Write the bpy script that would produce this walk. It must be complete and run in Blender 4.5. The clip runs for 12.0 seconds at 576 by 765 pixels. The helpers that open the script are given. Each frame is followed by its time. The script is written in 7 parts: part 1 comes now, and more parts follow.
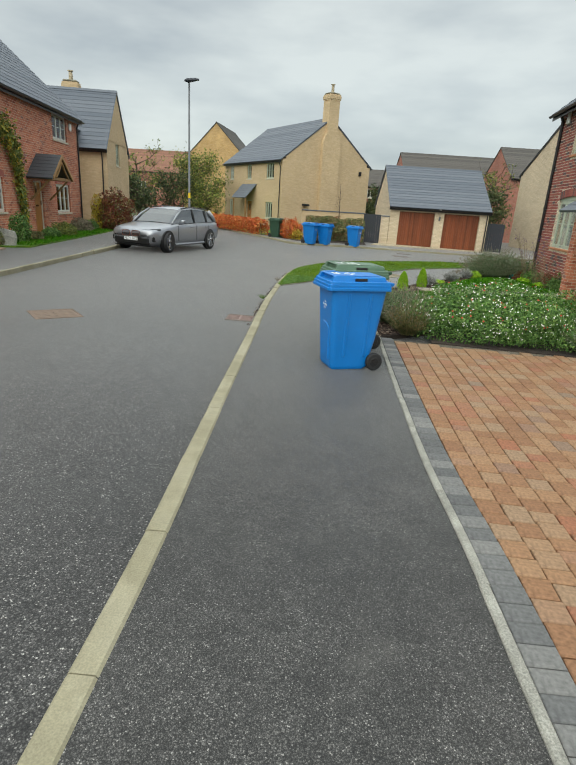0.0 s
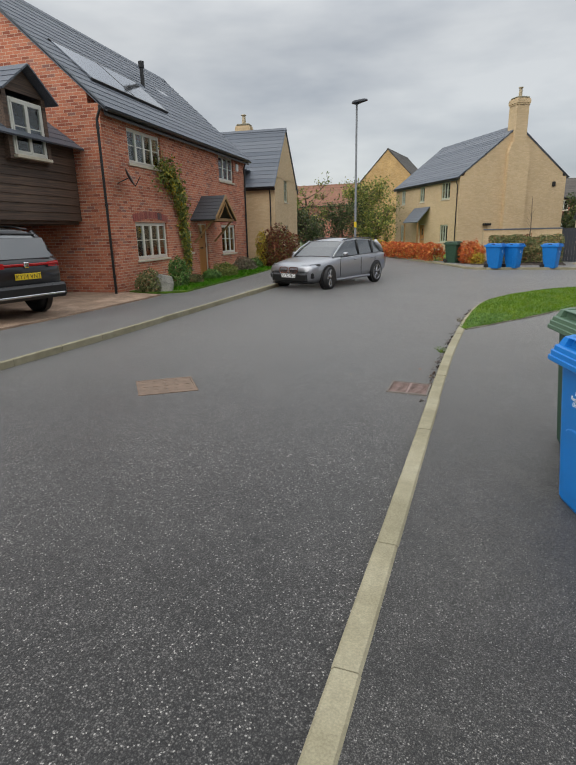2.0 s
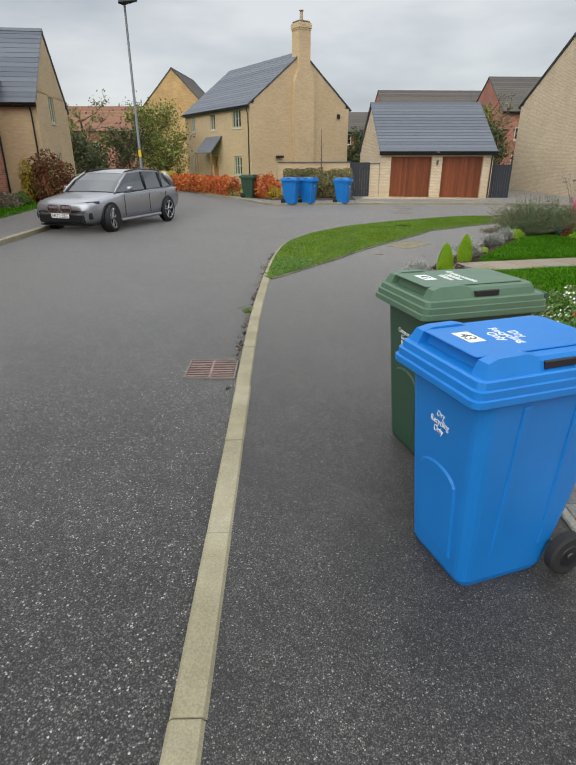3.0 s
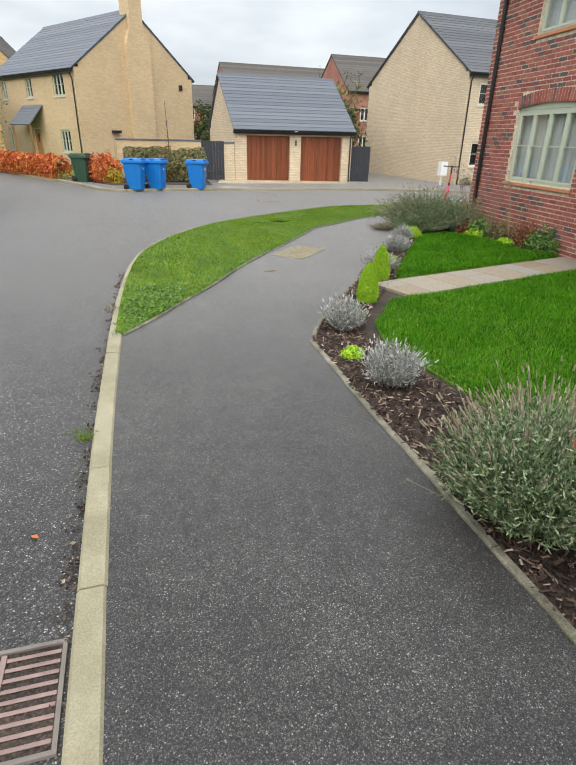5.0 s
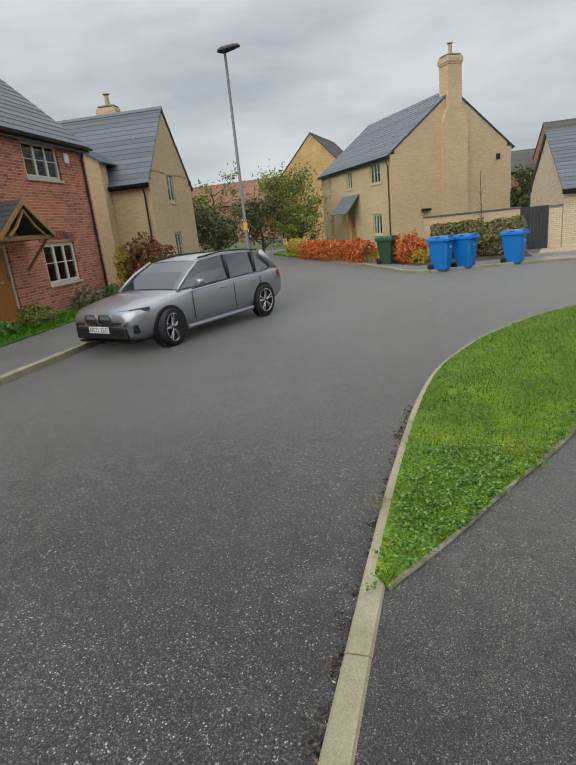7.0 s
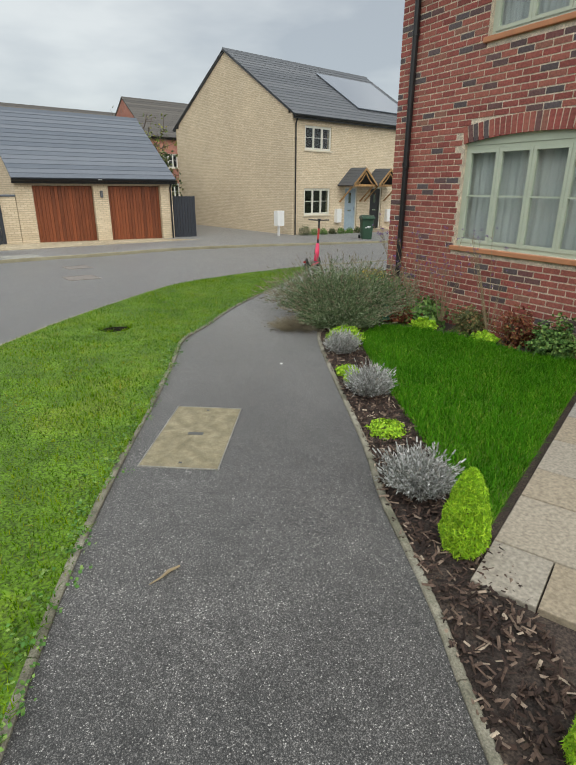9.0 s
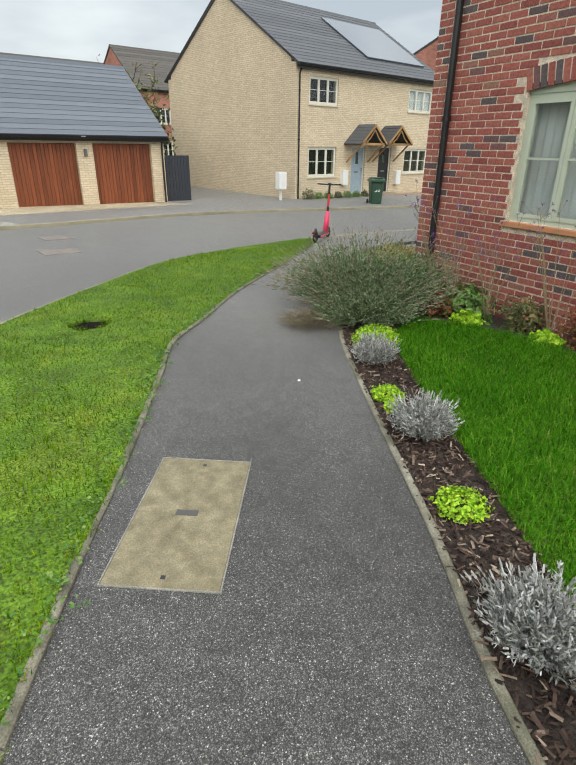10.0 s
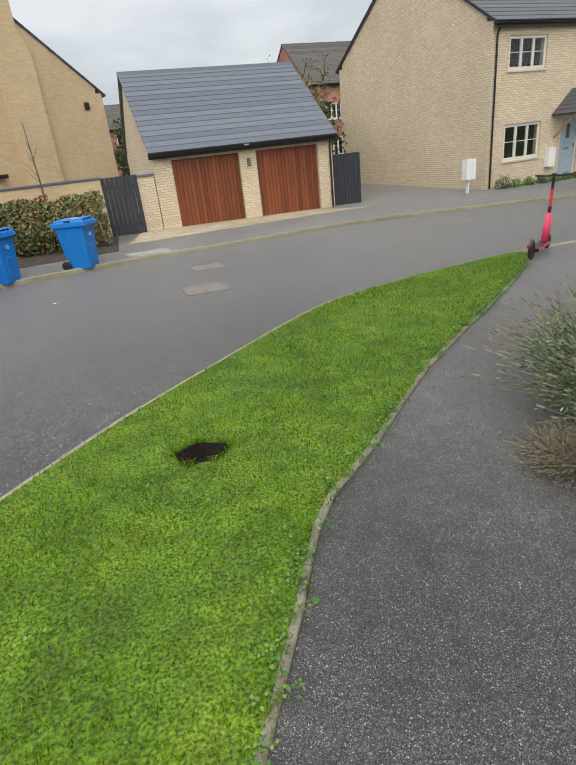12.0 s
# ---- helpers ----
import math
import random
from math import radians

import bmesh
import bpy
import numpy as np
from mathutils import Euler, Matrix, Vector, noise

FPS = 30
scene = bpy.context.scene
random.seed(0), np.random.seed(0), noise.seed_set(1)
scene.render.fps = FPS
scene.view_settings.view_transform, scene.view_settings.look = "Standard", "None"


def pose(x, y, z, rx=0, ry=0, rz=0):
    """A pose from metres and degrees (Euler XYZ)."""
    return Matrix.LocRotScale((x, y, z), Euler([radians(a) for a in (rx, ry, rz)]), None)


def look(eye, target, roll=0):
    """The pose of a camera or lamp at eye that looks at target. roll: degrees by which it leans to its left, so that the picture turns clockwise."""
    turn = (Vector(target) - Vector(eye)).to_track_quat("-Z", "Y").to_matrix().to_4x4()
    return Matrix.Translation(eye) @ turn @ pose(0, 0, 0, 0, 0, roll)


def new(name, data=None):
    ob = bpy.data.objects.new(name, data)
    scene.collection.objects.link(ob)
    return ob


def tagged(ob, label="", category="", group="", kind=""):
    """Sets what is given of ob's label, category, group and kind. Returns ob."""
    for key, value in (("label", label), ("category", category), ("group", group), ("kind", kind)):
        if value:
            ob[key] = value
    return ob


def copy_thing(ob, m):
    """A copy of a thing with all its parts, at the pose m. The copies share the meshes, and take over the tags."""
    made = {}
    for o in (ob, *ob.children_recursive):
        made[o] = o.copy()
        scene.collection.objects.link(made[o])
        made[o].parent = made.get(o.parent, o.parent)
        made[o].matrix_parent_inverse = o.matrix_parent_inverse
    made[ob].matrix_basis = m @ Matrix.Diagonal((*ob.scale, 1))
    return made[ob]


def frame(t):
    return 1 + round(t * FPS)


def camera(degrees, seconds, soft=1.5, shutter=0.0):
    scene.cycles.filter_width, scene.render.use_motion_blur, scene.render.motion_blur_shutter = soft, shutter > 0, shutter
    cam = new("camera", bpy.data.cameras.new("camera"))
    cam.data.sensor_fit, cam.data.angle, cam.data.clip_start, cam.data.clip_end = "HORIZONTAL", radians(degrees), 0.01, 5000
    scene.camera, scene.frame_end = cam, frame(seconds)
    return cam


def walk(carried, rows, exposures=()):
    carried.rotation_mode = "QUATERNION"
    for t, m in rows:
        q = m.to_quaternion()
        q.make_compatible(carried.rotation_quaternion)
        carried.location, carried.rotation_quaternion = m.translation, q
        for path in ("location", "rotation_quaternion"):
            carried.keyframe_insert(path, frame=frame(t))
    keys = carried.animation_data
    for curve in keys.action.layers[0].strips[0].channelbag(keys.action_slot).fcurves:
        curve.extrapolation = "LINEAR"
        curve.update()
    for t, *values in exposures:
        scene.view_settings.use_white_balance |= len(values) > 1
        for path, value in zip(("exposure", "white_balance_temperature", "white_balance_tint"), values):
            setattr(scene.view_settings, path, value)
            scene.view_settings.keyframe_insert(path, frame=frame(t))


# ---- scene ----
cam = camera(57.7, 12.0, soft=1.6)
PATH = [
    (0.0, (0.828, -1.899, 1.677), (0.678, -0.01, 1.038), 3.56),
    (0.5, (0.752, -1.204, 1.635), (0.646, 0.673, 0.953), 3.16),
    (1.0, (0.594, -0.569, 1.626), (0.396, 1.331, 1.034), -0.74),
    (1.5, (0.477, 0.048, 1.626), (-0.037, 1.906, 1.093), -1.85),
    (2.0, (0.354, 0.681, 1.639), (-0.422, 2.439, 1.085), -1.35),
    (2.5, (0.193, 1.348, 1.65), (-0.328, 3.164, 0.995), -0.87),
    (3.0, (0.194, 2.091, 1.636), (0.112, 3.929, 0.852), -0.15),
    (3.5, (0.043, 2.743, 1.633), (0.226, 4.541, 0.776), -0.22),
    (3.7, (0.006, 3.003, 1.647), (0.288, 4.788, 0.789), 0.1),
    (5.3, (0.008, 5.554, 1.711), (0.438, 7.315, 0.864), 1.24),
    (5.5, (-0.027, 5.831, 1.706), (0.384, 7.602, 0.871), 1.54),
    (6.0, (-0.139, 6.584, 1.722), (0.126, 8.409, 0.946), 1.11),
    (6.5, (-0.031, 7.208, 1.789), (-0.337, 9.072, 1.134), -1.96),
    (7.0, (-0.048, 7.857, 1.771), (-0.685, 9.664, 1.198), -6.06),
    (7.5, (0.141, 8.561, 1.737), (0.246, 10.437, 1.049), -6.41),
    (7.7, (0.254, 8.875, 1.742), (0.768, 10.665, 1.012), -2.72),
    (9.3, (0.998, 11.014, 1.767), (2.048, 12.557, 1.049), 0.48),
    (9.5, (1.098, 11.307, 1.785), (2.137, 12.837, 1.025), 0.67),
    (10.0, (1.51, 11.917, 1.764), (2.534, 13.423, 0.938), 0.57),
    (10.5, (1.832, 12.55, 1.76), (2.864, 14.026, 0.89), -0.03),
    (11.0, (2.168, 13.189, 1.782), (3.225, 14.643, 0.907), -1.02),
    (11.5, (2.485, 13.821, 1.843), (3.396, 15.378, 0.979), -2.89),
    (12.0, (2.671, 14.503, 1.87), (3.125, 16.267, 1.043), -6.35),
]
# time, exposure, white-balance tint
EXPOSURES = [(0, 0.18, 1), (0.5, 0.45, 1), (1, 0.33, 1), (2, 0.0, 8), (2.5, 0.05, 8), (3, 0.14, 8), (3.5, 0.22, 8), (5.5, 0.62, 8), (6, 0.48, 6), (6.5, 0.22, 4), (7, 0.0, 6), (7.5, -0.05, 6), (9.5, 0.32, 5), (10.5, 0.48, 6), (11.5, 0.42, 8), (12, 0.26, 8)]
walk(cam, [(t, look(eye, target, roll)) for t, eye, target, roll in PATH], [(t, e, 6750, tint) for t, e, tint in EXPOSURES])

# ---- sky and sun: an even overcast, brighter overhead ----
world = bpy.data.worlds.new("overcast_sky")
scene.world = world
world.use_nodes = True
wn, wl = world.node_tree.nodes, world.node_tree.links
wn.clear()
w_out = wn.new("ShaderNodeOutputWorld")
w_bg = wn.new("ShaderNodeBackground")
w_sky = wn.new("ShaderNodeTexSky")
w_sky.sky_type, w_sky.sun_disc = "NISHITA", False
w_sky.sun_elevation, w_sky.sun_rotation = radians(38), radians(200)
w_co = wn.new("ShaderNodeTexCoord")
w_sep = wn.new("ShaderNodeSeparateXYZ")
w_map = wn.new("ShaderNodeMapping")
w_map.inputs["Scale"].default_value = (1.0, 1.0, 3.2)
w_noise = wn.new("ShaderNodeTexNoise")
w_noise.inputs["Scale"].default_value, w_noise.inputs["Detail"].default_value = 2.3, 5.0
w_ramp = wn.new("ShaderNodeValToRGB")
w_ramp.color_ramp.elements[0].position, w_ramp.color_ramp.elements[0].color = 0.36, (0.43, 0.465, 0.53, 1)
w_ramp.color_ramp.elements[1].position, w_ramp.color_ramp.elements[1].color = 0.63, (0.75, 0.775, 0.815, 1)
w_grad = wn.new("ShaderNodeMapRange")
w_grad.inputs["From Min"].default_value, w_grad.inputs["From Max"].default_value = 0.3, 1.0
w_grad.inputs["To Min"].default_value, w_grad.inputs["To Max"].default_value = 1.0, 3.0
w_mul = wn.new("ShaderNodeVectorMath")
w_mul.operation = "SCALE"
w_sc = wn.new("ShaderNodeVectorMath")
w_sc.operation, w_sc.inputs["Scale"].default_value = "SCALE", 0.02
w_add = wn.new("ShaderNodeVectorMath")
w_add.operation = "ADD"
wl.new(w_co.outputs["Generated"], w_map.inputs["Vector"])
wl.new(w_map.outputs["Vector"], w_noise.inputs["Vector"])
wl.new(w_noise.outputs["Fac"], w_ramp.inputs["Fac"])
wl.new(w_co.outputs["Generated"], w_sep.inputs["Vector"])
wl.new(w_sep.outputs["Z"], w_grad.inputs["Value"])
wl.new(w_ramp.outputs["Color"], w_mul.inputs[0])
wl.new(w_grad.outputs["Result"], w_mul.inputs["Scale"])
wl.new(w_sky.outputs["Color"], w_sc.inputs[0])
wl.new(w_mul.outputs["Vector"], w_add.inputs[0])
wl.new(w_sc.outputs["Vector"], w_add.inputs[1])
wl.new(w_add.outputs["Vector"], w_bg.inputs["Color"])
w_bg.inputs["Strength"].default_value = 0.80
wl.new(w_bg.outputs["Background"], w_out.inputs["Surface"])

sun = new("sun", bpy.data.lights.new("sun", "SUN"))
sun.data.energy, sun.data.angle, sun.data.color = 1.8, radians(75), (1.0, 0.965, 0.92)
sun.matrix_world = look((-12, -30, 28), (0, 0, 0))


# ---- materials ----
def material(name, rough=0.8, metal=0.0):
    m = bpy.data.materials.new(name)
    m.use_nodes = True
    p = m.node_tree.nodes["Principled BSDF"]
    p.inputs["Roughness"].default_value, p.inputs["Metallic"].default_value = rough, metal
    return m, m.node_tree, p


def node(tree, kind, **values):
    n = tree.nodes.new(kind)
    for key, value in values.items():
        n.inputs[key.replace("_", " ")].default_value = value
    return n


def ramp(tree, stops, interp="LINEAR"):
    n = tree.nodes.new("ShaderNodeValToRGB")
    n.color_ramp.interpolation = interp
    while len(n.color_ramp.elements) < len(stops):
        n.color_ramp.elements.new(0.5)
    for e, (pos, c) in zip(n.color_ramp.elements, stops):
        e.position, e.color = pos, (*c, 1)
    return n


def mix(tree, kind, fac, a, b):
    n = tree.nodes.new("ShaderNodeMix")
    n.data_type, n.blend_type = "RGBA", kind
    for sock, value in ((n.inputs[0], fac), (n.inputs[6], a), (n.inputs[7], b)):
        if isinstance(value, bpy.types.NodeSocket):
            tree.links.new(value, sock)
        elif isinstance(value, tuple):
            sock.default_value = (*value, 1)
        else:
            sock.default_value = value
    return n.outputs[2]


def coords(tree, scale=(1, 1, 1), which="Object"):
    co = tree.nodes.new("ShaderNodeTexCoord")
    mp = tree.nodes.new("ShaderNodeMapping")
    mp.inputs["Scale"].default_value = scale
    tree.links.new(co.outputs[which], mp.inputs["Vector"])
    return mp.outputs["Vector"]


def bump(tree, p, height, strength=0.4, distance=0.01, into=None):
    n = node(tree, "ShaderNodeBump", Strength=strength, Distance=distance)
    tree.links.new(height, n.inputs["Height"])
    if into is not None:
        tree.links.new(into, n.inputs["Normal"])
    tree.links.new(n.outputs["Normal"], p.inputs["Normal"])
    return n.outputs["Normal"]


def speckled(name, base, dark, light, grain=220.0, patch=0.6, rough=0.85, relief=0.5, deep=0.65, mottle=0.2):
    """Mineral surface: fine grain over broad patches."""
    m, t, p = material(name, rough)
    vec = coords(t)
    big = node(t, "ShaderNodeTexNoise", Scale=patch, Detail=6.0, Roughness=0.65)
    fine = node(t, "ShaderNodeTexNoise", Scale=grain, Detail=3.0)
    mid = node(t, "ShaderNodeTexNoise", Scale=grain / 12, Detail=4.0)
    for n in (big, fine, mid):
        t.links.new(vec, n.inputs["Vector"])
    r1 = ramp(t, [(0.36, dark), (0.52, base), (0.68, light)])
    t.links.new(big.outputs["Fac"], r1.inputs["Fac"])
    r2 = ramp(t, [(0.33, (1 - deep,) * 3), (0.5, (1, 1, 1)), (0.68, (1 + 1.15 * deep,) * 3)])
    t.links.new(fine.outputs["Fac"], r2.inputs["Fac"])
    r3 = ramp(t, [(0.35, (1 - mottle,) * 3), (0.65, (1 + mottle,) * 3)])
    t.links.new(mid.outputs["Fac"], r3.inputs["Fac"])
    c = mix(t, "MULTIPLY", 1.0, r1.outputs["Color"], r2.outputs["Color"])
    c = mix(t, "MULTIPLY", 1.0, c, r3.outputs["Color"])
    t.links.new(c, p.inputs["Base Color"])
    bump(t, p, fine.outputs["Fac"], relief, 0.006)
    return m


def asphalt(name, cells, pit, binder, stone, pale, patch, chips, y_tone=()):
    """Rolled asphalt: close-packed stones in dark binder, a few of them pale, with dusty worn patches."""
    m, t, p = material(name, 0.5)
    vec = coords(t)
    wob = node(t, "ShaderNodeTexNoise", Scale=cells * 0.9, Detail=2.0)
    t.links.new(vec, wob.inputs["Vector"])
    bent = t.nodes.new("ShaderNodeMix")
    bent.data_type, bent.blend_type = "RGBA", "LINEAR_LIGHT"
    bent.inputs[0].default_value = 0.55 / cells
    t.links.new(vec, bent.inputs[6])
    t.links.new(wob.outputs["Color"], bent.inputs[7])
    vo = node(t, "ShaderNodeTexVoronoi", Scale=float(cells))
    t.links.new(bent.outputs[2], vo.inputs["Vector"])
    sep = t.nodes.new("ShaderNodeSeparateColor")
    t.links.new(vo.outputs["Color"], sep.inputs["Color"])
    tone = ramp(t, [(0.0, pit), (0.22, binder), (0.62, binder), (0.80, stone), (0.975 - 0.035 * chips, stone), (0.985 - 0.025 * chips, pale)])
    t.links.new(sep.outputs["Red"], tone.inputs["Fac"])
    gap = ramp(t, [(0.0, (1.25, 1.25, 1.25)), (0.38, (1, 1, 1)), (0.62, (0.35, 0.35, 0.35))])
    t.links.new(vo.outputs["Distance"], gap.inputs["Fac"])
    c = mix(t, "MULTIPLY", 1.0, tone.outputs["Color"], gap.outputs["Color"])
    big = node(t, "ShaderNodeTexNoise", Scale=patch, Detail=6.0, Roughness=0.65)
    mid = node(t, "ShaderNodeTexNoise", Scale=7.0, Detail=5.0, Roughness=0.6)
    for n, lo, hi, a, b in ((big, 0.34, 0.68, 0.74, 1.42), (mid, 0.32, 0.68, 0.84, 1.2)):
        t.links.new(vec, n.inputs["Vector"])
        r = ramp(t, [(lo, (a,) * 3), (hi, (b,) * 3)])
        t.links.new(n.outputs["Fac"], r.inputs["Fac"])
        c = mix(t, "MULTIPLY", 1.0, c, r.outputs["Color"])
    if y_tone:
        # tone along y: darker beside the bins for their shade, paler beyond
        along = t.nodes.new("ShaderNodeSeparateXYZ")
        t.links.new(vec, along.inputs["Vector"])
        sh = t.nodes.new("ShaderNodeMath")
        sh.operation, sh.inputs[1].default_value = "MULTIPLY", 0.05
        t.links.new(along.outputs["Y"], sh.inputs[0])
        ra = ramp(t, [(y * 0.05, (g,) * 3) for y, g in y_tone])
        t.links.new(sh.outputs[0], ra.inputs["Fac"])
        c = mix(t, "MULTIPLY", 1.0, c, ra.outputs["Color"])
    dust = node(t, "ShaderNodeTexNoise", Scale=1.3, Detail=5.0, Roughness=0.7)
    t.links.new(vec, dust.inputs["Vector"])
    rd = ramp(t, [(0.6, (0, 0, 0)), (0.78, (0.4, 0.4, 0.4))])
    t.links.new(dust.outputs["Fac"], rd.inputs["Fac"])
    c = mix(t, "MIX", rd.outputs["Color"], c, (0.13, 0.123, 0.112))
    t.links.new(c, p.inputs["Base Color"])
    rr = ramp(t, [(0.35, (0.42, 0.42, 0.42)), (0.65, (0.56, 0.56, 0.56))])
    t.links.new(big.outputs["Fac"], rr.inputs["Fac"])
    t.links.new(rr.outputs["Color"], p.inputs["Roughness"])
    bump(t, p, vo.outputs["Distance"], 0.3, -0.004)
    p.inputs["Specular IOR Level"].default_value = 0.34
    p.inputs["Sheen Weight"].default_value, p.inputs["Sheen Roughness"].default_value = 0.5, 0.35
    return m


def islands(name, stops, rough=0.7, by="Random Per Island", spec=0.3, worn=None):
    """Many small pieces, each with its own tint."""
    m, t, p = material(name, rough)
    if by == "object":
        g = t.nodes.new("ShaderNodeObjectInfo")
        src = g.outputs["Random"]
    else:
        g = t.nodes.new("ShaderNodeNewGeometry")
        src = g.outputs["Random Per Island"]
    r = ramp(t, stops)
    t.links.new(src, r.inputs["Fac"])
    n = node(t, "ShaderNodeTexNoise", Scale=45.0, Detail=4.0)
    t.links.new(coords(t), n.inputs["Vector"])
    r3 = ramp(t, [(0.3, (0.72, 0.72, 0.72)), (0.7, (1.25, 1.25, 1.25))])
    t.links.new(n.outputs["Fac"], r3.inputs["Fac"])
    c = mix(t, "MULTIPLY", 1.0, r.outputs["Color"], r3.outputs["Color"])
    if worn is not None:
        for sc, lo, hi, tone in worn:
            w = node(t, "ShaderNodeTexNoise", Scale=sc, Detail=4.0, Roughness=0.6)
            t.links.new(coords(t), w.inputs["Vector"])
            rw = ramp(t, [(lo, (0, 0, 0)), (hi, (1, 1, 1))])
            t.links.new(w.outputs["Fac"], rw.inputs["Fac"])
            c = mix(t, "MULTIPLY", rw.outputs["Color"], c, tone)
    t.links.new(c, p.inputs["Base Color"])
    p.inputs["Specular IOR Level"].default_value = spec
    bump(t, p, n.outputs["Fac"], 0.35, 0.004)
    return m


def brickwork(name, stops, mortar, size=(0.225, 0.075), joint=0.011, stain=(0.8, 1.12)):
    """Brick courses on walls that lie along the thing's own x or y."""
    m, t, p = material(name, 0.9)
    co = t.nodes.new("ShaderNodeTexCoord")
    sep = t.nodes.new("ShaderNodeSeparateXYZ")
    t.links.new(co.outputs["Object"], sep.inputs["Vector"])
    add = t.nodes.new("ShaderNodeMath")
    t.links.new(sep.outputs["X"], add.inputs[0])
    t.links.new(sep.outputs["Y"], add.inputs[1])
    comb = t.nodes.new("ShaderNodeCombineXYZ")
    t.links.new(add.outputs[0], comb.inputs["X"])
    t.links.new(sep.outputs["Z"], comb.inputs["Y"])
    b = node(t, "ShaderNodeTexBrick", Scale=1.0, Mortar_Size=joint * 0.5, Mortar_Smooth=0.25, Bias=0.0, Brick_Width=size[0], Row_Height=size[1])
    b.inputs["Color1"].default_value, b.inputs["Color2"].default_value = (0, 0, 0, 1), (1, 1, 1, 1)
    t.links.new(comb.outputs["Vector"], b.inputs["Vector"])
    r = ramp(t, stops)
    t.links.new(b.outputs["Color"], r.inputs["Fac"])
    fine = node(t, "ShaderNodeTexNoise", Scale=60.0, Detail=5.0)
    big = node(t, "ShaderNodeTexNoise", Scale=0.55, Detail=5.0, Roughness=0.6)
    for n in (fine, big):
        t.links.new(co.outputs["Object"], n.inputs["Vector"])
    rf = ramp(t, [(0.3, (0.78, 0.78, 0.78)), (0.7, (1.2, 1.2, 1.2))])
    rb = ramp(t, [(0.32, (stain[0],) * 3), (0.68, (stain[1],) * 3)])
    t.links.new(fine.outputs["Fac"], rf.inputs["Fac"])
    t.links.new(big.outputs["Fac"], rb.inputs["Fac"])
    c = mix(t, "MIX", b.outputs["Fac"], r.outputs["Color"], mortar)
    c = mix(t, "MULTIPLY", 1.0, c, rf.outputs["Color"])
    c = mix(t, "MULTIPLY", 1.0, c, rb.outputs["Color"])
    t.links.new(c, p.inputs["Base Color"])
    inv = t.nodes.new("ShaderNodeMath")
    inv.operation, inv.inputs[0].default_value = "SUBTRACT", 1.0
    t.links.new(b.outputs["Fac"], inv.inputs[1])
    first = bump(t, p, inv.outputs[0], 0.3, 0.006)
    bump(t, p, fine.outputs["Fac"], 0.3, 0.004, first)
    return m


def plain(name, color, rough=0.5, metal=0.0, vary=0.12, scale=6.0, relief=0.05):
    m, t, p = material(name, rough, metal)
    n = node(t, "ShaderNodeTexNoise", Scale=scale, Detail=6.0, Roughness=0.62)
    t.links.new(coords(t), n.inputs["Vector"])
    lo, hi = tuple(c * (1 - vary) for c in color), tuple(min(1, c * (1 + vary)) for c in color)
    r = ramp(t, [(0.3, lo), (0.7, hi)])
    t.links.new(n.outputs["Fac"], r.inputs["Fac"])
    t.links.new(r.outputs["Color"], p.inputs["Base Color"])
    rr = ramp(t, [(0.3, (max(0.02, rough - 0.08),) * 3), (0.7, (min(1, rough + 0.08),) * 3)])
    t.links.new(n.outputs["Fac"], rr.inputs["Fac"])
    t.links.new(rr.outputs["Color"], p.inputs["Roughness"])
    if relief:
        n2 = node(t, "ShaderNodeTexNoise", Scale=scale * 20, Detail=3.0)
        t.links.new(coords(t), n2.inputs["Vector"])
        bump(t, p, n2.outputs["Fac"], relief, 0.003)
    return m


def timber(name, a, b, grain=(30, 30, 1.2), rough=0.5):
    m, t, p = material(name, rough)
    n = node(t, "ShaderNodeTexNoise", Scale=1.0, Detail=7.0, Distortion=0.6)
    t.links.new(coords(t, grain), n.inputs["Vector"])
    r = ramp(t, [(0.3, a), (0.7, b)])
    t.links.new(n.outputs["Fac"], r.inputs["Fac"])
    g = t.nodes.new("ShaderNodeObjectInfo")
    rr = ramp(t, [(0.0, (0.72, 0.72, 0.72)), (1.0, (1.25, 1.25, 1.25))])
    t.links.new(g.outputs["Random"], rr.inputs["Fac"])
    t.links.new(mix(t, "MULTIPLY", 1.0, r.outputs["Color"], rr.outputs["Color"]), p.inputs["Base Color"])
    bump(t, p, n.outputs["Fac"], 0.25, 0.003)
    return m


ASPHALT = asphalt("asphalt_road", 132, (0.019, 0.018, 0.0175), (0.046, 0.044, 0.043), (0.115, 0.11, 0.105), (0.36, 0.345, 0.325), 0.30, 0.45)
# gain 0.84 at y 4.5 paints in the shade beside the bins
TARMAC = asphalt("asphalt_footway", 185, (0.022, 0.021, 0.020), (0.050, 0.0478, 0.0455), (0.112, 0.107, 0.101), (0.27, 0.258, 0.242), 0.45, 0.45, ((0.0, 1.0), (4.5, 0.84), (9.0, 1.0), (13.0, 1.5)))
KERB = speckled("concrete_kerb", (0.30, 0.272, 0.183), (0.24, 0.217, 0.14), (0.34, 0.312, 0.22), 120, 1.6, 0.85, 0.25, deep=0.14, mottle=0.06)
EDGING = speckled("concrete_edging", (0.20, 0.185, 0.14), (0.115, 0.11, 0.075), (0.27, 0.255, 0.205), 120, 3.0, 0.9, 0.3, deep=0.3)
PALE_EDGE = speckled("pale_concrete_edging", (0.28, 0.27, 0.235), (0.21, 0.205, 0.18), (0.34, 0.33, 0.29), 120, 3.0, 0.88, 0.25, deep=0.3, mottle=0.12)
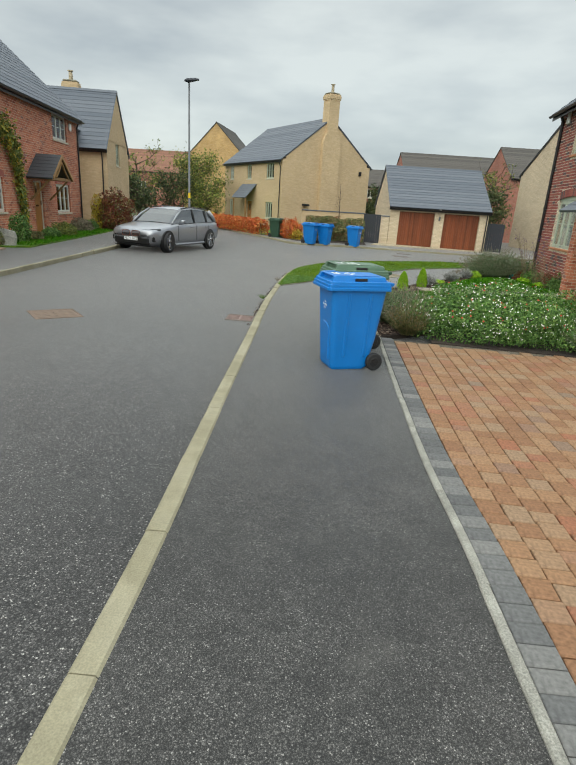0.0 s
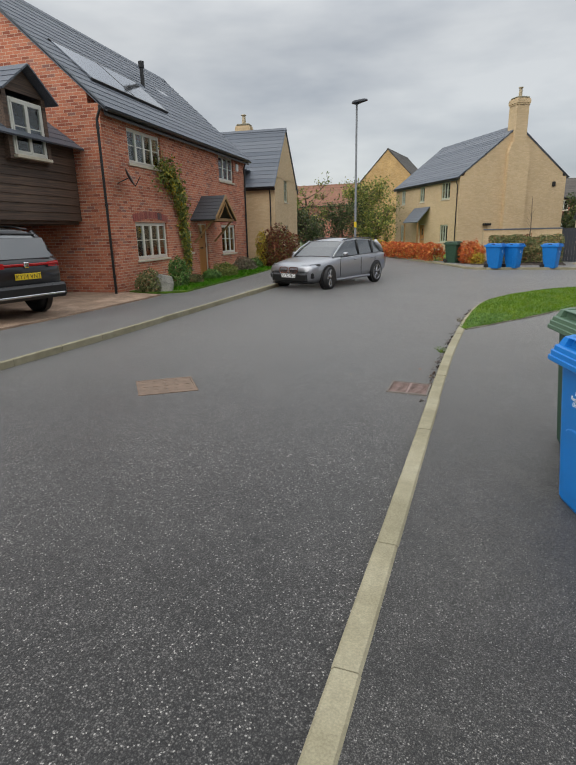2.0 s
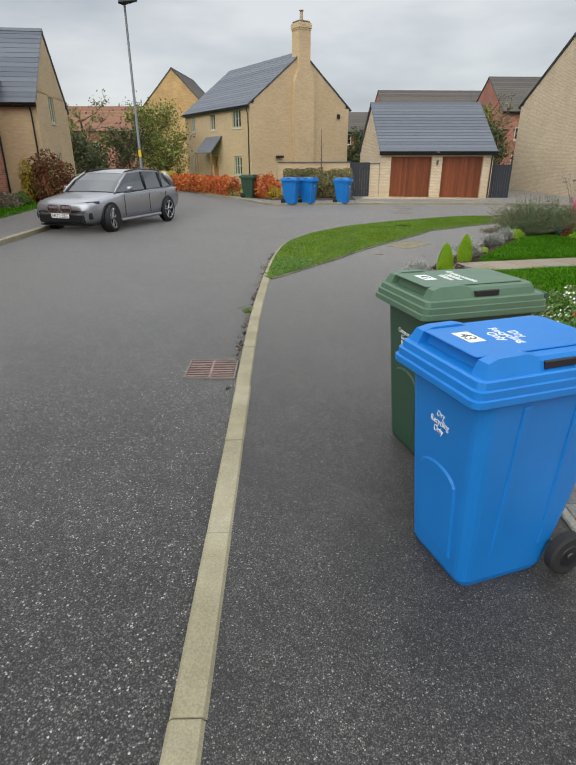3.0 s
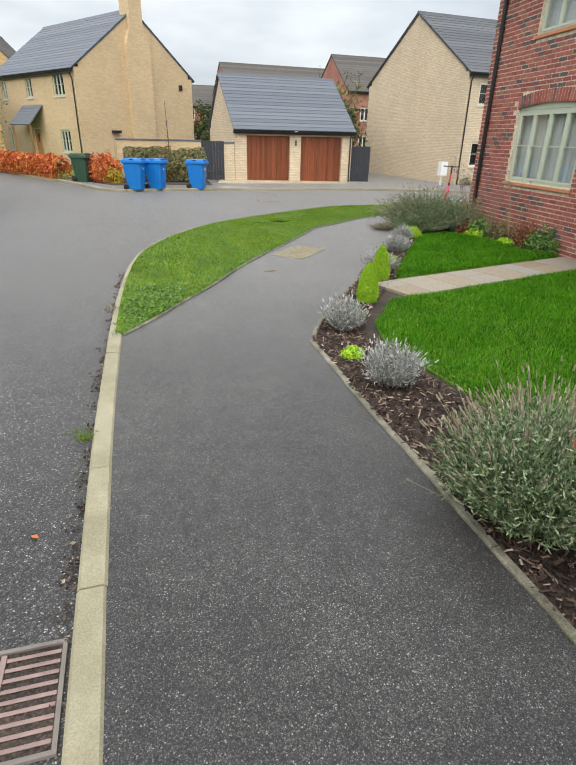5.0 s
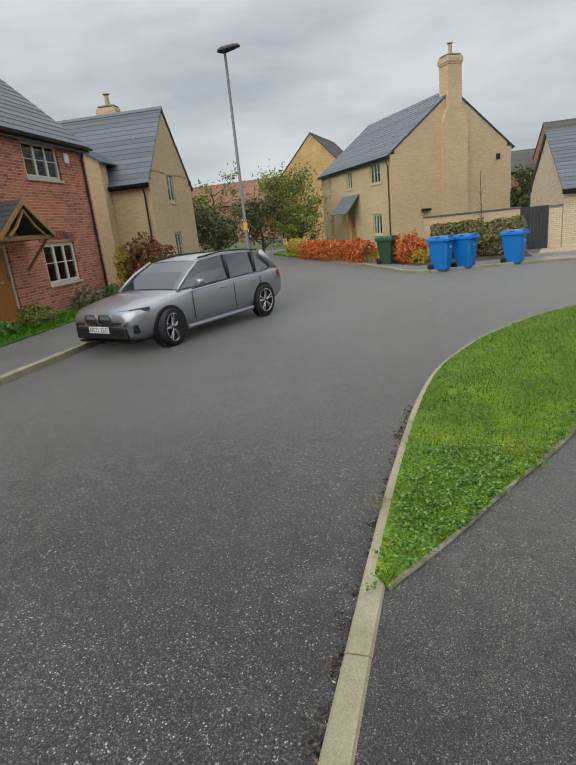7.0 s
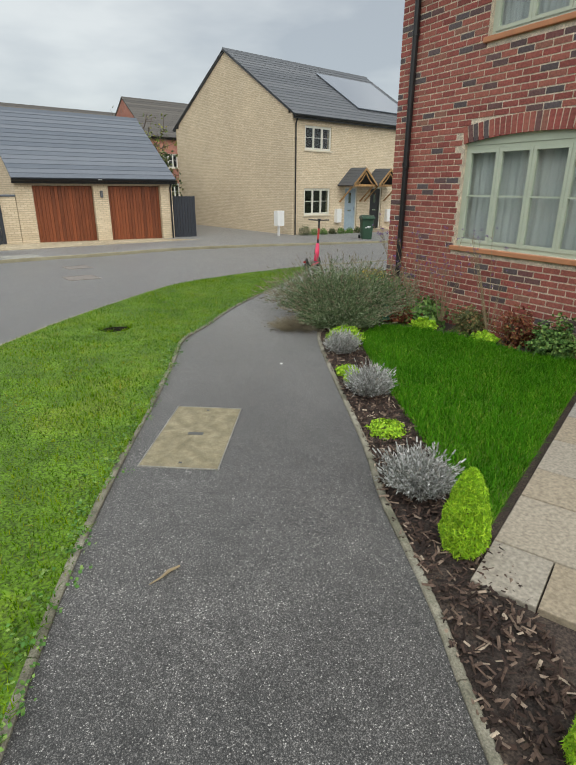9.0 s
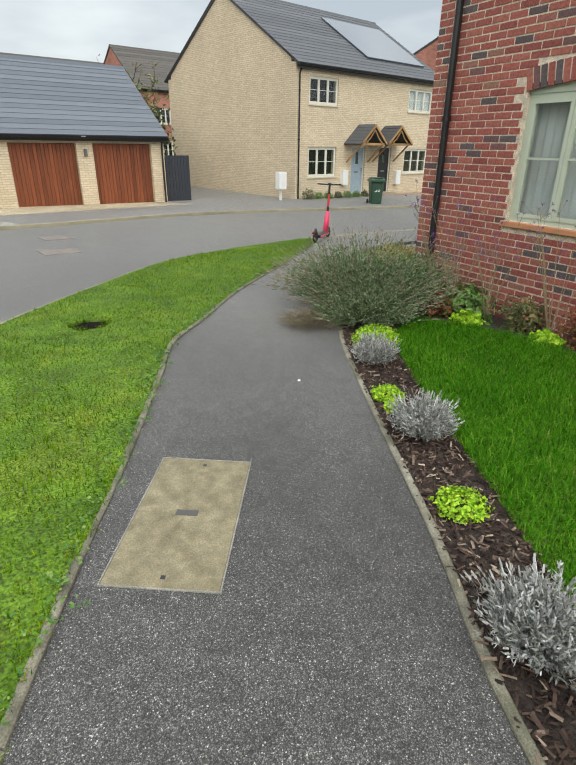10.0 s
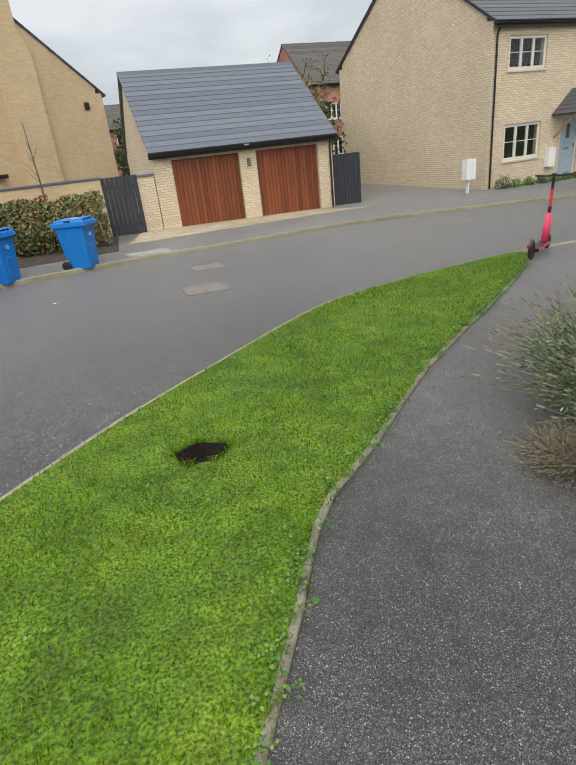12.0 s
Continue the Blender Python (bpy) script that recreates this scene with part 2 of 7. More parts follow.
COVER = speckled("concrete_cover", (0.215, 0.185, 0.115), (0.18, 0.152, 0.09), (0.24, 0.21, 0.135), 130, 9.0, 0.85, 0.3, deep=0.22, mottle=0.2)
SLAB = islands("sandstone_slab", [(0, (0.25, 0.20, 0.135)), (0.5, (0.31, 0.265, 0.20)), (1, (0.28, 0.265, 0.235))], 0.8, "object")
PAVER = islands("red_block_paver", [(0, (0.225, 0.115, 0.062)), (0.25, (0.275, 0.15, 0.08)), (0.55, (0.305, 0.18, 0.10)), (0.8, (0.28, 0.185, 0.115)), (0.92, (0.285, 0.118, 0.065)), (1, (0.215, 0.155, 0.11))], 0.75, "object")
PAVER_J = islands("red_block_paving_rest", [(0, (0.225, 0.115, 0.062)), (0.25, (0.275, 0.15, 0.08)), (0.55, (0.305, 0.18, 0.10)), (0.8, (0.28, 0.185, 0.115)), (0.92, (0.285, 0.118, 0.065)), (1, (0.215, 0.155, 0.11))], 0.75)
SETT = islands("dark_block_sett", [(0, (0.105, 0.105, 0.105)), (0.5, (0.145, 0.144, 0.142)), (1, (0.195, 0.19, 0.18))], 0.75, "object")
SAND = speckled("jointing_sand", (0.13, 0.11, 0.085), (0.09, 0.08, 0.06), (0.17, 0.15, 0.12), 200, 2, 0.95)
SOIL = speckled("dark_soil", (0.045, 0.032, 0.025), (0.028, 0.020, 0.016), (0.065, 0.048, 0.036), 90, 3, 0.95, 0.9)
TURF = speckled("turf", (0.08, 0.155, 0.007), (0.056, 0.11, 0.006), (0.125, 0.18, 0.011), 60, 1.3, 0.95, 0.9)
FIELD = speckled("far_grass", (0.07, 0.10, 0.035), (0.05, 0.07, 0.025), (0.10, 0.12, 0.05), 3, 0.03, 0.95, 0.3)
GRAVEL = speckled("buff_gravel", (0.42, 0.35, 0.24), (0.33, 0.27, 0.18), (0.50, 0.43, 0.31), 140, 1.0, 0.9, 0.6)
GRASS = islands("grass_blades", [(0, (0.042, 0.112, 0.002)), (0.4, (0.09, 0.182, 0.003)), (0.8, (0.142, 0.238, 0.005)), (0.97, (0.22, 0.255, 0.014)), (1, (0.28, 0.20, 0.05))], 0.85, spec=0.03, worn=((0.9, 0.48, 0.66, (0.72, 0.84, 0.8)), (3.2, 0.50, 0.66, (0.55, 0.68, 0.7)), (1.7, 0.60, 0.72, (1.5, 1.0, 1.2)), (9.0, 0.48, 0.68, (0.68, 0.76, 0.8))))
LAWN = islands("lawn_blades", [(0, (0.026, 0.115, 0.003)), (0.5, (0.05, 0.185, 0.006)), (0.9, (0.095, 0.25, 0.012)), (1, (0.20, 0.27, 0.04))], 0.8, spec=0.05, worn=((1.5, 0.48, 0.68, (0.62, 0.74, 0.7)), (5.0, 0.5, 0.7, (0.75, 0.85, 0.8))))
WEED = islands("clover_leaves", [(0, (0.04, 0.12, 0.015)), (0.6, (0.085, 0.20, 0.03)), (1, (0.20, 0.29, 0.07))], 0.5)
BARK = islands("bark_chips", [(0, (0.018, 0.012, 0.010)), (0.5, (0.052, 0.032, 0.025)), (0.82, (0.12, 0.08, 0.06)), (0.95, (0.24, 0.18, 0.135)), (1, (0.45, 0.37, 0.28))], 0.85)
RED_BRICK = brickwork("red_brickwork", [(0, (0.30, 0.085, 0.05)), (0.3, (0.47, 0.145, 0.08)), (0.65, (0.56, 0.195, 0.105)), (0.9, (0.50, 0.19, 0.12)), (1, (0.26, 0.12, 0.10))], (0.60, 0.48, 0.36))
FAR_RED = brickwork("far_red_brickwork", [(0, (0.30, 0.11, 0.08)), (1, (0.42, 0.17, 0.12))], (0.40, 0.30, 0.25))
BUFF_BRICK = brickwork("buff_brickwork", [(0, (0.53, 0.395, 0.235)), (0.5, (0.565, 0.425, 0.255)), (1, (0.60, 0.46, 0.29))], (0.52, 0.395, 0.25), stain=(0.92, 1.05))
# mortar widened and darkened to draw the shadow lines between courses
STONE_BRICK = brickwork("pale_buff_brickwork", [(0, (0.58, 0.47, 0.33)), (0.5, (0.64, 0.53, 0.375)), (1, (0.69, 0.58, 0.425))], (0.43, 0.35, 0.245), joint=0.019, stain=(0.92, 1.05))
ORANGE_WALL = brickwork("ochre_brickwork", [(0, (0.46, 0.29, 0.12)), (1, (0.56, 0.37, 0.17))], (0.50, 0.36, 0.2))
NEAR_BRICK = islands("red_face_brick", [(0, (0.18, 0.09, 0.085)), (0.05, (0.105, 0.082, 0.085)), (0.09, (0.13, 0.105, 0.11)), (0.12, (0.25, 0.075, 0.064)), (0.4, (0.325, 0.102, 0.083)), (0.7, (0.37, 0.132, 0.1)), (0.9, (0.34, 0.094, 0.08)), (1, (0.28, 0.15, 0.11))], 0.88, "object")
NEAR_BRICK_J = islands("red_face_brick_rest", [(0, (0.18, 0.09, 0.085)), (0.05, (0.105, 0.082, 0.085)), (0.09, (0.13, 0.105, 0.11)), (0.12, (0.25, 0.075, 0.064)), (0.4, (0.325, 0.102, 0.083)), (0.7, (0.37, 0.132, 0.1)), (0.9, (0.34, 0.094, 0.08)), (1, (0.28, 0.15, 0.11))], 0.88)
MORTAR = speckled("mortar", (0.62, 0.53, 0.42), (0.54, 0.46, 0.36), (0.68, 0.60, 0.49), 150, 2.0, 0.95, 0.4)
SLATE = islands("slate_courses", [(0, (0.095, 0.11, 0.135)), (0.5, (0.115, 0.13, 0.155)), (1, (0.135, 0.15, 0.175))], 0.5, "object")
DARK_SLATE = islands("dark_slate_courses", [(0, (0.060, 0.064, 0.072)), (0.5, (0.075, 0.08, 0.088)), (1, (0.092, 0.096, 0.104))], 0.5, "object")
BROWN_TILE = islands("brown_roof_tiles", [(0, (0.075, 0.07, 0.065)), (1, (0.11, 0.10, 0.09))], 0.8)
RED_TILE = islands("red_roof_tiles", [(0, (0.20, 0.10, 0.07)), (1, (0.27, 0.14, 0.095))], 0.8)
BLACK = plain("black_plastic", (0.012, 0.012, 0.013), 0.35)
FRAME = plain("cream_window_frame", (0.66, 0.65, 0.58), 0.4, vary=0.05)
SAGE = plain("sage_window_frame", (0.50, 0.55, 0.44), 0.45, vary=0.05)
TILE_SILL = plain("terracotta_sill", (0.50, 0.22, 0.11), 0.75)
STONE_SILL = plain("stone_sill", (0.55, 0.49, 0.38), 0.8)
OAK = timber("oak", (0.27, 0.145, 0.055), (0.44, 0.26, 0.105))
CEDAR = timber("cedar_board", (0.145, 0.036, 0.013), (0.25, 0.072, 0.026), (40, 40, 1.5), 0.45)
OAK_DOOR = timber("golden_oak_door", (0.38, 0.15, 0.03), (0.50, 0.22, 0.055), (25, 25, 1.0), 0.4)
WEATHERBOARD = timber("dark_weatherboard", (0.030, 0.021, 0.016), (0.14, 0.088, 0.060), (1.2, 20, 30), 0.65)
FENCE_GREY = plain("dark_grey_painted_timber", (0.028, 0.032, 0.042), 0.55)
CURTAIN = plain("white_net_curtain", (0.62, 0.64, 0.63), 0.9, vary=0.08, scale=3)
ROOM_DARK = plain("dark_room_backing", (0.05, 0.047, 0.045), 0.9)
BLOCK_TAN = speckled("tan_block_paving", (0.34, 0.235, 0.165), (0.26, 0.175, 0.12), (0.40, 0.29, 0.215), 40, 1.2, 0.85, 0.4, deep=0.35)
COVER_IRON = plain("weathered_brown_iron", (0.19, 0.135, 0.10), 0.75, 0.15, 0.3, 9, 0.3)
STEEL = plain("galvanised_steel", (0.15, 0.157, 0.165), 0.5, 0.5)
BLUE = plain("blue_bin_plastic", (0.004, 0.17, 0.53), 0.4, vary=0.08, scale=3, relief=0.1)
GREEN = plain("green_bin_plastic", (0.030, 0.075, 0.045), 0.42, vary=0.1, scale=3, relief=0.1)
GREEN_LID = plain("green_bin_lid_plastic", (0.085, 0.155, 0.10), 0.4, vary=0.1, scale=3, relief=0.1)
WHITE = plain("white_print", (0.78, 0.80, 0.80), 0.6, vary=0.04)
WHITE_BOX = plain("white_meter_box", (0.76, 0.76, 0.74), 0.5, vary=0.04)
RUBBER = plain("tyre_rubber", (0.016, 0.016, 0.017), 0.75)
GREY_IRON = plain("worn_grey_iron", (0.20, 0.175, 0.155), 0.75, 0.2, 0.25, 8, 0.3)
PINK = plain("pink_plastic", (0.80, 0.055, 0.14), 0.4)
YELLOW = plain("yellow_plate", (0.78, 0.55, 0.03), 0.4, vary=0.03)
TAIL_RED = plain("red_lamp", (0.35, 0.01, 0.012), 0.15)
BLUE_DOOR = plain("pale_blue_door", (0.30, 0.38, 0.44), 0.4)
TWIG = plain("dry_stem", (0.26, 0.20, 0.12), 0.85)
BARK_WOOD = plain("tree_bark", (0.10, 0.075, 0.055), 0.9, vary=0.3, scale=12, relief=0.3)


def glass(name, tint=(0.02, 0.025, 0.028)):
    m, t, p = material(name, 0.03)
    p.inputs["Base Color"].default_value = (*tint, 1)
    p.inputs["Transmission Weight"].default_value = 1.0
    p.inputs["IOR"].default_value = 1.45
    p.inputs["Base Color"].default_value = (0.75, 0.8, 0.8, 1)
    return m


GLASS = glass("window_glass")


def car_paint(name, color):
    m, t, p = material(name, 0.32, 0.6)
    n = node(t, "ShaderNodeTexNoise", Scale=2500.0)
    t.links.new(coords(t), n.inputs["Vector"])
    r = ramp(t, [(0.3, tuple(c * 0.85 for c in color)), (0.7, tuple(c * 1.2 for c in color))])
    t.links.new(n.outputs["Fac"], r.inputs["Fac"])
    t.links.new(r.outputs["Color"], p.inputs["Base Color"])
    p.inputs["Coat Weight"].default_value, p.inputs["Coat Roughness"].default_value = 0.8, 0.04
    return m


GREY_PAINT = car_paint("grey_car_paint", (0.32, 0.328, 0.355))
BLACK_PAINT = car_paint("black_car_paint", (0.02, 0.02, 0.022))
CAR_GLASS, _t, _p = material("dark_car_glass", 0.04)
_p.inputs["Base Color"].default_value = (0.03, 0.036, 0.04, 1)
_p.inputs["IOR"].default_value = 2.3
CHROME = plain("chrome", (0.6, 0.6, 0.62), 0.15, 1.0, 0.03, relief=0)
ALLOY = plain("dark_alloy", (0.10, 0.10, 0.105), 0.35, 0.8)
LAMP_GLASS, _t, _p = material("clear_lamp", 0.3)
_p.inputs["Base Color"].default_value = (0.06, 0.064, 0.07, 1)
PANEL, _t, _p = material("solar_panel_glass", 0.08)
_p.inputs["Base Color"].default_value = (0.25, 0.27, 0.30, 1)
_p.inputs["Metallic"].default_value = 0.85


def foliage(name, stops, rough=0.55):
    return islands(name, stops, rough, spec=0.25)


F_LAV = foliage("lavender_green", [(0, (0.045, 0.075, 0.028)), (0.5, (0.13, 0.19, 0.085)), (0.85, (0.25, 0.31, 0.18)), (1, (0.36, 0.40, 0.28))])
F_LAV_GREY = foliage("lavender_silver", [(0, (0.13, 0.13, 0.11)), (0.4, (0.27, 0.28, 0.26)), (0.8, (0.44, 0.45, 0.44)), (0.95, (0.56, 0.56, 0.55)), (1, (0.34, 0.29, 0.24))])
F_HEBE = foliage("hebe_green", [(0, (0.035, 0.09, 0.02)), (0.5, (0.095, 0.20, 0.045)), (1, (0.22, 0.34, 0.09))])
F_LIME = foliage("lime_green", [(0, (0.15, 0.32, 0.015)), (0.6, (0.30, 0.52, 0.025)), (1, (0.45, 0.62, 0.05))])
F_BEECH = foliage("copper_beech_leaves", [(0, (0.26, 0.05, 0.02)), (0.4, (0.55, 0.10, 0.03)), (0.8, (0.68, 0.21, 0.05)), (1, (0.60, 0.42, 0.10))])
F_YELLOW = foliage("yellow_autumn_leaves", [(0, (0.35, 0.22, 0.03)), (0.6, (0.55, 0.40, 0.04)), (1, (0.30, 0.33, 0.05))])
F_HEDGE = foliage("mixed_hedge_leaves", [(0, (0.06, 0.08, 0.03)), (0.5, (0.14, 0.16, 0.06)), (0.85, (0.25, 0.22, 0.09)), (1, (0.34, 0.14, 0.08))])
F_TREE = foliage("tree_leaves", [(0, (0.07, 0.10, 0.025)), (0.6, (0.17, 0.21, 0.05)), (0.9, (0.29, 0.30, 0.065)), (1, (0.42, 0.36, 0.07))])
F_YEW = foliage("dark_evergreen", [(0, (0.03, 0.05, 0.02)), (0.7, (0.075, 0.105, 0.04)), (1, (0.16, 0.17, 0.06))])
F_RED = foliage("russet_leaves", [(0, (0.09, 0.03, 0.02)), (0.5, (0.20, 0.055, 0.03)), (0.75, (0.30, 0.13, 0.05)), (0.9, (0.14, 0.16, 0.05)), (1, (0.20, 0.22, 0.07))])
F_DRY = foliage("dry_thatch", [(0, (0.14, 0.12, 0.08)), (1, (0.30, 0.26, 0.18))])
PETAL = plain("white_petals", (0.80, 0.80, 0.76), 0.6, vary=0.04)
PURPLE = plain("purple_flowers", (0.15, 0.07, 0.26), 0.7)


# ---- building blocks ----
def gz(x, y, h=0.0):
    """Height of the gently falling ground."""
    return -0.035 - 0.0188 * max(-14, min(20, x)) - 0.0034 * max(-10, min(45, y)) + h


def thing(name, m=None, label="", category="", group="", kind=""):
    ob = new(name)
    ob.empty_display_size = 0.2
    if m is not None:
        ob.matrix_world = m
    return tagged(ob, label, category, group, kind)


def finish(bm, name, mats, smooth=False):
    bmesh.ops.recalc_face_normals(bm, faces=bm.faces)
    me = bpy.data.meshes.new(name)
    bm.to_mesh(me)
    bm.free()
    for mt in (mats if isinstance(mats, (list, tuple)) else [mats]):
        me.materials.append(mt)
    if smooth:
        me.polygons.foreach_set("use_smooth", [True] * len(me.polygons))
    return me


def part(name, bm, mat, parent=None, label="", m=None, smooth=False):
    me = bm if isinstance(bm, bpy.types.Mesh) else finish(bm, name, mat, smooth)
    ob = new(name, me)
    if parent is not None:
        ob.parent = parent
    if m is not None:
        ob.matrix_basis = m
    return tagged(ob, label)


def lie(x, y, h, rz=0.0):
    """A pose that lies flat on the falling ground."""
    return pose(x, y, gz(x, y, h)) @ pose(0, 0, 0, -0.195, 1.077, 0) @ pose(0, 0, 0, 0, 0, rz)


def structure(name, bm, mat, label, category):
    return tagged(part(name, bm, mat), label, category, "", "structure")


def raw(name, verts, faces, mat):
    me = bpy.data.meshes.new(name)
    me.from_pydata([tuple(v) for v in verts], [], [tuple(f) for f in faces])
    me.materials.append(mat)
    return me


def box(bm, lo, hi, bevel=0.0, m=None, seg=1):
    r = bmesh.ops.create_cube(bm, size=1.0)
    vs = r["verts"]
    for v in vs:
        v.co = Vector([lo[i] + (v.co[i] + 0.5) * (hi[i] - lo[i]) for i in range(3)])
    if bevel:
        es = list({e for v in vs for e in v.link_edges})
        r2 = bmesh.ops.bevel(bm, geom=es, offset=bevel, segments=seg, affect="EDGES", profile=0.5)
        vs = list({v for f in r2["faces"] for v in f.verts} | {v for v in vs if v.is_valid})
    if m is not None:
        bmesh.ops.transform(bm, matrix=m, verts=vs)
    return vs


def boxes(*specs, bevel=0.0):
    bm = bmesh.new()
    for lo, hi in specs:
        box(bm, lo, hi, bevel)
    return bm


def tube(bm, pts, radii, n=8, cap=True):
    """A round bar through the points, with its own radius at each."""
    rings = []
    pts = [Vector(p) for p in pts]
    radii = radii if isinstance(radii, (list, tuple)) else [radii] * len(pts)
    for i, p in enumerate(pts):
        d = (pts[min(i + 1, len(pts) - 1)] - pts[max(i - 1, 0)]).normalized()
        a = d.orthogonal().normalized() if i == 0 else (a - d * a.dot(d)).normalized()
        b = d.cross(a)
        rings.append([bm.verts.new(p + (a * math.cos(k * math.tau / n) + b * math.sin(k * math.tau / n)) * radii[i]) for k in range(n)])
    for r0, r1 in zip(rings, rings[1:]):
        for k in range(n):
            bm.faces.new((r0[k], r0[(k + 1) % n], r1[(k + 1) % n], r1[k]))
    if cap:
        bm.faces.new(rings[0][::-1])
        bm.faces.new(rings[-1])
    return bm


def loft(bm, rings, cap=True, closed=True):
    vr = [[bm.verts.new(p) for p in r] for r in rings]
    n = len(vr[0])
    for r0, r1 in zip(vr, vr[1:]):
        for k in range(n if closed else n - 1):
            bm.faces.new((r0[k], r0[(k + 1) % n], r1[(k + 1) % n], r1[k]))
    if cap:
        bm.faces.new(vr[0][::-1])
        bm.faces.new(vr[-1])
    return bm


def smooth_line(pts, step=0.3):
    """Catmull-Rom line through the points, resampled to even steps."""
    p = [np.array(q, float) for q in pts]
    p = [2 * p[0] - p[1]] + p + [2 * p[-1] - p[-2]]
    out = []
    for i in range(1, len(p) - 2):
        for s in np.linspace(0, 1, 24, endpoint=False):
            a, b, c, d = p[i - 1:i + 3]
            out.append(0.5 * (2 * b + (c - a) * s + (2 * a - 5 * b + 4 * c - d) * s * s + (3 * b - a - 3 * c + d) * s ** 3))
    out.append(p[-2])
    out = np.array(out)
    dist = np.r_[0, np.cumsum(np.linalg.norm(np.diff(out, axis=0), axis=1))]
    n = max(2, round(dist[-1] / step) + 1)
    at = np.linspace(0, dist[-1], n)
    return [(float(np.interp(s, dist, out[:, 0])), float(np.interp(s, dist, out[:, 1]))) for s in at]


def sheet(poly, h, depth=0.3):
    """A slab of ground with the outline poly, its top h above the fall of the land."""
    bm = bmesh.new()
    top = [bm.verts.new((x, y, gz(x, y, h))) for x, y in poly]
    f = bm.faces.new(top)
    low = [bm.verts.new((x, y, gz(x, y, h) - depth)) for x, y in poly]
    for i in range(len(poly)):
        j = (i + 1) % len(poly)
        bm.faces.new((top[i], top[j], low[j], low[i]))
    bmesh.ops.triangulate(bm, faces=[f])
    return bm


def offset_line(line, d):
    out = []
    for i, (x, y) in enumerate(line):
        a, b = np.array(line[max(i - 1, 0)]), np.array(line[min(i + 1, len(line) - 1)])
        t = (b - a) / np.linalg.norm(b - a)
        out.append((x - t[1] * d, y + t[0] * d))
    return out


def inside(poly, x, y):
    p = np.array(poly)
    q = np.roll(p, -1, 0)
    c = np.zeros(len(x), bool)
    for (x0, y0), (x1, y1) in zip(p, q):
        if y0 != y1:
            c ^= ((y0 > y) != (y1 > y)) & (x < (x1 - x0) * (y - y0) / (y1 - y0) + x0)
    return c


def scatter(poly, n, rng):
    p = np.array(poly)
    x = rng.uniform(p[:, 0].min(), p[:, 0].max(), n)
    y = rng.uniform(p[:, 1].min(), p[:, 1].max(), n)
    k = inside(poly, x, y)
    return x[k], y[k]


def edge_pieces(parent, line, width, depth, h, length, name, mat, gap=0.006, chamfer=0.012):
    """Kerb or edging stones laid end to end along a line, each an object."""
    line = [np.array(p) for p in line]
    dist = np.r_[0, np.cumsum([np.linalg.norm(b - a) for a, b in zip(line, line[1:])])]
    xs, ys = [p[0] for p in line], [p[1] for p in line]
    n = max(1, round(dist[-1] / length))
    rng = random.Random(len(line) * 7 + n)
    for i in range(n):
        s = np.linspace(i / n * dist[-1] + gap / 2, (i + 1) / n * dist[-1] - gap / 2, 4)
        c = [(np.interp(q, dist, xs), np.interp(q, dist, ys)) for q in s]
        bm = bmesh.new()
        rings = []
        lift = rng.uniform(-0.003, 0.003)
        shift = rng.uniform(-0.004, 0.004)
        for k, (x, y) in enumerate(c):
            a, b = np.array(c[max(k - 1, 0)]), np.array(c[min(k + 1, 3)])
            t = (b - a) / np.linalg.norm(b - a)
            nx, ny = -t[1], t[0]
            z = gz(x, y, h) + lift
            e = chamfer * (1.0 if k in (1, 2) else 1.15)
            ring = []
            for o, dz in ((-width / 2, -depth), (-width / 2, -e), (-width / 2 + e, 0), (width / 2 - e, 0), (width / 2, -e), (width / 2, -depth)):
                ring.append((x + nx * (o + shift), y + ny * (o + shift), z + dz))
            rings.append(ring)
        loft(bm, rings)
        part(name, bm, mat, parent)


# ---- ground, road and footways ----
KERB_LINE = smooth_line([(0.10, -6), (0.05, -2), (0.0, -0.1), (-0.04, 0.8), (-0.1, 1.67), (-0.29, 5.03), (-0.44, 7.77), (-0.5, 10.1), (-0.5, 11.72), (-0.43, 13.3), (-0.24, 14.5), (0.26, 15.9), (1.03, 17.3), (2.03, 18.48), (3.15, 19.55), (5.0, 21.1), (6.67, 21.78), (7.94, 22.1), (9.2, 22.35), (12, 22.5), (18, 22.2), (30, 21.6)])
EDGE_LINE = smooth_line([(-0.43, 10.12), (-0.08, 10.71), (0.28, 11.38), (0.63, 11.99), (1.14, 13.03), (1.8, 14.18), (2.36, 15.08), (2.99, 16.16), (3.44, 16.95), (4.03, 17.5), (5.13, 18.59), (6.72, 19.87), (8.53, 21.4), (9.15, 22.2)], 0.2)
DRIVE_EDGE = smooth_line([(1.84, -6), (1.76, -1.2), (1.73, -0.49), (1.68, 0.68), (1.6, 1.84), (1.55, 4.04), (1.52, 5.79)], 0.3)
BED_EDGE = smooth_line([(1.52, 5.8), (1.46, 7.0), (1.44, 7.61), (1.40, 8.36), (1.38, 9.14), (1.36, 9.7)], 0.2) + smooth_line([(1.42, 9.85), (1.64, 10.33), (2.21, 11.31), (2.51, 11.77), (2.79, 12.27), (3.01, 12.68), (3.4, 13.26), (3.83, 14.0), (4.46, 15.1), (5.04, 16.05), (5.9, 17.2), (7.3, 18.9), (9.0, 20.4), (12, 21.0), (18, 20.7), (30, 20.1)], 0.2)


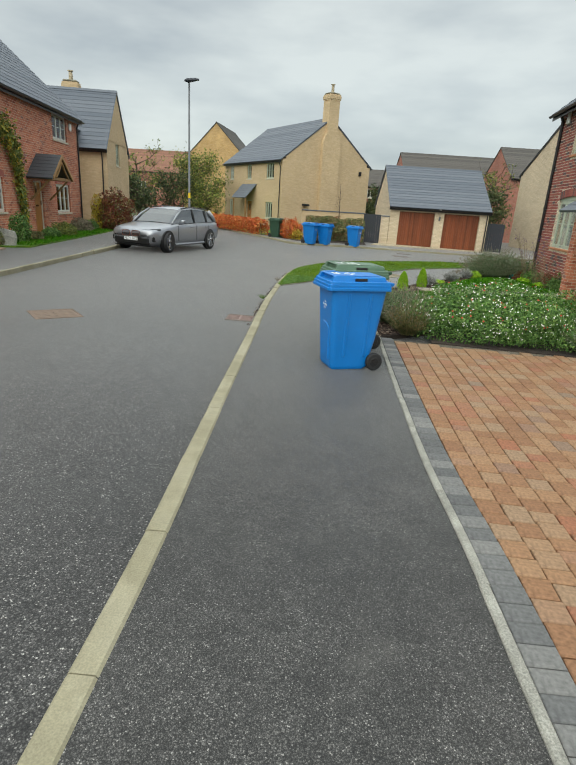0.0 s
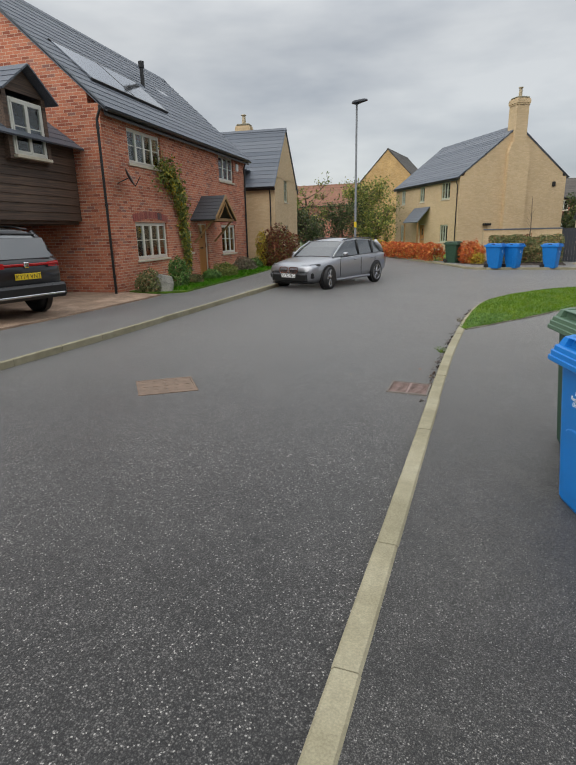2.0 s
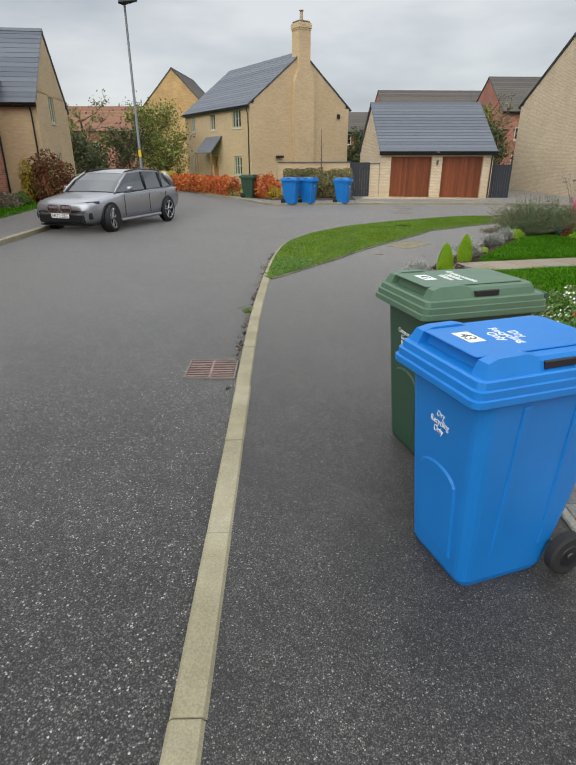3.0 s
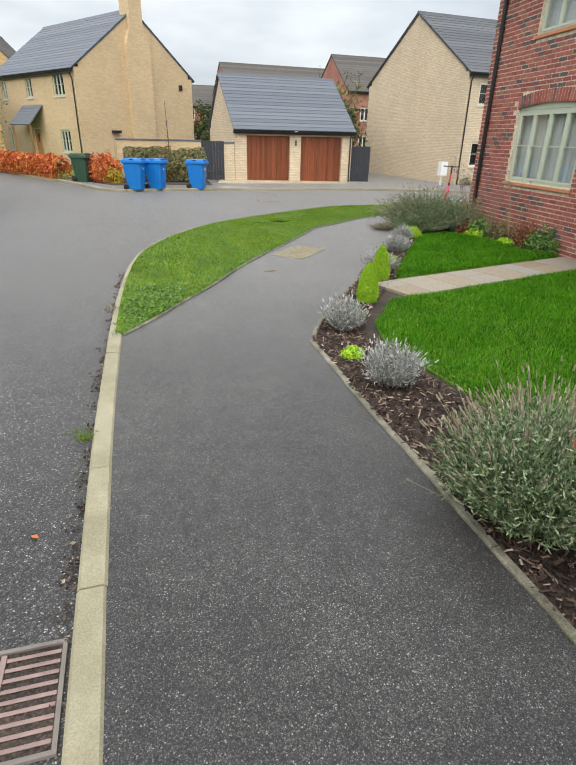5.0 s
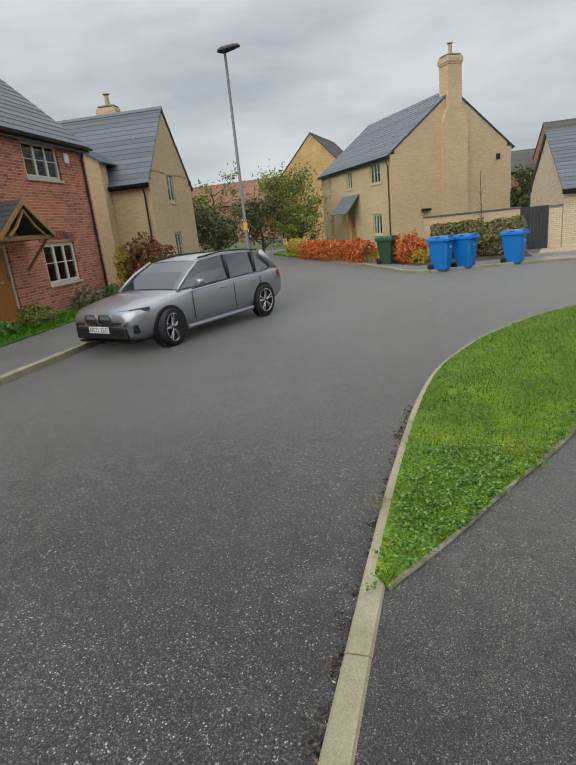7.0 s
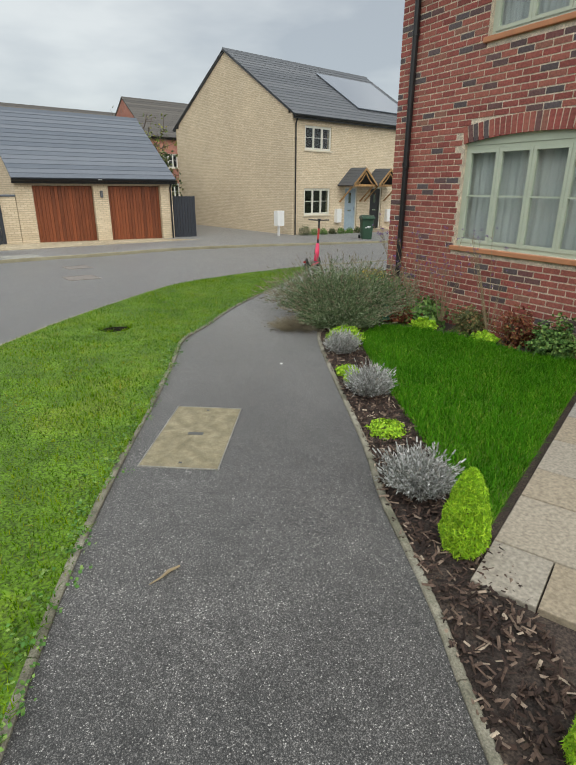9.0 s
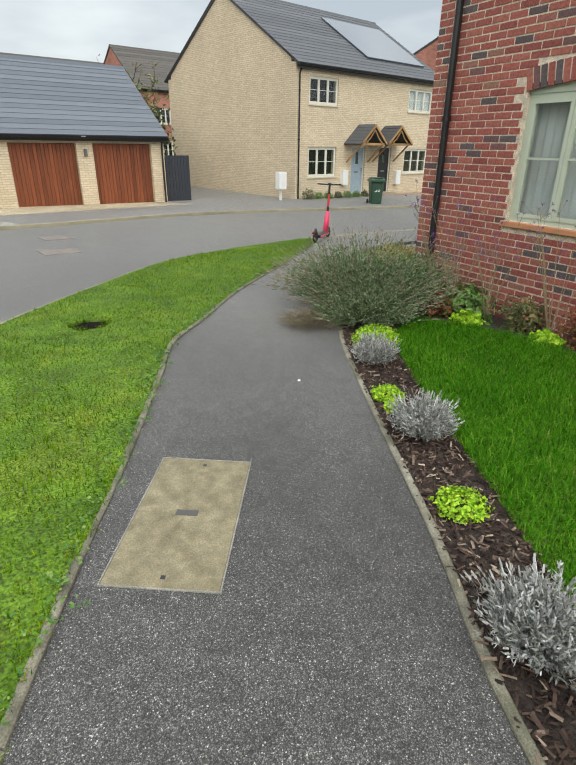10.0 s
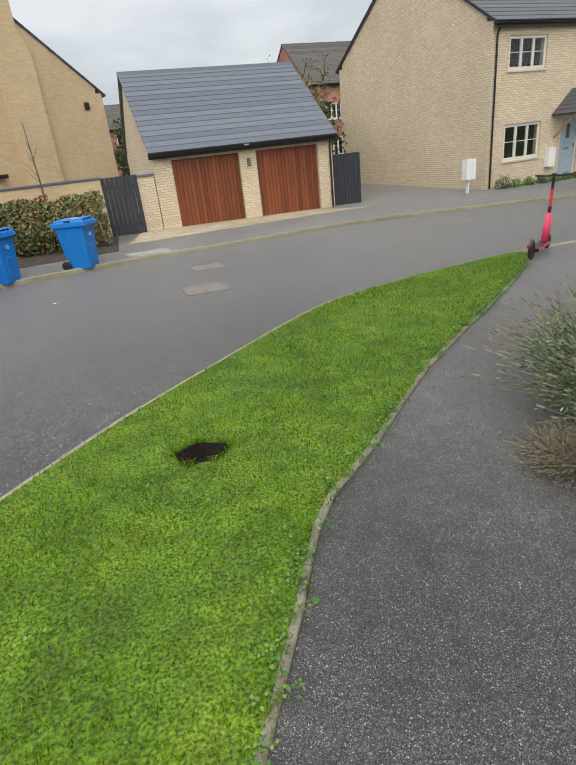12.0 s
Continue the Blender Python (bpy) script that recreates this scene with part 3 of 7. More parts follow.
def big_ground():
    bm = bmesh.new()
    xs = [-2000, -300, -80, -40, -14, -5, 5, 12, 20, 40, 80, 300, 2000]
    ys = [-2000, -300, -60, -10, 5, 20, 32, 45, 80, 300, 2000]
    g = [[bm.verts.new((x, y, gz(x, y, -0.16))) for x in xs] for y in ys]
    for r0, r1 in zip(g, g[1:]):
        for k in range(len(xs) - 1):
            bm.faces.new((r0[k], r0[k + 1], r1[k + 1], r1[k]))
    return bm


structure("ground", big_ground(), FIELD, "rough grass ground reaching to the horizon", "ground")


def grid_sheet(x0, x1, y0, y1, h, step=2.0, skip=None):
    bm = bmesh.new()
    xs = np.arange(x0, x1 + step / 2, step)
    ys = np.arange(y0, y1 + step / 2, step)
    g = [[bm.verts.new((x, y, gz(x, y, h))) for x in xs] for y in ys]
    for r0, r1 in zip(g, g[1:]):
        for k in range(len(xs) - 1):
            if skip and r0[k].co.x < skip[0] < r0[k + 1].co.x and r0[k].co.y < skip[1] < r1[k].co.y:
                continue
            bm.faces.new((r0[k], r0[k + 1], r1[k + 1], r1[k]))
    return bm


structure("road", grid_sheet(-24, 36, -11.5, 48.5, -0.07, skip=(2.83, 17.9)), ASPHALT, "worn dark grey asphalt road with pale stone chips", "road")

foot = [p for p in KERB_LINE if p[1] < 10.1] + EDGE_LINE + [p for p in KERB_LINE if p[0] > 9.2] + [p for p in reversed(BED_EDGE)] + [p for p in reversed(DRIVE_EDGE)]
pavement = structure("pavement", sheet(foot, 0.0), TARMAC, "dark grey asphalt footway, patchy and faintly cracked", "pavement")
kerb = tagged(thing("kerb"), "buff concrete kerb stones between road and footway", "kerb", "", "structure")
edge_pieces(kerb, KERB_LINE, 0.125, 0.25, 0.012, 0.915, "kerb_stone", KERB)
VERGE = [p for p in KERB_LINE if p[1] > 10.15 and p[0] < 9.1] + [p for p in reversed(EDGE_LINE)]


def pierced(poly, loop):
    """The outline poly with loop cut out of it by a hairline slit."""
    area = lambda q: sum(a[0] * b[1] - b[0] * a[1] for a, b in zip(q, q[1:] + q[:1]))
    if area(poly) * area(loop) > 0:
        loop = loop[::-1]
    i, j = min(((i, j) for i in range(len(poly)) for j in range(len(loop))), key=lambda k: math.dist(poly[k[0]], loop[k[1]]))
    loop = loop[j:] + loop[:j]
    e = 0.0008
    return poly[:i + 1] + loop + [(loop[0][0] + e, loop[0][1] + e), (poly[i][0] + e, poly[i][1] + e)] + poly[i + 1:]


HOLE = (2.83, 17.9, 0.21, 0.155)
HOLE_RIM = [(HOLE[2] * math.cos(a) * (1 + 0.10 * math.sin(3 * a + 1)), HOLE[3] * math.sin(a) * (1 + 0.12 * math.sin(5 * a))) for a in np.linspace(0, math.tau, 28, endpoint=False)]
structure("verge", sheet(pierced(VERGE, [(HOLE[0] + x, HOLE[1] + y) for x, y in HOLE_RIM]), 0.02, 0.08), TURF, "grass verge between kerb and curving footway", "grass")
verge_edging = tagged(thing("verge_edging"), "weathered concrete edging strips along the verge", "edging", "", "structure")
edge_pieces(verge_edging, EDGE_LINE, 0.05, 0.15, 0.022, 0.915, "edging_strip", EDGING, 0.008, 0.008)
bed_edging = tagged(thing("bed_edging"), "concrete edging strips along the planting bed", "edging", "", "structure")
edge_pieces(bed_edging, [p for p in BED_EDGE if p[1] < 9.8], 0.05, 0.15, 0.02, 0.915, "edging_strip", EDGING, 0.008, 0.008)
edge_pieces(bed_edging, [p for p in BED_EDGE if p[1] >= 9.8 and p[0] < 11], 0.05, 0.15, 0.02, 0.915, "edging_strip", EDGING, 0.008, 0.008)
drive_edging = tagged(thing("drive_edging"), "pale concrete edging beside the block-paved drive", "edging", "", "structure")
edge_pieces(drive_edging, DRIVE_EDGE, 0.055, 0.15, 0.018, 0.915, "edging_strip", PALE_EDGE, 0.004, 0.008)

# garden of the near house: bed, lawns, slab path
BED_IN = [p for p in BED_EDGE if p[0] < 5.6]
bed_back = [(2.45, 6.6), (2.2, 8.3), (1.95, 9.5), (2.1, 10.2), (2.75, 11.3), (3.25, 12.0), (3.65, 12.75), (4.05, 13.4), (4.5, 14.2), (5.0, 15.0), (5.6, 16.0)]
structure("planting_bed", sheet(BED_IN + list(reversed(smooth_line(bed_back, 0.3))), -0.005, 0.2), SOIL, "narrow planting bed of dark soil and bark", "bed")
GARDEN = smooth_line(bed_back, 0.3) + [(6.5, 17.4), (7.6, 18.7), (12, 19.2), (12, 5.8), (2.3, 5.8)]
structure("garden_soil", sheet(GARDEN, -0.012, 0.2), SOIL, "dark garden soil under lawn and borders", "soil")
LAWN_FAR = [(3.28, 12.08), (3.65, 12.78), (4.05, 13.42), (4.5, 14.22), (5.0, 15.02), (5.66, 15.95), (6.35, 16.2), (6.7, 15.7), (6.85, 14.9), (6.9, 14.2), (7.15, 13.48)]
LAWN_NEAR = [(2.55, 6.9), (2.3, 8.3), (2.05, 9.5), (2.2, 10.15), (2.72, 10.97), (6.9, 12.48), (7.1, 12.2), (7.0, 9.0), (6.0, 7.0)]
structure("lawn_far", sheet(LAWN_FAR, 0.012, 0.1), TURF, "small deep green front lawn", "lawn")
structure("lawn_near", sheet(LAWN_NEAR, 0.012, 0.1), TURF, "small deep green front lawn beside the slab path", "lawn")

# driveway bedding (its blocks come last)
structure("driveway", sheet([(1.78, -6), (1.72, -0.5), (1.60, 1.84), (1.56, 5.75), (12, 5.75), (12, -6)], -0.018, 0.1), SAND, "driveway of sand-jointed red block paving", "driveway")

# far side of the road: footway before the red house
LEFT_KERB = smooth_line([(-5.6, -8), (-5.7, 3), (-5.85, 6.4), (-5.98, 8.3), (-6.28, 11.5), (-6.48, 13.5), (-6.75, 16.2), (-7.0, 18.4), (-7.5, 20.5), (-8.6, 22.4), (-10.5, 23.8), (-20, 26)], 0.4)
left_area = LEFT_KERB + [(-24, 26), (-24, -8)]
structure("pavement_left", sheet(left_area, 0.03), TARMAC, "dark asphalt footway before the red brick house", "pavement")
kerb_left = tagged(thing("kerb_left"), "low concrete kerb on the far side of the road", "kerb", "", "structure")
edge_pieces(kerb_left, [p for p in LEFT_KERB if p[1] < 13.7], 0.06, 0.25, 0.034, 0.915, "kerb_stone", KERB)
edge_pieces(kerb_left, [p for p in LEFT_KERB if p[1] >= 13.3], 0.125, 0.25, 0.04, 0.915, "kerb_stone", KERB)
structure("front_lawn", sheet([(-8.1, 13.0), (-8.55, 16.0), (-9.0, 19.0), (-9.6, 22.3), (-11.1, 22.4), (-10.6, 19), (-10.1, 15.8), (-9.5, 12.3), (-8.8, 12.2)], 0.06, 0.1), TURF, "narrow grass strip before the red brick house", "lawn")
structure("driveway_left", sheet([(-7.7, 2.0), (-7.9, 8.0), (-8.3, 12.1), (-9.4, 12.2), (-16, 11.0), (-16, 2.0)], 0.045, 0.1), BLOCK_TAN, "tan block paved drive beside the red brick house", "driveway")

# far side of the bend: footway, aprons and beds before the garage
FAR_KERB = smooth_line([(-9.0, 37.5), (-5.2, 31.5), (-3.6, 29.2), (-2.5, 27.3), (-1.9, 26.1), (-1.2, 25.75), (-0.1, 26.2), (0.9, 26.6), (1.9, 26.95), (3.8, 27.45), (5.4, 27.75), (8.3, 28.5), (11.4, 28.55), (15.8, 28.15), (22, 27.6), (36, 26.4)], 0.4)
far_area = FAR_KERB + [(36, 48), (-9, 48)]
structure("pavement_far", sheet(far_area, 0.02), TARMAC, "asphalt footway on the far side of the bend", "pavement")
kerb_far = tagged(thing("kerb_far"), "concrete kerb round the far side of the bend", "kerb", "", "structure")
edge_pieces(kerb_far, [p for p in FAR_KERB if p[0] > 2.2], 0.05, 0.25, 0.024, 0.915, "kerb_stone", KERB)
edge_pieces(kerb_far, [p for p in FAR_KERB if p[0] <= 2.6], 0.125, 0.25, 0.03, 0.915, "kerb_stone", KERB)
structure("garage_apron", sheet([(2.6, 29.6), (9.9, 31.3), (13.5, 31.0), (13.6, 31.6), (9.9, 33.2), (3.0, 31.9)], 0.03, 0.1), GRAVEL, "buff gravel apron before the garage", "driveway")
structure("house_forecourt", sheet([(10.3, 33.0), (14.9, 31.2), (25.5, 32.4), (25.5, 33.3), (15, 32.0), (13.4, 41), (10.2, 41)], 0.03, 0.1), BLOCK_TAN, "tan block paved side drive", "driveway")
structure("hedge_bed", sheet([(-1.6, 27.4), (2.3, 28.6), (2.3, 31.8), (-2.0, 31.4), (-3.2, 29.6)], 0.03, 0.1), SOIL, "soil bed under the hedge", "bed")
structure("corner_lawn", sheet([(-3.9, 30.3), (-2.6, 31.0), (-3.8, 38.6), (-9.6, 46.8), (-12, 46), (-12, 41.5)], 0.03, 0.1), TURF, "front lawn behind the beech hedge", "lawn")


# ---- houses ----
def panel(bm, m, length, z0, z1, holes=(), thick=0.3, gable=None):
    """A wall along x from 0 to length, its face at y 0 and its thickness behind; holes go right through."""
    xs = sorted({0.0, length, *[h[0] for h in holes], *[h[1] for h in holes]})
    zs = sorted({z0, z1, *[h[2] for h in holes], *[h[3] for h in holes]})
    cache = {}

    def v(x, y, z):
        key = (round(x, 4), round(y, 4), round(z, 4))
        if key not in cache:
            cache[key] = bm.verts.new(m @ Vector((x, y, z)))
        return cache[key]

    def hollow(x, z):
        return any(h[0] < x < h[1] and h[2] < z < h[3] for h in holes)
    for a, b in zip(xs, xs[1:]):
        for c, d in zip(zs, zs[1:]):
            if hollow((a + b) / 2, (c + d) / 2):
                continue
            bm.faces.new((v(a, 0, c), v(b, 0, c), v(b, 0, d), v(a, 0, d)))
            bm.faces.new((v(a, thick, c), v(a, thick, d), v(b, thick, d), v(b, thick, c)))
    for a, b, c, d in holes:
        for p, q in (((a, c), (b, c)), ((b, c), (b, d)), ((b, d), (a, d)), ((a, d), (a, c))):
            bm.faces.new((v(p[0], 0, p[1]), v(q[0], 0, q[1]), v(q[0], thick, q[1]), v(p[0], thick, p[1])))
    bm.faces.new((v(0, 0, z0), v(0, 0, z1), v(0, thick, z1), v(0, thick, z0)))
    bm.faces.new((v(length, 0, z0), v(length, thick, z0), v(length, thick, z1), v(length, 0, z1)))
    if gable:
        gx, gzz = gable
        for y in (0, thick):
            bm.faces.new([v(x, y, z1) for x in xs] + [v(gx, y, gzz)])
        for x in (0, length):
            bm.faces.new((v(x, 0, z1), v(x, thick, z1), v(gx, thick, gzz), v(gx, 0, gzz)))
    elif z1 - z0 > 0.5:
        bm.faces.new([v(x, 0, z1) for x in xs] + [v(x, thick, z1) for x in reversed(xs)])


def slope(bm, a, b, c, d, course=0.3, thick=0.05, lap=0.014, width=0.0):
    """Roof courses from the eave a-b up to the ridge d-c, each lapping the one below; width splits courses into tiles."""
    a, b, c, d = map(Vector, (a, b, c, d))
    n = max(3, round((d - a).length / course))
    nor = (b - a).cross(d - a).normalized()
    if nor.z < 0:
        nor = -nor
    rng = random.Random(n)
    for i in range(n):
        f0, f1 = i / n, min(1.0, (i + 1.06) / n)
        l0, r0, l1, r1 = a.lerp(d, f0), b.lerp(c, f0), a.lerp(d, f1), b.lerp(c, f1)
        k = max(1, round((r0 - l0).length / width)) if width else 1
        off = (i % 2) * 0.5 if width else 0
        cuts = sorted({0.0, 1.0, *[min(1, max(0, (j + off) / k)) for j in range(k + 1)]})
        for s, e in zip(cuts, cuts[1:]):
            g = 0.004 / max(0.01, (r0 - l0).length) if width else 0
            lift = rng.uniform(0, 0.003)
            p0, p1, p2, p3 = l0.lerp(r0, s + g), l0.lerp(r0, e - g), l1.lerp(r1, e - g), l1.lerp(r1, s + g)
            up0, up1 = nor * (lap + thick * 0.35 + lift), nor * (0.004 + thick * 0.35)
            lo = nor * (-thick * 0.6)
            vs = [bm.verts.new(q) for q in (p0 + up0, p1 + up0, p2 + up1, p3 + up1, p0 + lo, p1 + lo, p2 + lo, p3 + lo)]
            for fc in ((0, 1, 2, 3), (0, 4, 5, 1), (3, 2, 6, 7), (0, 3, 7, 4), (1, 5, 6, 2), (4, 7, 6, 5)):
                bm.faces.new([vs[q] for q in fc])


def courses(a, b, c, d, course):
    """The courses of one roof slope, each a mesh by itself."""
    a, b, c, d = map(Vector, (a, b, c, d))
    n = max(3, round((d - a).length / course))
    nor = (b - a).cross(d - a).normalized()
    if nor.z < 0:
        nor = -nor
    for i in range(n):
        f0, f1 = i / n, min(1.0, (i + 1.06) / n)
        l0, r0, l1, r1 = a.lerp(d, f0), b.lerp(c, f0), a.lerp(d, f1), b.lerp(c, f1)
        up0, up1, lo = nor * 0.032, nor * 0.02, nor * -0.01
        bm = bmesh.new()
        loft(bm, [[l0 + up0, l1 + up1, l1 + lo, l0 + lo], [r0 + up0, r1 + up1, r1 + lo, r0 + lo]])
        yield bm


def window(parent, m, w, h, cols=3, mat=FRAME, bars=1, sill=STONE_SILL, curtain=False, label="", name="window"):
    """A casement set 6 cm back in its opening: frame, sashes and bars, with panes and sill as pieces. m: outer bottom left corner."""
    y0, y1, f, s = 0.06, 0.13, 0.05, 0.045
    bm = bmesh.new()
    panel(bm, pose(0, y0, 0), w, 0, h, [(f, w - f, f, h - f)], y1 - y0)
    ob = part(name, bm, mat, parent, label, m)
    cw = (w - 2 * f) / cols
    for i in range(cols):
        x0 = f + i * cw + 0.002
        bm = bmesh.new()
        cw2, sh = cw - 0.004, h - 2 * f - 0.004
        panel(bm, pose(x0, y0 - 0.012, f + 0.002), cw2, 0, sh, [(s, cw2 - s, s, sh - s)], 0.06)
        part("sash", bm, mat, ob)
        for k in range(bars):
            z = f + (h - 2 * f) * (k + 1) / (bars + 1) + 0.02
            part("glazing_bar", boxes(((x0 + s, y0 - 0.002, z - 0.011), (x0 + cw2 - s, y0 + 0.028, z + 0.011))), mat, ob)
    for i in range(cols):
        x0 = f + i * cw + s
        bm = boxes(((x0, y0 + 0.012, f + s), (x0 + cw - 2 * s, y0 + 0.018, h - f - s)))
        part("pane", bm, GLASS, ob, "clear window glass").visible_shadow = False
    if sill is not None:
        part("sill", boxes(((-0.05, -0.045, -0.07), (w + 0.05, y0 + 0.03, -0.003)), bevel=0.008), sill, ob)
    if curtain:
        bm = bmesh.new()
        n = 60
        top = [(w * i / n, 0.20 + 0.02 * math.sin(i * 1.9) + 0.008 * math.sin(i * 0.7), 0) for i in range(n + 1)]
        r0 = [bm.verts.new((x, y, 0.02)) for x, y, _ in top]
        r1 = [bm.verts.new((x, y, h - 0.02)) for x, y, _ in top]
        for i in range(n):
            bm.faces.new((r0[i], r0[i + 1], r1[i + 1], r1[i]))
        part("curtain", bm, CURTAIN, ob, "white net curtain", smooth=True)
    return ob


def downpipe(parent, x, y, z0, z1, r=0.034):
    bm = bmesh.new()
    tube(bm, [(x, y - 0.16, z1), (x, y - 0.16, z1 - 0.08), (x, y - 0.055, z1 - 0.3), (x, y - 0.055, z0)], r, 10)
    for z in np.arange(z0 + 0.6, z1 - 0.3, 1.8):
        tube(bm, [(x, y - 0.055, z - 0.03), (x, y - 0.055, z + 0.03)], r * 1.3, 10)
    return part("downpipe", bm, BLACK, parent, "black plastic downpipe", smooth=False)


def gutter(parent, x0, x1, y, z):
    bm = bmesh.new()
    prof = [(-0.06 * math.cos(a), -0.055 * math.sin(a)) for a in np.linspace(0, math.pi, 9)]
    loft(bm, [[(x, y - 0.07 + p, z + q) for p, q in prof] + [(x, y - 0.07 + p * 0.85, z + q * 0.85) for p, q in reversed(prof)] for x in (x0, x1)])
    box(bm, (x0, y + 0.0, z - 0.13), (x1, y + 0.022, z + 0.03))
    return part("gutter", bm, BLACK, parent, "black gutter and fascia board")


def house_shell(ob, W, D, z0, eave, ridge, wall, roof, front=(), left=(), right=(), back=(), course=0.3, over=0.22, verge=0.06, width=0.0, thick=0.3, ridge_y=None, split=True):
    """Walls with their openings, and a gabled roof whose ridge runs along x."""
    ry = D / 2 if ridge_y is None else ridge_y
    for side, m, length, holes, gab in (
            ("front", Matrix.Identity(4), W, front, None),
            ("back", pose(W, D, 0, 0, 0, 180), W, back, None),
            ("left", pose(0, D - thick, 0, 0, 0, -90), D - 2 * thick, left, (D - thick - ry, ridge)),
            ("right", pose(W, thick, 0, 0, 0, 90), D - 2 * thick, right, (ry - thick, ridge))):
        bm = bmesh.new()
        top = eave
        if gab:
            top = eave + thick * (ridge - eave) / max(ry, 0.1)
        panel(bm, m, length, z0, top, holes, thick, gab and (gab[0], ridge - 0.03))
        part("wall", bm, wall, ob)
    sf, sb = (ridge - eave) / ry, (ridge - eave) / (D - ry)
    up = 0.07
    fr = [(-verge, -over, eave - over * sf + up), (W + verge, -over, eave - over * sf + up), (W + verge, ry, ridge + up), (-verge, ry, ridge + up)]
    bk = [(W + verge, D + over, eave - over * sb + up), (-verge, D + over, eave - over * sb + up), (-verge, ry, ridge + up), (W + verge, ry, ridge + up)]
    bm = bmesh.new()
    loft(bm, [[(x, -over + 0.03, eave - over * sf + up - 0.06), (x, -over + 0.03, eave - over * sf + up - 0.035), (x, ry, ridge + up - 0.035), (x, D + over - 0.03, eave - over * sb + up - 0.035), (x, D + over - 0.03, eave - over * sb + up - 0.06), (x, ry, ridge + up - 0.09)] for x in (-verge + 0.02, W + verge - 0.02)])
    r = part("roof", bm, roof, ob)
    if split:
        for quad in (fr, bk):
            for bm in courses(*quad, course):
                part("slate_course", bm, roof, r)
    else:
        bm = bmesh.new()
        slope(bm, *fr, course)
        slope(bm, *bk, course)
        tagged(part("roof_tiling", bm, roof, r), kind="stuff")
    bm = bmesh.new()
    loft(bm, [[(x, ry - 0.13, ridge + up - 0.07), (x, ry, ridge + up + 0.075), (x, ry + 0.13, ridge + up - 0.07)] for x in (-verge - 0.01, W + verge + 0.01)])
    part("ridge_tiles", bm, roof, ob)
    gutter(ob, -verge, W + verge, -over + 0.03, eave - over * sf + 0.03)
    # added partition and floor, coloured dark so the rooms look unlit
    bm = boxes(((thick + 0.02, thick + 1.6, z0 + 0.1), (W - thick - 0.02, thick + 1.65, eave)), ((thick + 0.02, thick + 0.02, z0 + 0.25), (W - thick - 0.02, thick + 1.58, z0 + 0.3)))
    part("room", bm, ROOM_DARK, ob, "dark-coloured boxes standing in for unlit rooms behind the windows")
    return r


def canopy(parent, x0, x1, z, rise, depth, roof=DARK_SLATE):
    """A small gabled porch roof on oak brackets, its ridge running out from the wall."""
    ob = part("porch_canopy", boxes(((x0 + 0.04, -depth, z), (x0 + 0.14, 0.0, z + 0.1)), ((x1 - 0.14, -depth, z), (x1 - 0.04, 0, z + 0.1)), ((x0 + 0.14, -depth, z), (x1 - 0.14, -depth + 0.09, z + 0.1))), OAK, parent, "oak porch frame with slate canopy")
    xm = (x0 + x1) / 2
    bm = bmesh.new()
    slope(bm, (x0 - 0.08, 0, z + 0.04), (x0 - 0.08, -depth - 0.06, z + 0.04), (xm, -depth - 0.06, z + rise), (xm, 0, z + rise), 0.2)
    slope(bm, (x1 + 0.08, -depth - 0.06, z + 0.04), (x1 + 0.08, 0, z + 0.04), (xm, 0, z + rise), (xm, -depth - 0.06, z + rise), 0.2)
    part("canopy_roof", bm, roof, ob, "small slate canopy roof")
    for sx in (-1, 1):
        xe = x0 if sx < 0 else x1
        bm = bmesh.new()
        loft(bm, [[(xe - sx * 0.0, y, z + 0.02), (xe - sx * 0.0, y, z + 0.13), (xm, y, z + rise + 0.02), (xm, y, z + rise - 0.1)] for y in (-depth - 0.09, -depth - 0.05)])
        part("barge_board", bm, OAK, ob)
        bm = bmesh.new()
        tube(bm, [(xe - sx * 0.1, -depth + 0.1, z + 0.02), (xe - sx * 0.1, -0.55 * depth, z - 0.28), (xe - sx * 0.1, -0.03, z - 0.72)], 0.045, 4)
        part("bracket", bm, OAK, ob)
        bm = bmesh.new()
        tube(bm, [(xm + sx * 0.32 * (x1 - x0), -depth - 0.03, z + 0.1), (xm + sx * 0.16 * (x1 - x0), -depth - 0.03, z + rise * 0.36), (xm, -depth - 0.03, z + rise * 0.75)], 0.035, 4)
        part("strut", bm, OAK, ob)
    return ob


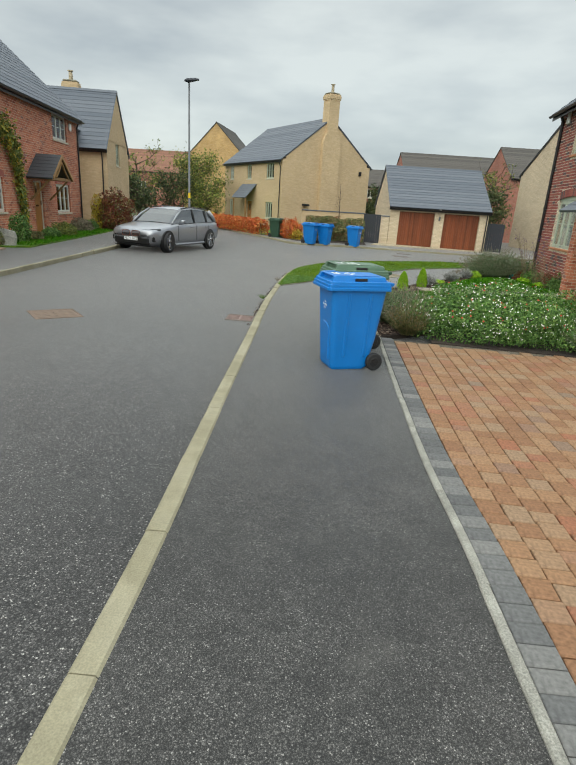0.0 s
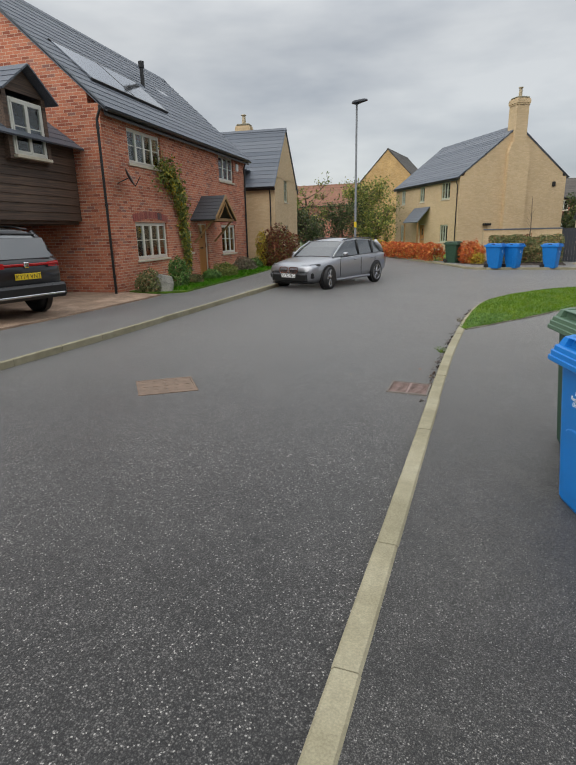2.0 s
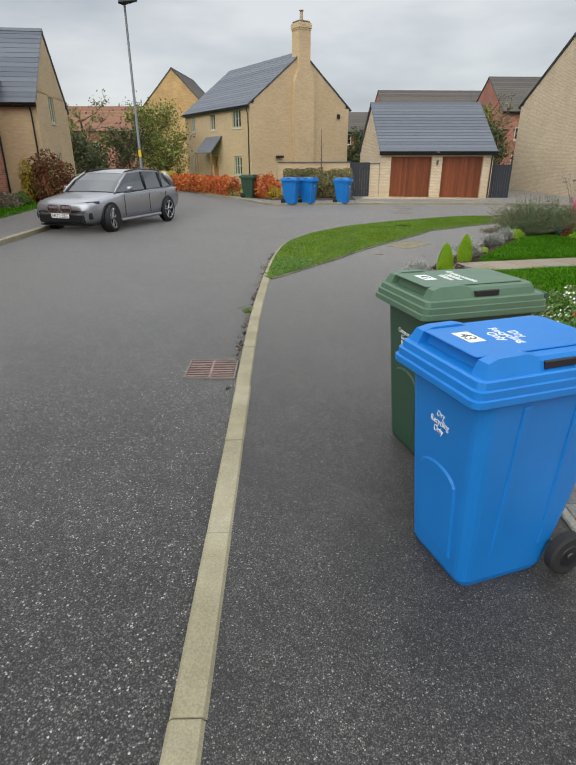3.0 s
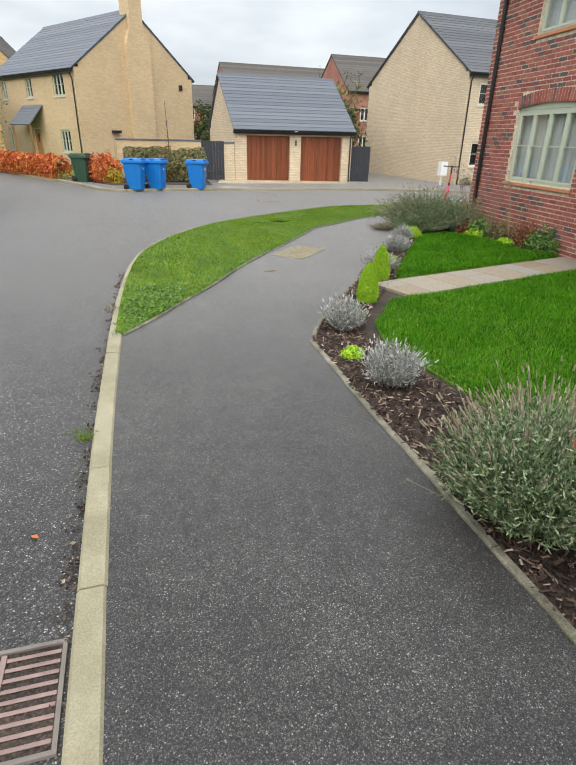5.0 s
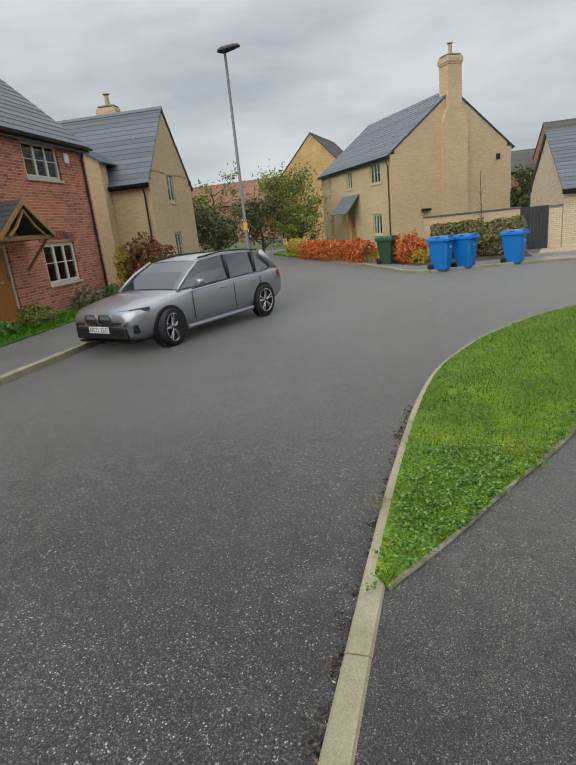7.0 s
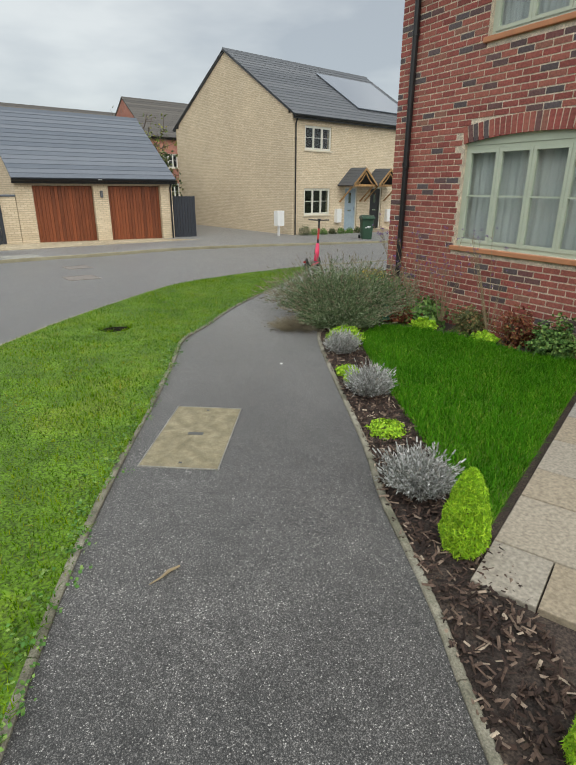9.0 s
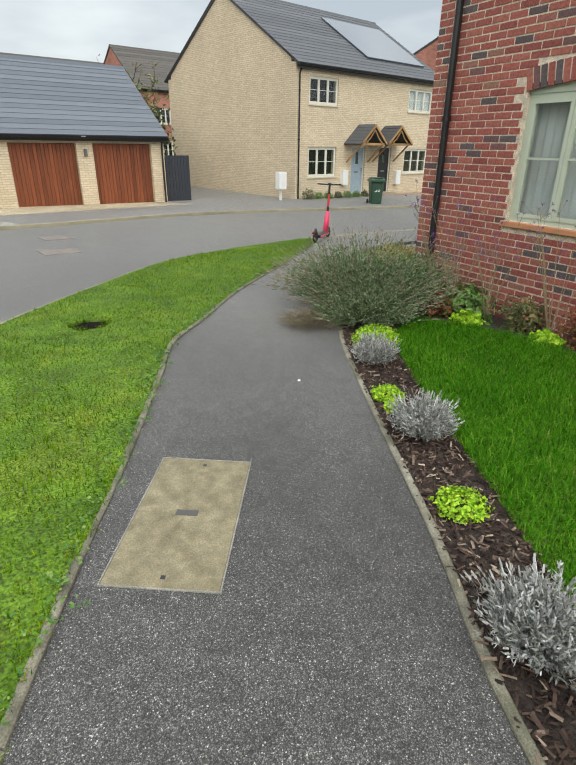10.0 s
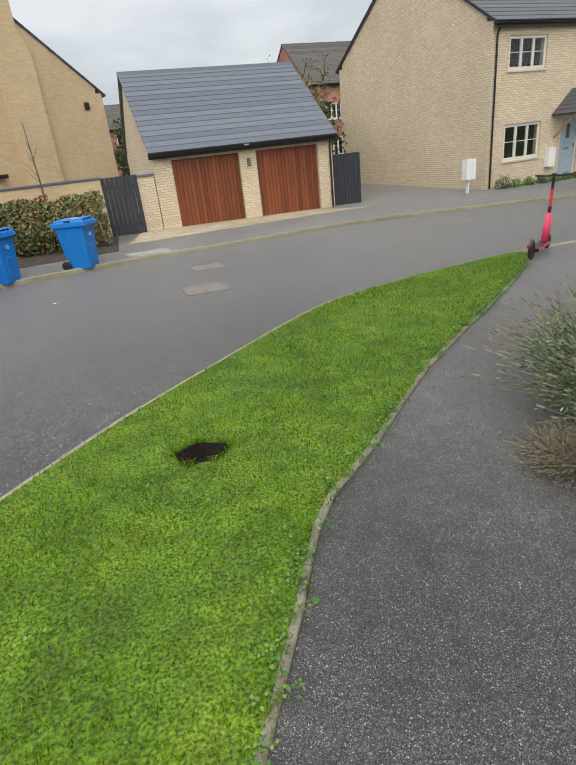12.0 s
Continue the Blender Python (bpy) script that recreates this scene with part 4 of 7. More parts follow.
def chimney(parent, lo, hi, z0, z1, wall, flue=0.45):
    bm = bmesh.new()
    box(bm, (lo[0], lo[1], z0), (hi[0], hi[1], z1 - 0.5))
    for i, o in enumerate((0.03, 0.06, 0.06, 0.03)):
        box(bm, (lo[0] - o, lo[1] - o, z1 - 0.5 + i * 0.1 + 0.002), (hi[0] + o, hi[1] + o, z1 - 0.4 + i * 0.1))
    ob = part("chimney", bm, wall, parent, "brick chimney stack with corbelled top")
    bm = bmesh.new()
    box(bm, (lo[0], lo[1], z1 - 0.098), (hi[0], hi[1], z1 + 0.02), 0.05)
    part("flaunching", bm, EDGING, ob)
    bm = bmesh.new()
    cx, cy = (lo[0] + hi[0]) / 2, (lo[1] + hi[1]) / 2
    tube(bm, [(cx, cy, z1), (cx, cy, z1 + flue)], [0.12, 0.1], 12)
    tube(bm, [(cx, cy, z1 + flue + 0.03), (cx, cy, z1 + flue + 0.07)], 0.16, 12)
    part("chimney_pot", bm, GRAVEL, ob, "buff clay chimney pot")
    return ob


def front_door(parent, x, z0, w, h, mat, label, glazed=True):
    m = pose(x, 0, z0)
    ob = part("door", boxes(((0.05, 0.10, 0.02), (w - 0.05, 0.15, h - 0.05)), bevel=0.004), mat, parent, label, m)
    part("door_frame", boxes(((0, 0.07, 0), (0.05, 0.16, h)), ((w - 0.05, 0.07, 0), (w, 0.16, h)), ((0.05, 0.07, h - 0.05), (w - 0.05, 0.16, h))), FRAME, ob)
    part("letter_plate", boxes(((w / 2 - 0.13, 0.088, 0.95), (w / 2 + 0.13, 0.1, 1.02)), bevel=0.004), CHROME, ob, "chrome letter plate")
    if glazed:
        part("door_light", boxes(((w / 2 - 0.09, 0.094, 1.35), (w / 2 + 0.09, 0.1, 1.85))), CAR_GLASS, ob, "narrow dark door glass")
    part("door_handle", boxes(((w - 0.15, 0.05, 1.0), (w - 0.12, 0.1, 1.16)), bevel=0.004), CHROME, ob, "chrome handle")
    part("step", boxes(((-0.15, -0.45, -0.16), (w + 0.15, 0.09, -0.01)), bevel=0.01), SLAB, ob, "stone door step")
    return ob


# red brick house across the road
red_house = thing("house", pose(-9.6, 12.0, 0, 0, 0, 98.9), "red brick two-storey house with slate roof and oak porch", "house")
house_shell(red_house, 11.0, 7.2, -0.4, 4.82, 8.1, RED_BRICK, SLATE, front=[(1.2, 3.12, 3.56, 4.48), (7.85, 9.5, 3.65, 4.6), (1.2, 3.1, 0.95, 2.0), (4.45, 4.98, 1.03, 1.75), (5.5, 6.4, 0.15, 2.0), (7.8, 9.4, 0.85, 1.97)], course=0.28)
window(red_house, pose(1.2, 0, 3.56), 1.92, 0.92, 4)
window(red_house, pose(7.85, 0, 3.65), 1.65, 0.95, 3)
window(red_house, pose(1.2, 0, 0.95), 1.9, 1.05, 4)
window(red_house, pose(7.8, 0, 0.85), 1.6, 1.12, 3)
window(red_house, pose(4.45, 0, 1.03), 0.53, 0.72, 1)
front_door(red_house, 5.5, 0.15, 0.9, 1.85, OAK_DOOR, "golden oak front door with letter plate")
canopy(red_house, 5.0, 7.05, 2.06, 0.88, 0.85)
downpipe(red_house, 10.75, 0, 0, 4.7)
downpipe(red_house, 0.2, 0, 0, 4.7).location.x = -0.42
for x0, x1, z in ((1.1, 3.2, 2.01), (7.7, 9.5, 1.98)):
    bm = bmesh.new()
    n = 16
    for i in range(n):
        a, b = x0 + (x1 - x0) * i / n, x0 + (x1 - x0) * (i + 0.9) / n
        lift = 0.10 * math.sin(math.pi * (i + 0.5) / n)
        box(bm, (a, -0.012, z + lift), (b, 0.05, z + lift + 0.2))
    part("brick_arch", bm, NEAR_BRICK_J, red_house, "shallow brick arch over the window")
bm = bmesh.new()
slope_m = math.atan2(3.13, 3.6)
box(bm, (1.0, 0, 0), (5.2, 1.5, 0.06), 0.01, pose(0, 0.75, 5.62, math.degrees(slope_m)))
panel_ob = part("solar_panel", bm, PANEL, red_house, "glass solar panel on the roof slope")
part("panel_frame", boxes(((0.95, -0.05, -0.03), (5.25, -0.002, 0.065)), ((0.95, 1.502, -0.03), (5.25, 1.55, 0.065)), ((3.08, 0, 0.062), (3.12, 1.5, 0.068))), BLACK, panel_ob, m=pose(0, 0.75, 5.62, math.degrees(slope_m)))
bm = bmesh.new()
tube(bm, [(6.1, 2.0, 6.5), (6.1, 2.0, 7.35)], 0.07, 10)
tube(bm, [(6.1, 2.0, 7.3), (6.1, 2.0, 7.5)], 0.1, 10)
part("roof_vent", bm, BLACK, red_house, "black roof vent pipe")
part("roof_light", boxes(((7.6, 0, 0), (8.3, 0.5, 0.05)), bevel=0.01), PANEL, red_house, "small roof light", pose(0, 2.1, 6.78, math.degrees(slope_m)))
part("alarm_box", boxes(((9.75, -0.07, 4.15), (10.0, -0.002, 4.45)), bevel=0.03), WHITE_BOX, red_house, "white alarm box")
bm = bmesh.new()
for i in range(5):
    a0, a1 = i * 0.055, (i + 1) * 0.055
    loft(bm, [[(a0 * math.cos(k), a0 * math.sin(k), a0 * a0 * 0.9) for k in np.linspace(0, math.tau, 16, endpoint=False)], [(a1 * math.cos(k), a1 * math.sin(k), a1 * a1 * 0.9) for k in np.linspace(0, math.tau, 16, endpoint=False)]], cap=False) if i else None
tube(bm, [(0, 0, 0), (0, 0, -0.3)], 0.015, 6)
tube(bm, [(0, -0.26, 0.06), (0, -0.1, 0.3)], 0.012, 6)
part("satellite_dish", bm, BLACK, red_house, "dark satellite dish", pose(0.55, -0.3, 3.1, 65, 0, 25))

# weatherboarded room over the carport beside it
carport = thing("carport", pose(-9.6, 12.0, 0, 0, 0, 98.9), "dark weatherboarded room over a carport with dormer window", "carport")
for i in range(10):
    part("weatherboard", boxes(((-6.5, 0.848, 0), (-0.02, 0.882, 0.225)), bevel=0.004), WEATHERBOARD, carport, m=pose(0, 0.86, 2.03 + i * 0.19, -6.5 if i % 2 else -5.6) @ pose(0, -0.86, 0))
part("upper_wall", boxes(((-6.5, 0.96, 1.95), (-0.02, 1.15, 4.0)), ((-6.5, 1.0, 1.95), (-0.02, 6.5, 2.1))), WEATHERBOARD, carport)
for pts in (((-6.5, 0.55, 3.75), (-0.02, 0.55, 3.75), (-0.02, 4.2, 6.4), (-6.5, 4.2, 6.4)), ((-0.02, 7.2, 3.75), (-6.5, 7.2, 3.75), (-6.5, 4.2, 6.4), (-0.02, 4.2, 6.4))):
    for bm in courses(*pts, 0.28):
        part("slate_course", bm, SLATE, carport)
part("back_wall", boxes(((-6.5, 6.6, -0.4), (-0.02, 6.9, 3.9)), ((-6.8, 0.9, -0.4), (-6.52, 6.9, 5.0))), RED_BRICK, carport)
dormer = part("dormer", boxes(((-2.42, 0.72, 3.3), (-1.08, 2.4, 3.42)), ((-2.42, 0.72, 3.42), (-2.30, 2.4, 4.7)), ((-1.20, 0.72, 3.42), (-1.08, 2.4, 4.7))), WEATHERBOARD, carport, "small gabled dormer")
window(dormer, pose(-2.27, 0.66, 3.4), 1.04, 1.15, 2, name="dormer_window")
for pts in (((-2.62, 3.2, 4.60), (-2.62, 0.5, 4.60), (-1.75, 0.5, 5.25), (-1.75, 3.2, 5.25)), ((-0.88, 0.5, 4.60), (-0.88, 3.2, 4.60), (-1.75, 3.2, 5.25), (-1.75, 0.5, 5.25))):
    for bm in courses(*pts, 0.25):
        part("slate_course", bm, SLATE, dormer)
bm = bmesh.new()
loft(bm, [[(-2.40, y, 4.68), (-1.10, y, 4.68), (-1.75, y, 5.19)] for y in (0.72, 0.78)])
part("dormer_gable", bm, WEATHERBOARD, dormer)

# buff house next to it
buff_house = thing("house", pose(-17.8, 26.9, 0, 0, 0, 10.2), "buff brick cottage with steep slate roof and chimney", "house")
house_shell(buff_house, 5.7, 5.6, -0.4, 4.15, 7.2, BUFF_BRICK, SLATE, right=[(1.85, 2.75, 3.3, 4.55), (1.85, 2.75, 0.7, 2.0)], course=0.3)
window(buff_house, pose(5.7, 2.15, 3.3, 0, 0, 90), 0.9, 1.25, 2, SAGE)
window(buff_house, pose(5.7, 2.15, 0.7, 0, 0, 90), 0.9, 1.3, 2, SAGE)
downpipe(buff_house, 5.45, 0, 0, 3.9)
chimney(buff_house, (2.7, 3.0), (3.5, 3.6), 6.5, 7.75, BUFF_BRICK)
bm = bmesh.new()
loft(bm, [[(0.6, y, -0.4), (4.0, y, -0.4), (4.0, y, 4.95), (0.6, y, 7.0)] for y in (-0.6, -0.02)])
lean = part("side_wing", bm, BUFF_BRICK, buff_house, "projecting buff brick wing beside the red house")
bm = bmesh.new()
slope(bm, (4.2, -0.72, 4.88), (4.2, 1.9, 4.88), (0.5, 1.9, 7.12), (0.5, -0.72, 7.12), 0.28)
part("link_roof", bm, SLATE, lean)

# buff house on the corner, with the tall chimney
a54 = -54
corner_house = thing("house", pose(-3.9 - 10.4 * math.cos(radians(a54)), 39.8 - 10.4 * math.sin(radians(a54)), 0, 0, 0, a54), "buff brick corner house with tall gable chimney", "house")
house_shell(corner_house, 10.4, 8.2, -0.5, 4.98, 8.1, BUFF_BRICK, SLATE, front=[(1.1, 1.85, 3.6, 4.7), (4.5, 5.3, 3.6, 4.72), (7.9, 9.15, 3.6, 4.77), (1.1, 1.85, 0.6, 1.95), (4.5, 5.5, -0.2, 1.95), (7.95, 9.1, 0.65, 1.87)])
for x, z, w, h, c in ((1.1, 3.6, 0.75, 1.1, 2), (4.5, 3.6, 0.8, 1.12, 2), (7.9, 3.6, 1.25, 1.17, 3), (1.1, 0.6, 0.75, 1.35, 2), (7.95, 0.65, 1.15, 1.22, 3)):
    window(corner_house, pose(x, 0, z), w, h, c, SAGE)
front_door(corner_house, 4.5, -0.2, 1.0, 2.15, OAK_DOOR, "brown front door")
bm = bmesh.new()
slope(bm, (3.7, -1.0, 2.1), (6.3, -1.0, 2.1), (6.3, -0.01, 3.2), (3.7, -0.01, 3.2), 0.25)
porch = part("porch_roof", bm, SLATE, corner_house, "slate lean-to porch roof")
part("porch_post", boxes(((6.1, -0.95, -0.3), (6.2, -0.85, 2.05))), OAK, porch)
part("porch_post", boxes(((3.8, -0.95, -0.3), (3.9, -0.85, 2.05))), OAK, porch)
bm = bmesh.new()
box(bm, (10.402, 3.3, -0.5), (10.72, 4.9, 6.4))
loft(bm, [[(10.402, 3.3, 6.4), (10.72, 3.3, 6.4), (10.72, 4.9, 6.4), (10.402, 4.9, 6.4)], [(10.402, 3.55, 7.1), (10.7, 3.55, 7.1), (10.7, 4.65, 7.1), (10.402, 4.65, 7.1)]])
part("chimney_breast", bm, BUFF_BRICK, corner_house, "projecting brick chimney breast")
chimney(corner_house, (9.8, 3.66), (10.68, 4.54), 7.102, 9.85, BUFF_BRICK, 0.55)
downpipe(corner_house, 10.2, 0, -0.3, 4.7)
part("floodlight", boxes(((10.42, 1.9, 1.75), (10.75, 2.4, 1.9)), bevel=0.02), BLACK, corner_house, "black wall lantern")
part("alarm_box", boxes(((10.41, 7.1, 4.3), (10.5, 7.35, 4.6)), bevel=0.02), BLACK, corner_house, "dark alarm box")

# double garage
garage = thing("garage", pose(3.72, 31.94, 0, 0, 0, 5.0), "buff brick double garage with slate roof", "garage")
house_shell(garage, 6.0, 6.2, -0.6, 2.1, 4.42, STONE_BRICK, SLATE, front=[(0.58, 2.74, -0.5, 1.77), (3.3, 5.48, -0.5, 1.77)], course=0.26, verge=0.1)
for x0, w in ((0.58, 2.16), (3.3, 2.18)):
    door = part("garage_door", boxes(((x0 + 0.01, 0.17, -0.5), (x0 + w - 0.01, 0.19, 1.76))), CEDAR, garage, "cedar up-and-over garage door")
    n = 17
    for i in range(n):
        a = x0 + 0.01 + (w - 0.02) * i / n
        part("board", boxes(((a + 0.003, 0.135, -0.32), (a + (w - 0.02) / n - 0.003, 0.168, 1.755)), bevel=0.006), CEDAR, door)
downpipe(garage, 5.9, 0, -0.4, 2.0)
part("wall_light", boxes(((2.97, -0.1, 1.35), (3.07, -0.002, 1.6)), bevel=0.02), STEEL, garage, "small wall light")
part("floodlight", boxes(((2.9, -0.2, 1.95), (3.05, -0.1, 2.03)), bevel=0.01), WHITE_BOX, garage, "small floodlight")

stub = thing("garden_wall", pose(3.15, 31.86, 0, 0, 0, 5.0), "short buff brick pier between gate and garage", "wall")
part("pier", boxes(((-0.02, 0.0, -0.5), (0.55, 0.4, 1.4))), STONE_BRICK, stub)
part("coping", boxes(((-0.05, -0.03, 1.402), (0.56, 0.43, 1.47)), bevel=0.01), SLATE, stub)

# pair of buff cottages
pair = thing("house", pose(15.25, 31.75, 0, 0, 0, 8.0), "pale buff brick pair of houses with twin oak porches", "house")
house_shell(pair, 10.4, 9.9, -0.7, 4.82, 7.9, STONE_BRICK, DARK_SLATE, front=[(0.75, 2.5, 3.36, 4.38), (7.56, 9.56, 3.35, 4.35), (0.75, 2.52, 0.5, 1.7), (7.58, 9.6, 0.5, 1.65), (3.58, 4.53, -0.35, 1.75), (5.55, 6.5, -0.35, 1.75)], course=0.3, verge=0.1)
for x, z, w, h in ((0.75, 3.36, 1.75, 1.02), (7.56, 3.35, 2.0, 1.0), (0.75, 0.5, 1.77, 1.2), (7.58, 0.5, 2.02, 1.15)):
    window(pair, pose(x, 0, z), w, h, 3, curtain=x > 5 and z > 3)
front_door(pair, 3.58, -0.35, 0.95, 2.1, BLUE_DOOR, "pale blue front door")
front_door(pair, 5.55, -0.35, 0.95, 2.1, BLACK, "black front door")
canopy(pair, 3.1, 4.82, 1.8, 0.85, 0.95)
canopy(pair, 4.98, 6.78, 1.8, 0.85, 0.95)
downpipe(pair, 0.15, 0, -0.4, 4.7)
downpipe(pair, 10.2, 0, -0.4, 4.7)
bm = bmesh.new()
ang = math.degrees(math.atan2(3.08, 4.95))
box(bm, (5.3, 0, 0), (9.75, 3.7, 0.07), 0.01, pose(0, 0.88, 5.48, ang))
part("solar_panel", bm, PANEL, pair, "large glass solar panel on the roof")
part("meter_box", boxes(((-1.15, -0.3, 0.1), (-0.75, -0.05, 0.75)), ((-0.99, -0.2, -0.5), (-0.93, -0.1, 0.1))), WHITE_BOX, pair, "white meter box on a post")
part("meter_box", boxes(((2.86, -0.18, 0.1), (3.2, -0.002, 0.75))), WHITE_BOX, pair, "white meter box")
part("meter_box", boxes(((6.85, -0.18, 0.0), (7.2, -0.002, 0.65))), WHITE_BOX, pair, "white meter box")

# near red brick house (its face bricks come last)
NEAR = pose(7.565, 17.45, 0, 0, 0, -94)
near_house = thing("house", NEAR, "near red brick house with sage green windows", "house")
house_shell(near_house, 11.0, 8.0, -0.6, 5.1, 8.4, MORTAR, SLATE, front=[(1.5, 3.7, 0.95, 2.42), (1.7, 3.4, 3.6, 4.75), (8.2, 9.2, -0.25, 1.95)], course=0.3, over=0.3)
window(near_house, pose(1.5, 0, 0.95), 2.2, 1.36, 4, SAGE, 1, TILE_SILL, True, "sage green casement window with net curtains")
window(near_house, pose(1.7, 0, 3.6), 1.7, 1.15, 3, SAGE, 1, TILE_SILL, True, "sage green casement window")
front_door(near_house, 8.2, -0.25, 1.0, 2.2, OAK_DOOR, "wooden front door")
downpipe(near_house, 0.36, 0, -0.3, 5.0, 0.045)
part("alarm_box", boxes(((0.75, -0.07, 4.55), (1.0, -0.002, 4.9)), bevel=0.03), WHITE_BOX, near_house, "white alarm box")

# entrance porch of the near house
for x in (5.4, 7.1):
    part("porch_wall", boxes(((x, -0.7, -0.6), (x + 0.32, -0.008, 1.95))), RED_BRICK, near_house, "brick porch wall")
bm = bmesh.new()
slope(bm, (4.9, -0.95, 1.95), (7.9, -0.95, 1.95), (7.9, -0.01, 2.65), (4.9, -0.01, 2.65), 0.25)
part("porch_roof", bm, SLATE, near_house, "slate lean-to porch roof")


# ---- plants and grass ----
def blades(poly, n, h, mat, seed, top=0.012, lean=0.5, wid=0.0035, cut=None):
    """Grass as single tapered blades."""
    rng = np.random.default_rng(seed)
    x, y = scatter(poly, n, rng)
    if cut is not None:
        k = np.hypot((x - cut[0]) / cut[2], (y - cut[1]) / cut[3]) > 1
        x, y = x[k], y[k]
    n = len(x)
    clump = np.array([noise.noise((a * 1.3, b * 1.3, seed)) for a, b in zip(x, y)])
    hh = h * rng.uniform(0.45, 1.2, n) * (1 + 0.5 * clump)
    a = rng.uniform(0, math.tau, n)
    l = rng.uniform(0.1, lean, n) * hh
    b = a + rng.uniform(1.0, 2.1, n)
    z = np.array([gz(p, q, top) for p, q in zip(x, y)]) - 0.006
    base = np.stack([x, y, z], 1)
    side = np.stack([np.cos(b), np.sin(b), np.zeros(n)], 1) * wid
    mid = base + np.stack([np.cos(a) * l * 0.35, np.sin(a) * l * 0.35, hh * 0.6], 1)
    tip = base + np.stack([np.cos(a) * l * 1.5, np.sin(a) * l * 1.5, hh], 1)
    v = np.stack([base - side, base + side, mid + side * 0.75, mid - side * 0.75, tip], 1).reshape(-1, 3)
    k = np.arange(n)[:, None] * 5
    f4, f3 = (k + [0, 1, 2, 3]), (k + [3, 2, 4])
    return raw("grass", v.tolist(), f4.tolist() + f3.tolist(), mat)


def leaf_mesh(name, centres, normals_from, size, mat, rng, ratio=0.5, curl=0.25):
    """Many small two-sided leaves, each bent along its midrib."""
    n = len(centres)
    d = rng.normal(size=(n, 3)) * 0.8 + normals_from
    d /= np.linalg.norm(d, axis=1)[:, None] + 1e-9
    t = np.cross(d, rng.normal(size=(n, 3)))
    t /= np.linalg.norm(t, axis=1)[:, None] + 1e-9
    b = np.cross(d, t)
    s = (size * rng.uniform(0.6, 1.3, n))[:, None]
    p0, p1 = centres - t * s, centres + t * s
    l, r = centres + b * s * ratio + d * s * curl, centres - b * s * ratio + d * s * curl
    v = np.stack([p0, r, p1, l], 1).reshape(-1, 3)
    k = np.arange(n)[:, None] * 4
    return raw(name, v.tolist(), (k + [0, 1, 2]).tolist() + (k + [0, 2, 3]).tolist(), mat)


def lumpy(n, rx, ry, rz, rng, seed, shell=0.45, lumps=0.35, freq=2.2):
    """Points in the outer shell of an uneven mound."""
    d = rng.normal(size=(n, 3))
    d /= np.linalg.norm(d, axis=1)[:, None]
    bump_ = np.array([noise.noise((q[0] * freq + seed, q[1] * freq, q[2] * freq)) for q in d])
    r = (1 + lumps * bump_) * (1 - shell * rng.uniform(0, 1, n) ** 2)
    return d * r[:, None] * np.array([rx, ry, rz]), d


def shrub(name, x, y, rx, ry, h, n, size, mat, label, seed, flowers=None, category="shrub", ratio=0.5, freq=2.2, flower_n=0, stems=True, z=None, lumps=0.35):
    """A mound of leaves on branching stems, standing on the ground."""
    rng = np.random.default_rng(seed)
    z0 = gz(x, y) if z is None else z
    ob = thing(name, pose(x, y, z0), label, category)
    p, d = lumpy(int(n * 1.35), rx, ry, h * 0.62, rng, seed, freq=freq, lumps=lumps)
    p[:, 2] += h * 0.42
    k = p[:, 2] > -0.01
    part("foliage", leaf_mesh("foliage", p[k], d[k] + [0, 0, 0.5], size, mat, rng, ratio), mat, ob)
    if stems:
        bm = bmesh.new()
        for i in range(9):
            a = i * math.tau / 9 + rng.uniform(-0.3, 0.3)
            e = rng.uniform(0.4, 0.8)
            tube(bm, [(0.03 * math.cos(a), 0.03 * math.sin(a), -0.05), (rx * e * 0.5 * math.cos(a), ry * e * 0.5 * math.sin(a), h * 0.35), (rx * e * math.cos(a), ry * e * math.sin(a), h * 0.7)], [0.012, 0.008, 0.004], 5)
        part("stems", bm, BARK_WOOD, ob)
    if flowers is not None:
        q, dq = lumpy(flower_n, rx * 1.02, ry * 1.02, h * 0.64, rng, seed, 0.06, freq=freq)
        q[:, 2] += h * 0.43
        k = q[:, 2] > h * 0.2
        part("flowers", leaf_mesh("flowers", q[k], dq[k] * 3, 0.0105, flowers, rng, 1.0, 0.1), flowers, ob, "small white flowers" if flowers is PETAL else "")
    return ob


